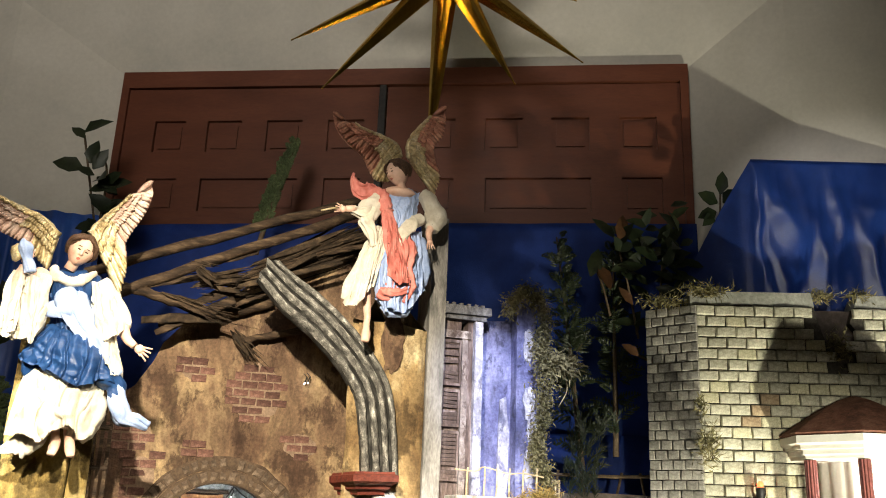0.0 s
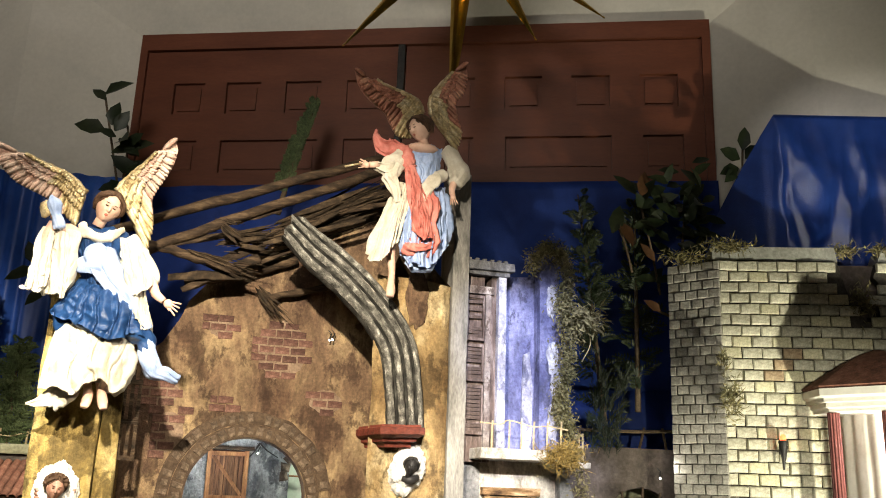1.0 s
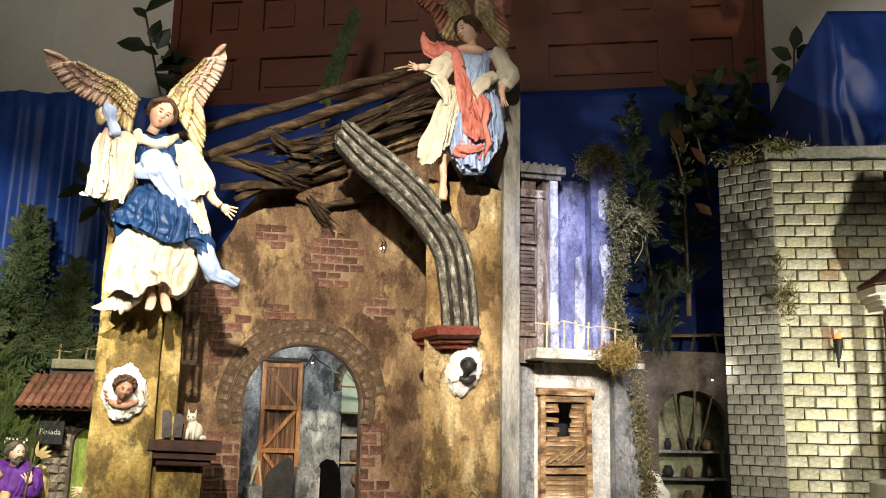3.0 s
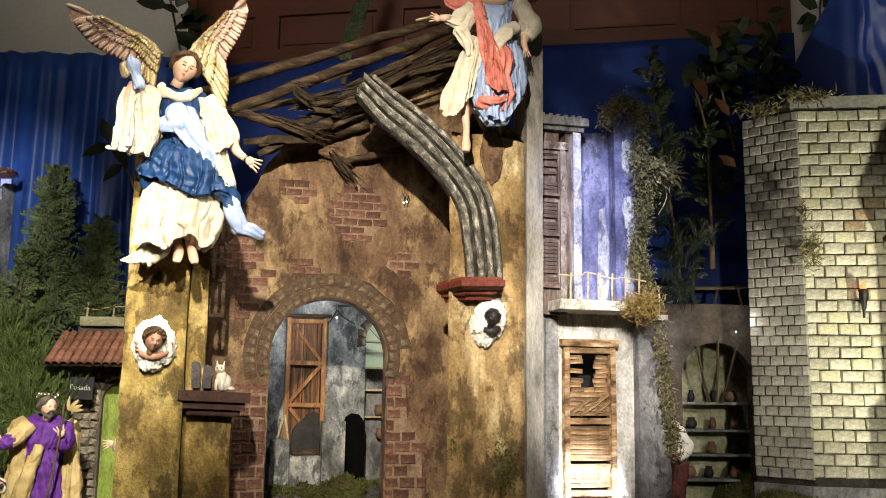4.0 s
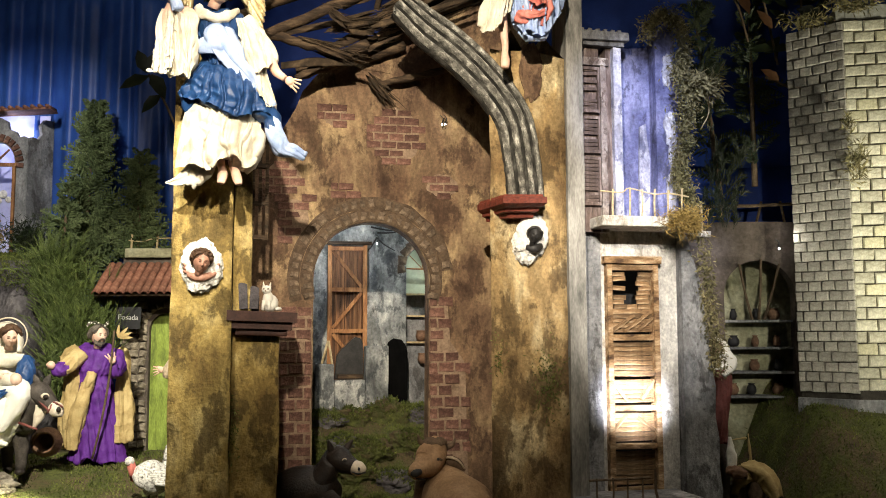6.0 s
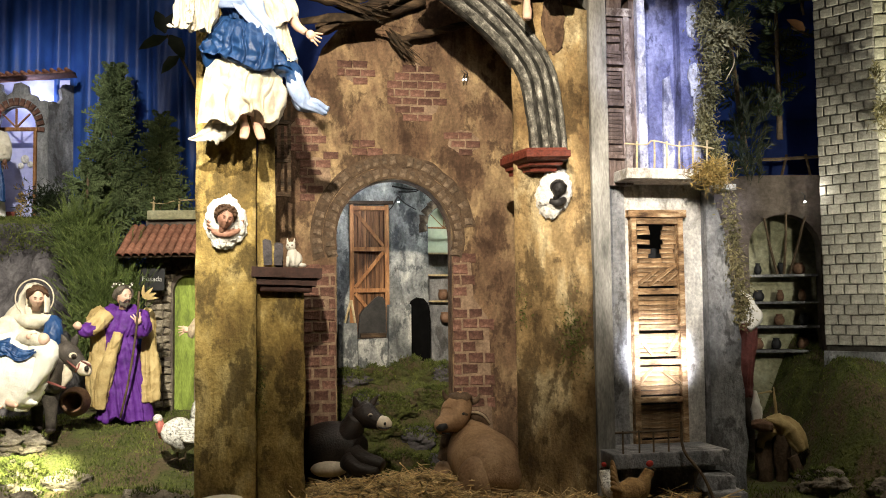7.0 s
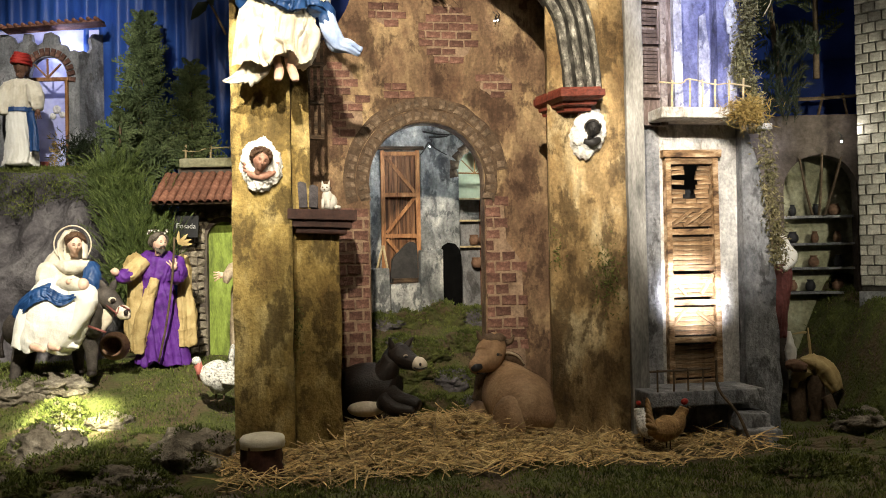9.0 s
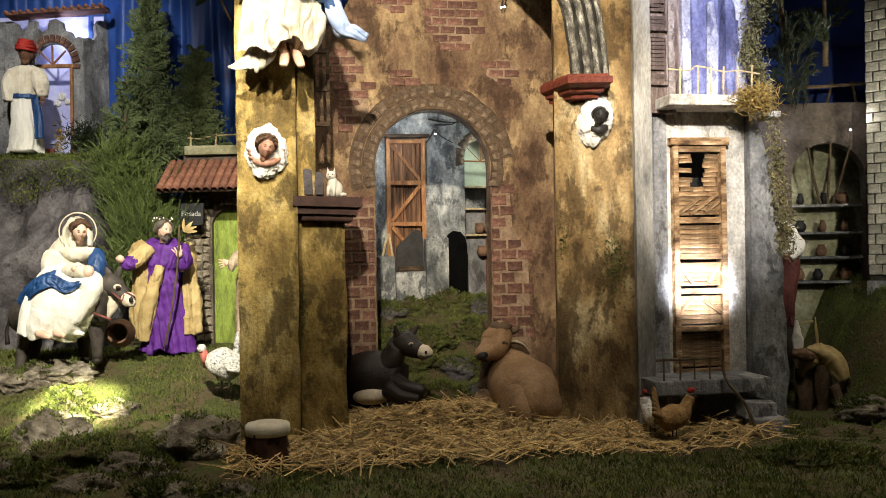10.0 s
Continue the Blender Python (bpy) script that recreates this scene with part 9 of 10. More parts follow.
def sprig(items, at, way, length, rnd, n=26, spread=0.42, w=0.0022, droop=0.25, twist=None):
    """A feathery conifer sprig: side needles along a bending stem, shorter to the tip."""
    at, way = Vector(at), Vector(way).normalized()
    side = way.cross(twist or V(rnd.uniform(-0.4, 0.4), -1, rnd.uniform(-0.3, 0.3)))
    side = side.normalized() if side.length > 1e-5 else V(1, 0, 0)
    nr = side.cross(way)
    for i in range(n):
        s = (i + 0.5) / n
        p = at + way * (length * s) - V(0, 0, droop * length * s * s)
        k = -1 if i % 2 else 1
        L = length * spread * (1 - s) ** 0.7 * rnd.uniform(0.7, 1.1) + 0.004
        d = (way * 0.75 + side * k * 0.75 + nr * rnd.uniform(-0.25, 0.25)).normalized()
        q = p + d * L - V(0, 0, droop * L * 0.5)
        items.append((p, q, w * rnd.uniform(0.8, 1.3), nr))
        for j in (0.35, 0.6, 0.8):
            pp = p.lerp(q, j)
            for kk in (-1, 1):
                dd = (d + side.cross(nr) * 0.1 + (way * kk if abs(d.dot(way)) < 0.9 else nr * kk) * 0.7).normalized()
                items.append((pp, pp + dd * L * 0.30 * (1.1 - j), w * 0.9, nr))


def conifer(at, top, width, n, seed, label, dark=False, lean=(0, 0)):
    rnd = random.Random(seed)
    at, top = Vector(at), Vector(top)
    th = base("conifer", Matrix.Translation(at), label, "tree", "green conifers")
    bm = bmesh.new()
    loft(bm, [(0, 0, -0.05, 0.010, 0.010), (*((top - at) * 0.5), 0.006, 0.006), (*(top - at), 0.002, 0.002)], 0, 7, 2)
    part("trunk", bm, TWIG, th, "", True)
    items = []
    for i in range(n):
        s = rnd.random() ** 0.85
        p = (top - at) * s
        r = width * (1.02 - s) ** 0.5 * rnd.uniform(0.3, 1.25) * (1 + 0.5 * noise.noise(V(s * 7, seed, 0))) + 0.02
        an = rnd.uniform(0, 2 * math.pi)
        way = V(math.cos(an), math.sin(an) * 0.7, rnd.uniform(0.1, 1.1) + 0.5 * s + (1.6 if width < 0.03 else 0))
        sprig(items, p + way * 0.01, way, r, rnd, 15, 0.42, 0.0034, 0.3)
    # dark: crown in the near-black green that stands for shade
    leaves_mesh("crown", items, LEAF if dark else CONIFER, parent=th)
    return th


conifer((-1.038, 3.120, 0.683), (-1.027, 3.160, 1.320), 0.150, 330, 1, "tall feathery green conifer before the blue cloth")
conifer((-0.845, 3.100, 0.737), (-0.859, 3.140, 1.137), 0.120, 170, 2, "small feathery green conifer behind the hut")
conifer((-1.088, 3.040, 0.678), (-1.070, 3.060, 1.027), 0.085, 120, 3, "small green conifer beside the grey house")
conifer((-0.023, 2.850, 1.637), (0.073, 2.850, 1.982), 0.029, 170, 4, "slim upright cypress behind the ruin")
conifer((1.038, 2.660, 0.983), (0.962, 2.680, 1.681), 0.10, 90, 5, "conifer behind the balcony house, shade in its colour", True)
conifer((1.155, 2.680, 1.025), (1.165, 2.700, 1.685), 0.09, 80, 6, "conifer in the gap by the tower, shade in its colour", True)


def fronds(name, at, seed, n, reach, label, material=FERN, down=0.9, category="fern", group="ferns"):
    """A clump of long arching strands with short needles that lie close to the stem."""
    rnd = random.Random(seed)
    items = []
    for i in range(n):
        way = V(rnd.uniform(-0.36, 0.36), rnd.uniform(-0.25, 0.15), rnd.uniform(0.7, 1.5)).normalized()
        a = V(rnd.uniform(-0.05, 0.05), rnd.uniform(-0.03, 0.03), rnd.uniform(-0.05, 0.05))
        length = reach * rnd.uniform(0.55, 1.1)
        sag = down * rnd.uniform(0.3, 1.3)
        bend = V(way.x, way.y, 0) * rnd.uniform(0.0, 0.6)
        at_s = lambda s: a + way * (length * s) + (bend - V(0, 0, sag)) * (length * s * s)
        for j in range(7):
            items.append((at_s(j / 7), at_s((j + 1.15) / 7), 0.0011, V(0, -1, 0)))
        for j in range(26):
            s = 0.12 + 0.88 * (j + rnd.random()) / 26
            p = at_s(s)
            d = (at_s(s + 0.02) - p).normalized() + V(rnd.uniform(-0.55, 0.55), rnd.uniform(-0.4, 0.4), rnd.uniform(-0.2, 0.2))
            items.append((p, p + d.normalized() * (0.020 + 0.018 * rnd.random()) * (1.25 - 0.7 * s), 0.0010, V(rnd.uniform(-0.6, 0.6), -1, 0)))
    return leaves_mesh(name, items, material, Matrix.Translation(Vector(at)), label, category, "", group)


fronds("fern", (-1.085, 3.000, 0.660), 1, 170, 0.24, "arching green fern hanging over the rock ledge", FERN, 0.45)
fronds("fern", (-1.050, 2.990, 0.575), 2, 200, 0.24, "dense green fern beside the rock", FERN, 0.35)
fronds("fern", (-1.000, 2.980, 0.470), 3, 200, 0.22, "dense green fern beside the rock", FERN, 0.6)
fronds("fern", (-1.030, 2.970, 0.360), 4, 90, 0.16, "low green fern behind the figures", FERN, 0.5)
fronds("fern", (-0.955, 3.010, 0.420), 8, 240, 0.34, "tall wispy green fern behind the bearded man", FERN, 0.20)
fronds("fern", (-1.000, 3.000, 0.320), 9, 200, 0.32, "tall wispy green fern beside the rock", FERN, 0.20)
fronds("fern", (1.043, 2.620, 0.981), 5, 40, 0.11, "fern behind the balcony house, shade in its colour", LEAF, 0.5)
fronds("fern", (1.018, 2.600, 0.874), 6, 40, 0.10, "fern behind the balcony house, shade in its colour", LEAF, 0.5)


def broadleaf(name, pts, leaves, label, seed, material=LEAF, stem=0.004, category="plant", group=""):
    """Stems through pts and leaves as rows (x, y, z, way x, y, z, length, width)."""
    th = base(name, Matrix.Translation(Vector(pts[0][0])), label, category, group)
    o = Vector(pts[0][0])
    bm = bmesh.new()
    for line in pts:
        loft(bm, [(*(Vector(p) - o), stem, stem) for p in line], 0, 6, 3)
    part("stem", bm, TWIG, th, "", True)
    rnd = random.Random(seed)
    for x, y, z, a, b, c, L, w in leaves:
        bm = bmesh.new()
        leaf(bm, V(x, y, z) - o, (a, b, c), (rnd.uniform(-0.3, 0.3), -1, rnd.uniform(-0.1, 0.7)), L, w, 0, rnd.uniform(0.05, 0.4), 0.25)
        part("leaf", bm, material if rnd.random() < 0.9 else LEAF, th, "", True)
    return th


rnd = random.Random(21)


def around(cx, cy, cz, n, r, L, w, up=0.4, seed=0, flat=0.6):
    rr = random.Random(seed)
    out = []
    for i in range(n):
        an = rr.uniform(0, 2 * math.pi)
        d = V(math.cos(an), flat * math.sin(an) - 0.2, rr.uniform(-0.5, 0.9) + up)
        p = V(cx, cy, cz) + V(rr.uniform(-r, r), rr.uniform(-r, r) * 0.5, rr.uniform(-r, r) * 1.6)
        l = L * rr.uniform(0.7, 1.2)
        out.append((*p, *d, l, w * l / L))
    return out


broadleaf("rubber_plant", [[(-0.559, 2.950, 1.631), (-0.604, 2.950, 1.810), (-0.650, 2.950, 1.994)], [(-0.556, 2.950, 1.672), (-0.555, 2.950, 1.856), (-0.585, 2.950, 1.937)]],
          [(-0.646, 2.930, 1.997, 0.7, -0.2, 0.6, 0.10, 0.06), (-0.630, 2.930, 1.862, -1.0, -0.2, 0.25, 0.105, 0.065), (-0.611, 2.930, 1.885, 0.1, -0.3, 0.9, 0.085, 0.055), (-0.599, 2.930, 1.865, 0.5, -0.3, 0.8, 0.085, 0.05), (-0.643, 2.930, 1.976, -0.7, -0.2, 0.7, 0.06, 0.04)]
          + around(-0.564, 2.920, 1.803, 10, 0.035, 0.085, 0.055, 0.1, 4) + around(-0.535, 2.920, 1.694, 8, 0.03, 0.08, 0.05, 0.0, 5), "dark green rubber plant with glossy broad leaves", 1)
broadleaf("trailing_plant", [[(-0.663, 2.850, 1.183), (-0.707, 2.850, 1.275), (-0.757, 2.850, 1.357)]], [(-0.750, 2.830, 1.346, -0.8, -0.2, -0.4, 0.10, 0.05), (-0.742, 2.830, 1.352, 0.5, -0.2, -0.7, 0.09, 0.05), (-0.756, 2.830, 1.357, -0.3, -0.2, 0.8, 0.08, 0.045), (-0.711, 2.830, 1.284, -0.7, -0.2, -0.6, 0.08, 0.04), (-0.757, 2.830, 1.370, 0.6, -0.2, 0.6, 0.08, 0.045)], "long-stemmed plant with drooping olive leaves", 2)
broadleaf("rubber_plant", [[(1.506, 2.600, 1.744), (1.511, 2.600, 1.846), (1.522, 2.600, 1.929)]], [(1.502, 2.580, 1.848, 0.1, -0.2, 1, 0.085, 0.045), (1.490, 2.580, 1.816, -0.9, -0.2, 0.3, 0.08, 0.05), (1.510, 2.580, 1.818, 0.6, -0.2, 0.8, 0.075, 0.045), (1.484, 2.580, 1.785, -0.8, -0.2, -0.3, 0.07, 0.045), (1.519, 2.580, 1.789, 0.9, -0.2, 0.1, 0.06, 0.04), (1.472, 2.580, 1.774, -0.5, -0.3, -0.6, 0.06, 0.04)], "dark green broad-leaved plant by the draped box", 3)
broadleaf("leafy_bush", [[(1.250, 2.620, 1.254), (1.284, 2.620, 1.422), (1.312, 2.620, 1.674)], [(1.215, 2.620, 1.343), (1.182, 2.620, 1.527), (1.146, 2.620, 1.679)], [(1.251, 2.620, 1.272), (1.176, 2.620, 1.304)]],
          around(1.286, 2.580, 1.678, 26, 0.07, 0.085, 0.035, 0.3, 6) + around(1.169, 2.580, 1.630, 18, 0.06, 0.085, 0.04, 0.2, 7) + around(1.342, 2.580, 1.606, 16, 0.05, 0.08, 0.03, 0.1, 8) + around(1.250, 2.600, 1.490, 12, 0.06, 0.08, 0.035, 0, 9), "bush with long narrow leaves, shade in its colour", 4)
broadleaf("brown_leaf_plant", [[(1.105, 2.570, 1.398), (1.078, 2.570, 1.506), (1.051, 2.570, 1.560)]], [(1.035, 2.550, 1.516, 0.3, -0.2, 1.0, 0.10, 0.05), (1.063, 2.550, 1.555, 0.4, -0.2, -0.9, 0.09, 0.05), (1.130, 2.550, 1.646, 0.3, -0.2, 1, 0.09, 0.05), (1.172, 2.550, 1.435, -0.5, -0.2, 0.6, 0.07, 0.03), (1.150, 2.550, 1.657, 1, -0.2, 0.4, 0.07, 0.04), (1.186, 2.550, 1.274, -0.7, -0.2, 0.5, 0.06, 0.03)], "plant with large dry brown leaves", 5, LEAFBROWN)


def ivy():
    """Dry trailing ivy along the house's ragged edge, with a tuft of straw-coloured grass."""
    rr = random.Random(9)
    items = []
    path = smoothpath([(1.228, 0.020, 1.337), (1.262, 0.000, 1.386), (1.310, -0.010, 1.364), (1.324, -0.010, 1.292), (1.319, -0.010, 1.226), (1.331, -0.020, 1.178), (1.323, -0.020, 1.098), (1.314, -0.020, 1.020), (1.302, -0.010, 0.959), (1.319, -0.010, 0.907), (1.348, 0.000, 0.842), (1.377, 0.000, 0.682), (1.386, 0.000, 0.591), (1.400, 0.000, 0.501), (1.408, 0.010, 0.426)], 10)
    for i, p in enumerate(path):
        s = i / len(path)
        dens = 70 if s < 0.72 else 44
        wid = 0.020 + 0.013 * noise.noise(V(i * 0.25, 0, 0)) + (0.016 if 0.28 < s < 0.42 else 0)
        for _ in range(dens):
            a = Vector(p) + V(rr.gauss(0, wid * 0.55), rr.gauss(0, 0.012), rr.gauss(0, wid * 0.6))
            d = V(rr.gauss(0, 1), rr.gauss(-0.3, 0.6), rr.gauss(-0.5, 0.8)).normalized()
            items.append((a, a + d * rr.uniform(0.006, 0.018), rr.uniform(0.0012, 0.0030), rvec()))
    for _ in range(520):
        a = V(1.365, -0.040, 1.185) + V(rr.gauss(0, 0.022), rr.gauss(0, 0.012), rr.gauss(0, 0.014))
        d = V(rr.gauss(0.2, 1), rr.gauss(-0.4, 0.5), rr.gauss(-0.3, 0.9)).normalized()
        items.append((a, a + d * rr.uniform(0.014, 0.034), rr.uniform(0.002, 0.004), rvec()))
    leaves_mesh("dry_ivy", items, IVY, RUIN, "dry olive ivy trailing over the plaster edge", "ivy", "stuff")
    items = []
    for _ in range(1100):
        a = V(1.284, -0.060, 0.812) + V(rr.gauss(0, 0.026), rr.gauss(0, 0.014), rr.gauss(0, 0.015))
        d = V(rr.gauss(0, 1), rr.gauss(-0.5, 0.6), rr.gauss(-0.2, 0.8)).normalized()
        items.append((a, a + d * rr.uniform(0.016, 0.040), rr.uniform(0.0009, 0.0018), rvec()))
    leaves_mesh("dry_grass_tuft", items, DRYGRASS, RUIN, "tuft of yellow dry grass at the balcony end", "grass", "stuff")
    bm = bmesh.new()
    loft(bm, [(1.388, -0.010, 1.169, 0.0016, 0.0016), (1.396, -0.010, 1.121, 0.0016, 0.0016), (1.370, -0.010, 1.072, 0.0016, 0.0016)], 0, 5, 4)
    solo("ivy_runner", bm, PALEWOOD, RUIN, "bare pale ivy runner hanging from the wall", "ivy")


ivy()


def tuft(name, at, seed, n, sx, sz, L, material, label, hang=-0.2):
    rr = random.Random(seed)
    items = []
    for _ in range(n):
        a = V(rr.gauss(0, sx), rr.gauss(0, sx * 0.4), rr.gauss(0, sz))
        d = V(rr.gauss(0, 0.9), rr.gauss(-0.4, 0.6), rr.gauss(hang, 0.8)).normalized()
        items.append((a, a + d * L * rr.uniform(0.5, 1.2), rr.uniform(0.0012, 0.0028), rvec()))
    leaves_mesh(name, items, material, Matrix.Translation(Vector(at)), label, "moss", "stuff")


tuft("moss_tuft", (1.368, 2.440, 1.468), 1, 420, 0.035, 0.010, 0.030, IVY, "hanging dry moss on the tower coping")
tuft("moss_tuft", (1.264, 2.500, 1.439), 2, 380, 0.040, 0.008, 0.026, IVY, "dry moss on the tower top")
tuft("moss_tuft", (1.718, 2.400, 1.468), 3, 220, 0.020, 0.012, 0.026, IVY, "dry moss at the broken tower edge")
tuft("moss_tuft", (1.742, 2.360, 1.303), 4, 320, 0.020, 0.024, 0.026, IVY, "dry moss in the broken tower notch")
tuft("moss_tuft", (1.824, 2.360, 1.466), 5, 220, 0.026, 0.008, 0.026, IVY, "dry moss on the tower coping")
tuft("dry_weed", (1.334, 2.400, 0.996), 6, 300, 0.016, 0.030, 0.030, IVY, "dry weed growing on the tower corner", 0.5)
tuft("dry_weed", (1.323, 2.420, 1.110), 7, 90, 0.007, 0.016, 0.022, IVY, "dry weed growing on the tower corner", 0.5)


tuft("dark_bush", (-1.258, 3.200, 0.854), 8, 1500, 0.040, 0.034, 0.030, LEAF, "dark leafy bush before the grey house", 0.3)
tuft("flower_tuft", (-1.355, 3.190, 0.854), 9, 160, 0.010, 0.024, 0.020, DRYGRASS, "small tuft of dry yellow flowers by the window", 0.4)


def pillar_moss():
    rr = random.Random(31)
    items = []
    for cx, cz, n, sx, sz in ((0.930, 0.40, 420, 0.022, 0.045), (0.15, 0.30, 130, 0.010, 0.045), (0.80, 0.46, 60, 0.012, 0.03)):
        for _ in range(n):
            a = V(rr.gauss(cx, sx), -0.003 if cx > 0.2 else 0.042, rr.gauss(cz, sz))
            d = V(rr.gauss(0, 0.8), -0.5, rr.gauss(-0.1, 0.8)).normalized()
            items.append((a, a + d * rr.uniform(0.005, 0.013), 0.0014, rvec()))
    leaves_mesh("pillar_moss", items, MOSS, RUIN, "dark moss clinging to the plaster pillars", "moss", "stuff")


pillar_moss()


def mossmask(x, y):
    q = RUIN.inverted() @ V(x, y, 0)
    m = noise.noise(V(x * 4.5, y * 4.5, 2.0)) + 0.5 * noise.noise(V(x * 13, y * 13, 4.0))
    if y < 2.02 and x > -0.35:
        m += 0.45 * step(2.02, 1.9, y)
    if x < -0.7 and 2.45 < y < 2.85:
        m += 0.5
    if 0.15 < q.x < 0.85 and 0.34 < q.y < 0.82:
        m += 0.35
    if x > 1.1 and y > 2.0:
        m += 0.4
    if -0.1 < q.x < 1.3 and -0.20 < q.y < 0.34:
        m -= 1.2
    return m


def moss_and_straw():
    rr = random.Random(40)
    items = []
    tries = 0
    while len(items) < 125000 and tries < 420000:
        tries += 1
        x, y = rr.uniform(-1.75, 1.9), rr.uniform(1.45, 3.05)
        if abs(x) > 0.72 * y + 0.15 or rr.random() > mossmask(x, y) + 0.48:
            continue
        a = V(x, y, height(x, y) - 0.002)
        d = V(rr.gauss(0, 0.55), rr.gauss(0, 0.55), 1).normalized()
        L = rr.uniform(0.005, 0.015) * (1.7 if rr.random() < 0.1 else 1)
        items.append((a, a + d * L, rr.uniform(0.0009, 0.0019), rvec()))
    leaves_mesh("ground_moss", items, MOSS, None, "short green moss covering the display ground", "moss", "stuff")
    items = []
    for _ in range(26000):
        x, y = rr.uniform(-1.95, -1.10), rr.uniform(3.06, 3.40)
        a = V(x, y, 0.775 + 0.02 * math.sin(math.pi * min(1, (y - 3.1) * 4)) + rr.uniform(-0.004, 0.012))
        if y < 3.13:
            a.z -= rr.uniform(0, 0.15) * (0.75 + 0.6 * noise.noise(V(x * 6, 0, 0)))
            a.y -= 0.050
        d = V(rr.gauss(0, 0.5), rr.gauss(-0.3, 0.5), rr.gauss(0.5, 0.6)).normalized()
        items.append((a, a + d * rr.uniform(0.006, 0.018), rr.uniform(0.0012, 0.0022), rvec()))
    leaves_mesh("ledge_moss", items, MOSS, None, "thick green moss hanging over the rock ledge", "moss", "stuff")
    # straw bed of the stable
    vs, fs = [], []
    for i in range(9000):
        u, v = rr.uniform(-0.02, 1.26), rr.gauss(0.04, 0.15)
        if rr.random() < 0.35:
            u, v = rr.gauss(0.52, 0.2), rr.gauss(0.02, 0.14)
        if v < -0.27 + 0.05 * noise.noise(V(u * 6, 1, 0)) or v > 0.42 or u > 1.26 or u < -0.03:
            continue
        if (u < 0.26 and v > -0.01) or (0.77 < u < 1.03 and v > -0.015) or (u > 1.0 and v > -0.05):
            continue
        p = RUIN @ V(u, v, 0)
        heap = 0.060 * math.exp(-((u - 0.5) / 0.32) ** 2 - ((v - 0.06) / 0.16) ** 2)
        p.z = height(p.x, p.y) + 0.004 + heap * rr.uniform(0.15, 1) + rr.uniform(0, 0.016)
        an = rr.uniform(0, math.pi)
        L = rr.uniform(0.025, 0.10) if rr.random() < 0.78 else rr.uniform(0.10, 0.19)
        d = V(math.cos(an), math.sin(an), rr.gauss(0, 0.24)).normalized()
        s = d.cross(V(0, 0, 1)).normalized()
        t = s.cross(d)
        w = rr.uniform(0.0009, 0.0020)
        mid = p + t * rr.uniform(-0.006, 0.008) + s * rr.uniform(-0.008, 0.008)
        k = len(vs)
        for c in (p - d * L / 2, mid, p + d * L / 2):
            vs += [c + s * w, c - s * w, c + t * w]
        for b in (0, 3):
            for j in range(3):
                fs.append((k + b + j, k + b + (j + 1) % 3, k + b + 3 + (j + 1) % 3, k + b + 3 + j))
    me = bpy.data.meshes.new("straw_bed")
    me.from_pydata([tuple(v) for v in vs], [], fs)
    me.materials.append(STRAW)
    tagged(new("straw_bed", me), "loose golden straw strewn over the stable floor", "straw", "", "stuff")


moss_and_straw()


def rock(at, r, seed, material=PALEROCK, label="rough pale grey rock among the moss", moss=0.0):
    bm = bmesh.new()
    got = bmesh.ops.create_icosphere(bm, subdivisions=5 if r[0] > 0.06 else 4, radius=1)
    for v in got["verts"]:
        p = v.co.copy()
        n = 0.34 * noise.noise(p * 1.3 + V(seed, 0, 0)) + 0.20 * noise.noise(p * 3.1 + V(seed, 4, 0)) + 0.12 * noise.noise(p * 7 + V(0, seed, 0)) - 0.16 * abs(noise.noise(p * 2.4 + V(0, 0, seed))) - 0.09 * abs(noise.noise(p * 6 + V(0, 3, seed))) + 0.05 * noise.noise(p * 17)
        p *= 1.08 + n
        v.co = V(p.x * r[0], p.y * r[1], p.z * r[2])
    bm.normal_update()
    items = []
    if moss:
        rr = random.Random(int(seed * 10))
        for v in bm.verts:
            if v.normal.z > 0.25 and v.co.z > -0.01 and noise.noise(v.co * 22 + V(seed, 1, 2)) + 0.35 * noise.noise(v.co * 60) > 0.30 - moss:
                for _ in range(6 if moss > 1 else 3):
                    a = v.co + rvec(0.0025)
                    d = (v.normal + V(rr.gauss(0, 0.6), rr.gauss(0, 0.6), 0.2)).normalized()
                    items.append((a, a + d * rr.uniform(0.006, 0.015), rr.uniform(0.0012, 0.0024), rvec()))
    ob = solo("rock", bm, material, Matrix.Translation(Vector(at)), label, "rock", "rocks")
    if items:
        leaves_mesh("moss", items, MOSS, kind="stuff", parent=ob)


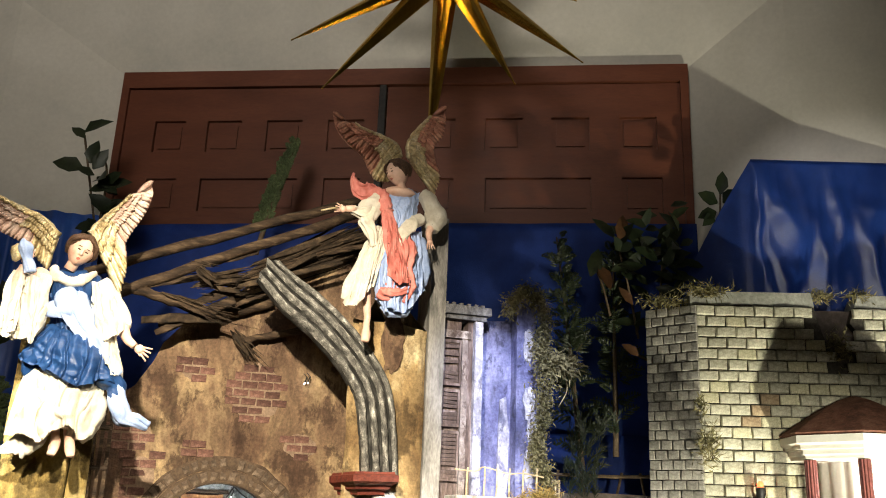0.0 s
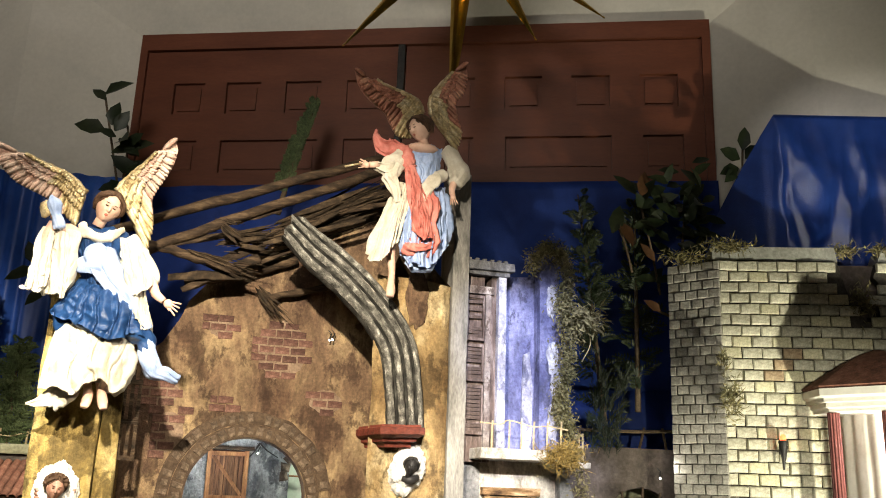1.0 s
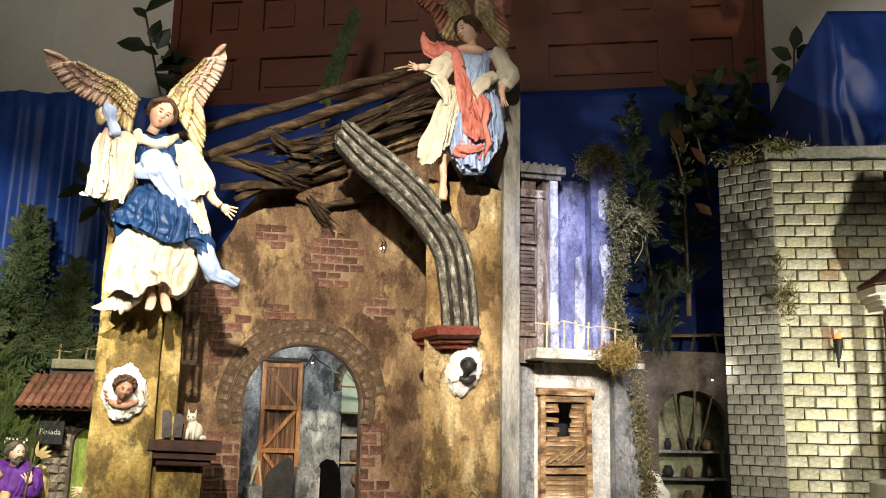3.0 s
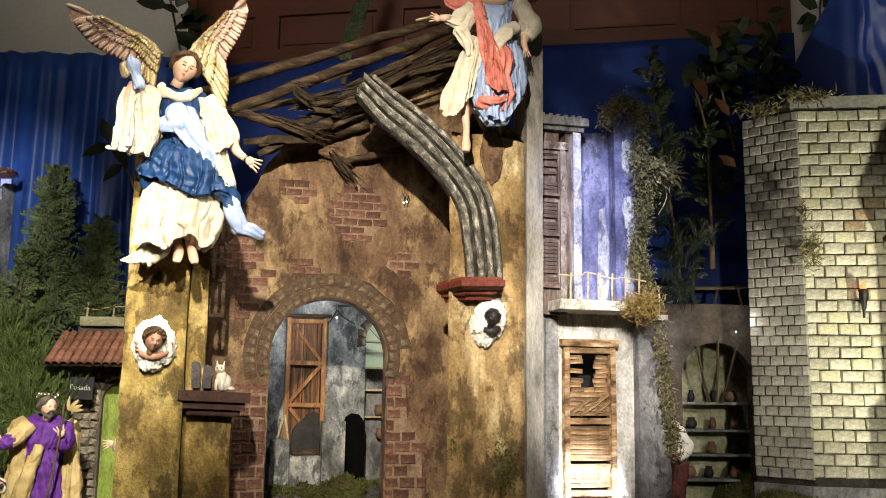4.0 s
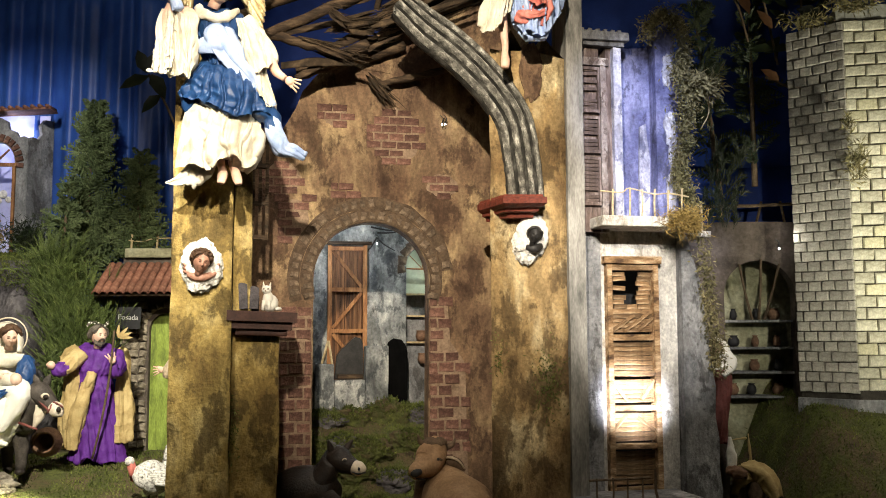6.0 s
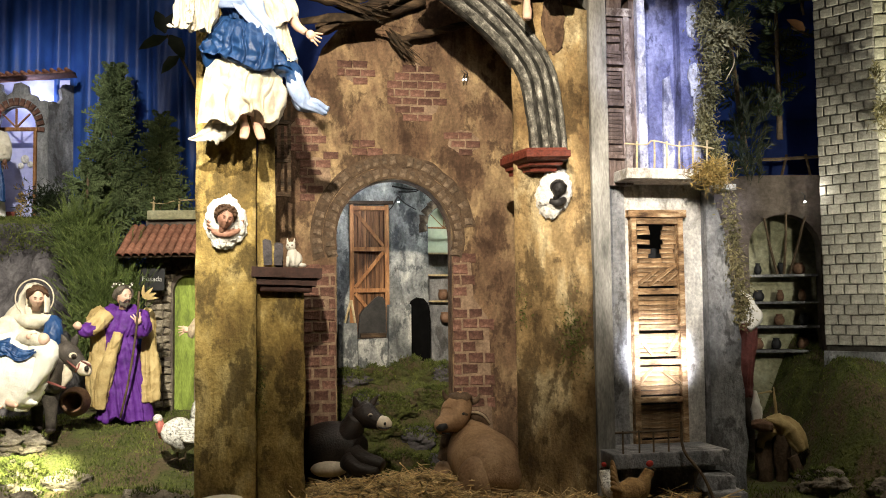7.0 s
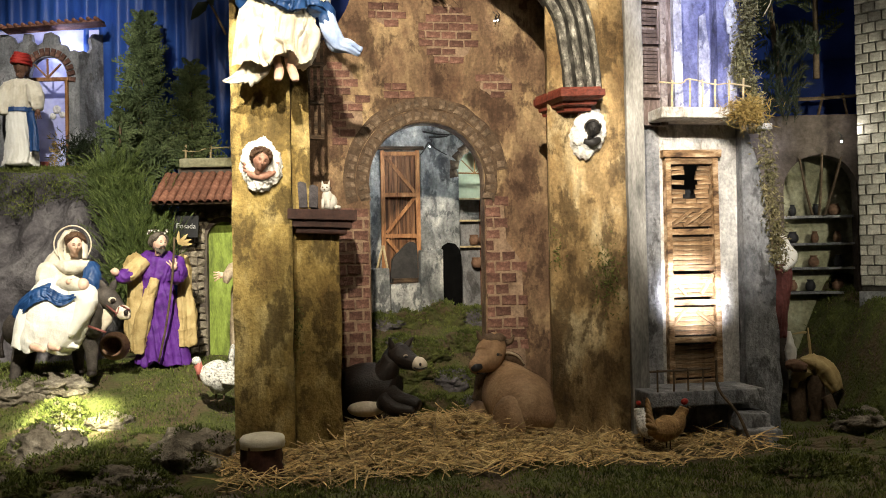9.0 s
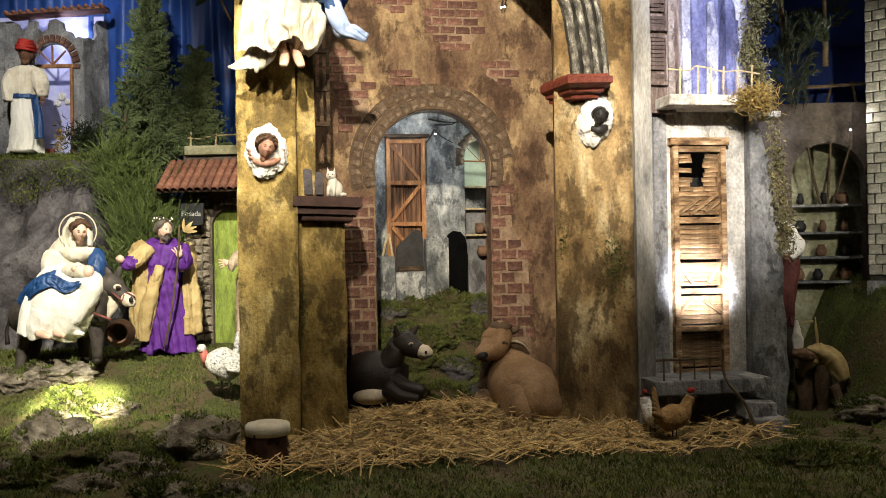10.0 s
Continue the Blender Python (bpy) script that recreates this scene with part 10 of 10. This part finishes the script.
# place, half-sizes, cover of moss, stuff
STONES = [
    (-0.98, 2.20, 0.000, 0.095, 0.090, 0.070, 0.06, PALEROCK),
    (-0.585, 2.10, 0.000, 0.105, 0.095, 0.080, 0.14, PALEROCK),
    (-1.24, 2.63, 0.000, 0.110, 0.060, 0.045, 0.10, PALEROCK),
    (-1.05, 2.50, 0.000, 0.065, 0.055, 0.050, 1.20, PALEROCK),
    (-0.91, 2.47, 0.000, 0.060, 0.045, 0.034, 0.45, PALEROCK),
    (-1.00, 2.41, -0.004, 0.045, 0.030, 0.024, 0.10, PALEROCK),
    (-0.76, 2.34, -0.005, 0.110, 0.070, 0.034, 0.30, SOIL),
    (-0.62, 2.33, 0.000, 0.090, 0.060, 0.032, 0.20, SOIL),
    (-0.80, 2.06, -0.005, 0.120, 0.090, 0.050, 0.75, SOIL),
    (-1.12, 2.08, -0.005, 0.120, 0.080, 0.050, 0.70, SOIL),
    (-0.67, 1.93, -0.005, 0.080, 0.060, 0.042, 0.16, PALEROCK),
    (-0.55, 1.76, -0.006, 0.070, 0.040, 0.030, 0.22, PALEROCK),
    (-0.71, 1.77, -0.006, 0.060, 0.045, 0.034, 0.22, PALEROCK),
    (-0.86, 1.87, -0.006, 0.090, 0.055, 0.036, 0.40, SOIL),
    (-0.42, 1.77, -0.006, 0.045, 0.035, 0.024, 0.30, PALEROCK),
    (-0.98, 1.93, -0.004, 0.080, 0.060, 0.034, 0.30, PALEROCK),
    (0.95, 2.13, -0.008, 0.150, 0.070, 0.026, 0.05, SOIL),
    (1.11, 2.31, -0.004, 0.080, 0.060, 0.036, 0.20, PALEROCK),
    (1.22, 2.18, -0.005, 0.080, 0.060, 0.040, 0.30, PALEROCK),
    (0.80, 1.93, -0.008, 0.120, 0.070, 0.028, 0.80, SOIL),
    (1.279, 2.845, 0.000, 0.060, 0.050, 0.030, 0.20, PALEROCK),
    (-1.14, 2.64, 0.010, 0.100, 0.050, 0.040, 0.12, PALEROCK),
]
for i, (x, y, z, a, b, c, cover, stuff) in enumerate(STONES):
    rock((x, y, height(x, y) + z), (a, b, c), i * 3.7 + 1, stuff, "rough pale grey rock among the moss" if stuff is PALEROCK else "low mound of dark mossy soil", cover)
for k, v in enumerate((0.44, 0.54, 0.63, 0.72)):
    for i in range(5):
        u = 0.37 + 0.105 * i + 0.04 * (k % 2) + rnd.uniform(-0.02, 0.02)
        p = RUIN @ V(u, v + rnd.uniform(-0.02, 0.02), 0)
        rock((p.x, p.y, height(p.x, p.y) - 0.004), (rnd.uniform(0.05, 0.085), rnd.uniform(0.035, 0.05), rnd.uniform(0.03, 0.05)), 50 + (i + 5 * k) * 2.1, SOIL if (i + k) % 3 else ROCK, "dark mossy stone in the bank", 0.55)


def stump():
    th = base("tree_stump", RUIN @ pose(0.066, -0.135, -0.03), "short dark stump with a pale cut top", "stump")
    bm = bmesh.new()
    loft(bm, [(0, 0, -0.01, 0.050, 0.046), (0, 0, 0.03, 0.047, 0.043), (0, 0, 0.078, 0.047, 0.043)], 0, 26, 4, folds=7, amp=0.05, grow=False, wrinkle=0.003, wfreq=60)
    part("bark", bm, DARKWOOD, th, "dark bark", True)
    bm = bmesh.new()
    loft(bm, [(0, 0, 0.070, 0.048, 0.044), (0, 0, 0.086, 0.050, 0.046), (0, 0, 0.096, 0.044, 0.040), (0, 0, 0.101, 0.020, 0.018)], 0, 24, 2, wrinkle=0.002, wfreq=60)
    part("cut_top", bm, CREAM, th, "pale cut top", True)


stump()


def jar():
    bm = bmesh.new()
    prof = [(-0.045, 0.022), (-0.040, 0.034), (-0.015, 0.044), (0.012, 0.042), (0.030, 0.032), (0.038, 0.028), (0.046, 0.033), (0.046, 0.027), (0.030, 0.024), (0.0, 0.03), (-0.03, 0.02)]
    rings = [[bm.verts.new((r * math.cos(a), -y, r * math.sin(a))) for a in np.linspace(0, 2 * math.pi, 29)[:-1]] for y, r in prof]
    for a, b in zip(rings, rings[1:]):
        for j in range(28):
            bm.faces.new((a[j], a[(j + 1) % 28], b[(j + 1) % 28], b[j]))
    bm.faces.new(rings[0][::-1]), bm.faces.new(rings[-1])
    p = V(-0.986, 2.720, 0.207)
    solo("clay_jar", bm, CLAY, pose(p.x, p.y, p.z, -6, 0, 12), "brown clay jar lying on its side on the moss", "jar")


jar()


def star():
    """Gold foil star with long square spikes, hung above the angel."""
    c = V(0.525, 2.430, 2.485)
    th = base("gold_star", Matrix.Translation(c), "shiny gold foil star with long tapering spikes", "star")
    bm = bmesh.new()
    ell(bm, (0, 0, 0), (0.05, 0.05, 0.05), 0, 14)
    part("core", bm, GOLD, th, "", True)
    tips = [V(0.050, 2.400, 2.145), V(0.154, 2.350, 1.969), V(0.492, 2.480, 1.800), V(0.735, 2.350, 2.052), V(0.967, 2.400, 2.182), V(0.979, 2.500, 2.472)]
    tips = [t - c for t in tips]
    tips += [V(-0.42, 0.1, 0.10), V(-0.30, 0, 0.32), V(0.0, 0.05, 0.46), V(0.32, 0, 0.32), V(0.0, -0.36, 0.12), V(0.1, 0.36, 0.1), V(-0.2, -0.25, 0.28), V(0.22, -0.25, 0.25)]
    for t in tips:
        d = t.normalized()
        s = d.cross(V(0.2, 1, 0.1)).normalized()
        n = s.cross(d)
        bm = bmesh.new()
        w = 0.040
        rings = []
        for f, k in ((0.02, 0.8), (0.12, 1.0), (0.55, 0.56), (0.985, 0.05), (1.0, 0.085), (1.008, 0.03)):
            rings.append([bm.verts.new(t * f + (s * math.cos(a) + n * math.sin(a)) * w * k) for a in np.linspace(0, 2 * math.pi, 9)[:-1]])
            for j, v in enumerate(rings[-1]):
                if j % 2:
                    v.co = t * f + (v.co - t * f) * 0.78
        for a, b in zip(rings, rings[1:]):
            for j in range(8):
                bm.faces.new((a[j], a[(j + 1) % 8], b[(j + 1) % 8], b[j]))
        bm.faces.new(rings[-1]), bm.faces.new(rings[0][::-1])
        part("spike", bm, GOLD, th)
    bm = bmesh.new()
    stick(bm, (0, 0, 0.4), (0, 0, 4.19 - c.z), 0.001, 0, 4)
    part("thread", bm, IRON, th)


star()


def led(at, label):
    th = base("led_bulb", Matrix.Translation(Vector(at)), label, "lamp", "small led bulbs")
    bm = bmesh.new()
    ell(bm, (0, 0, 0), (0.0024, 0.0024, 0.0024), 0, 10)
    part("bulb", bm, LEDGLOW, th, "", True)
    bm = bmesh.new()
    stick(bm, (0, 0.002, 0.003), (0.006, 0.012, 0.020), 0.002, 0, 6)
    stick(bm, (0.006, 0.012, 0.020), (-0.004, 0.012, 0.03), 0.0012, 0, 5)
    part("wire", bm, IRON, th)


led(RUIN @ V(0.575, 0.600, 0.806), "tiny white led bulb under the arch")
led(RUIN @ V(0.713, 0.270, 1.118), "tiny white led bulb on the brown wall")
led(RUIN @ V(0.722, 0.270, 1.120), "tiny white led bulb on the brown wall")
led((1.189, 2.600, 0.773), "tiny white led bulb by the kitchen niche")
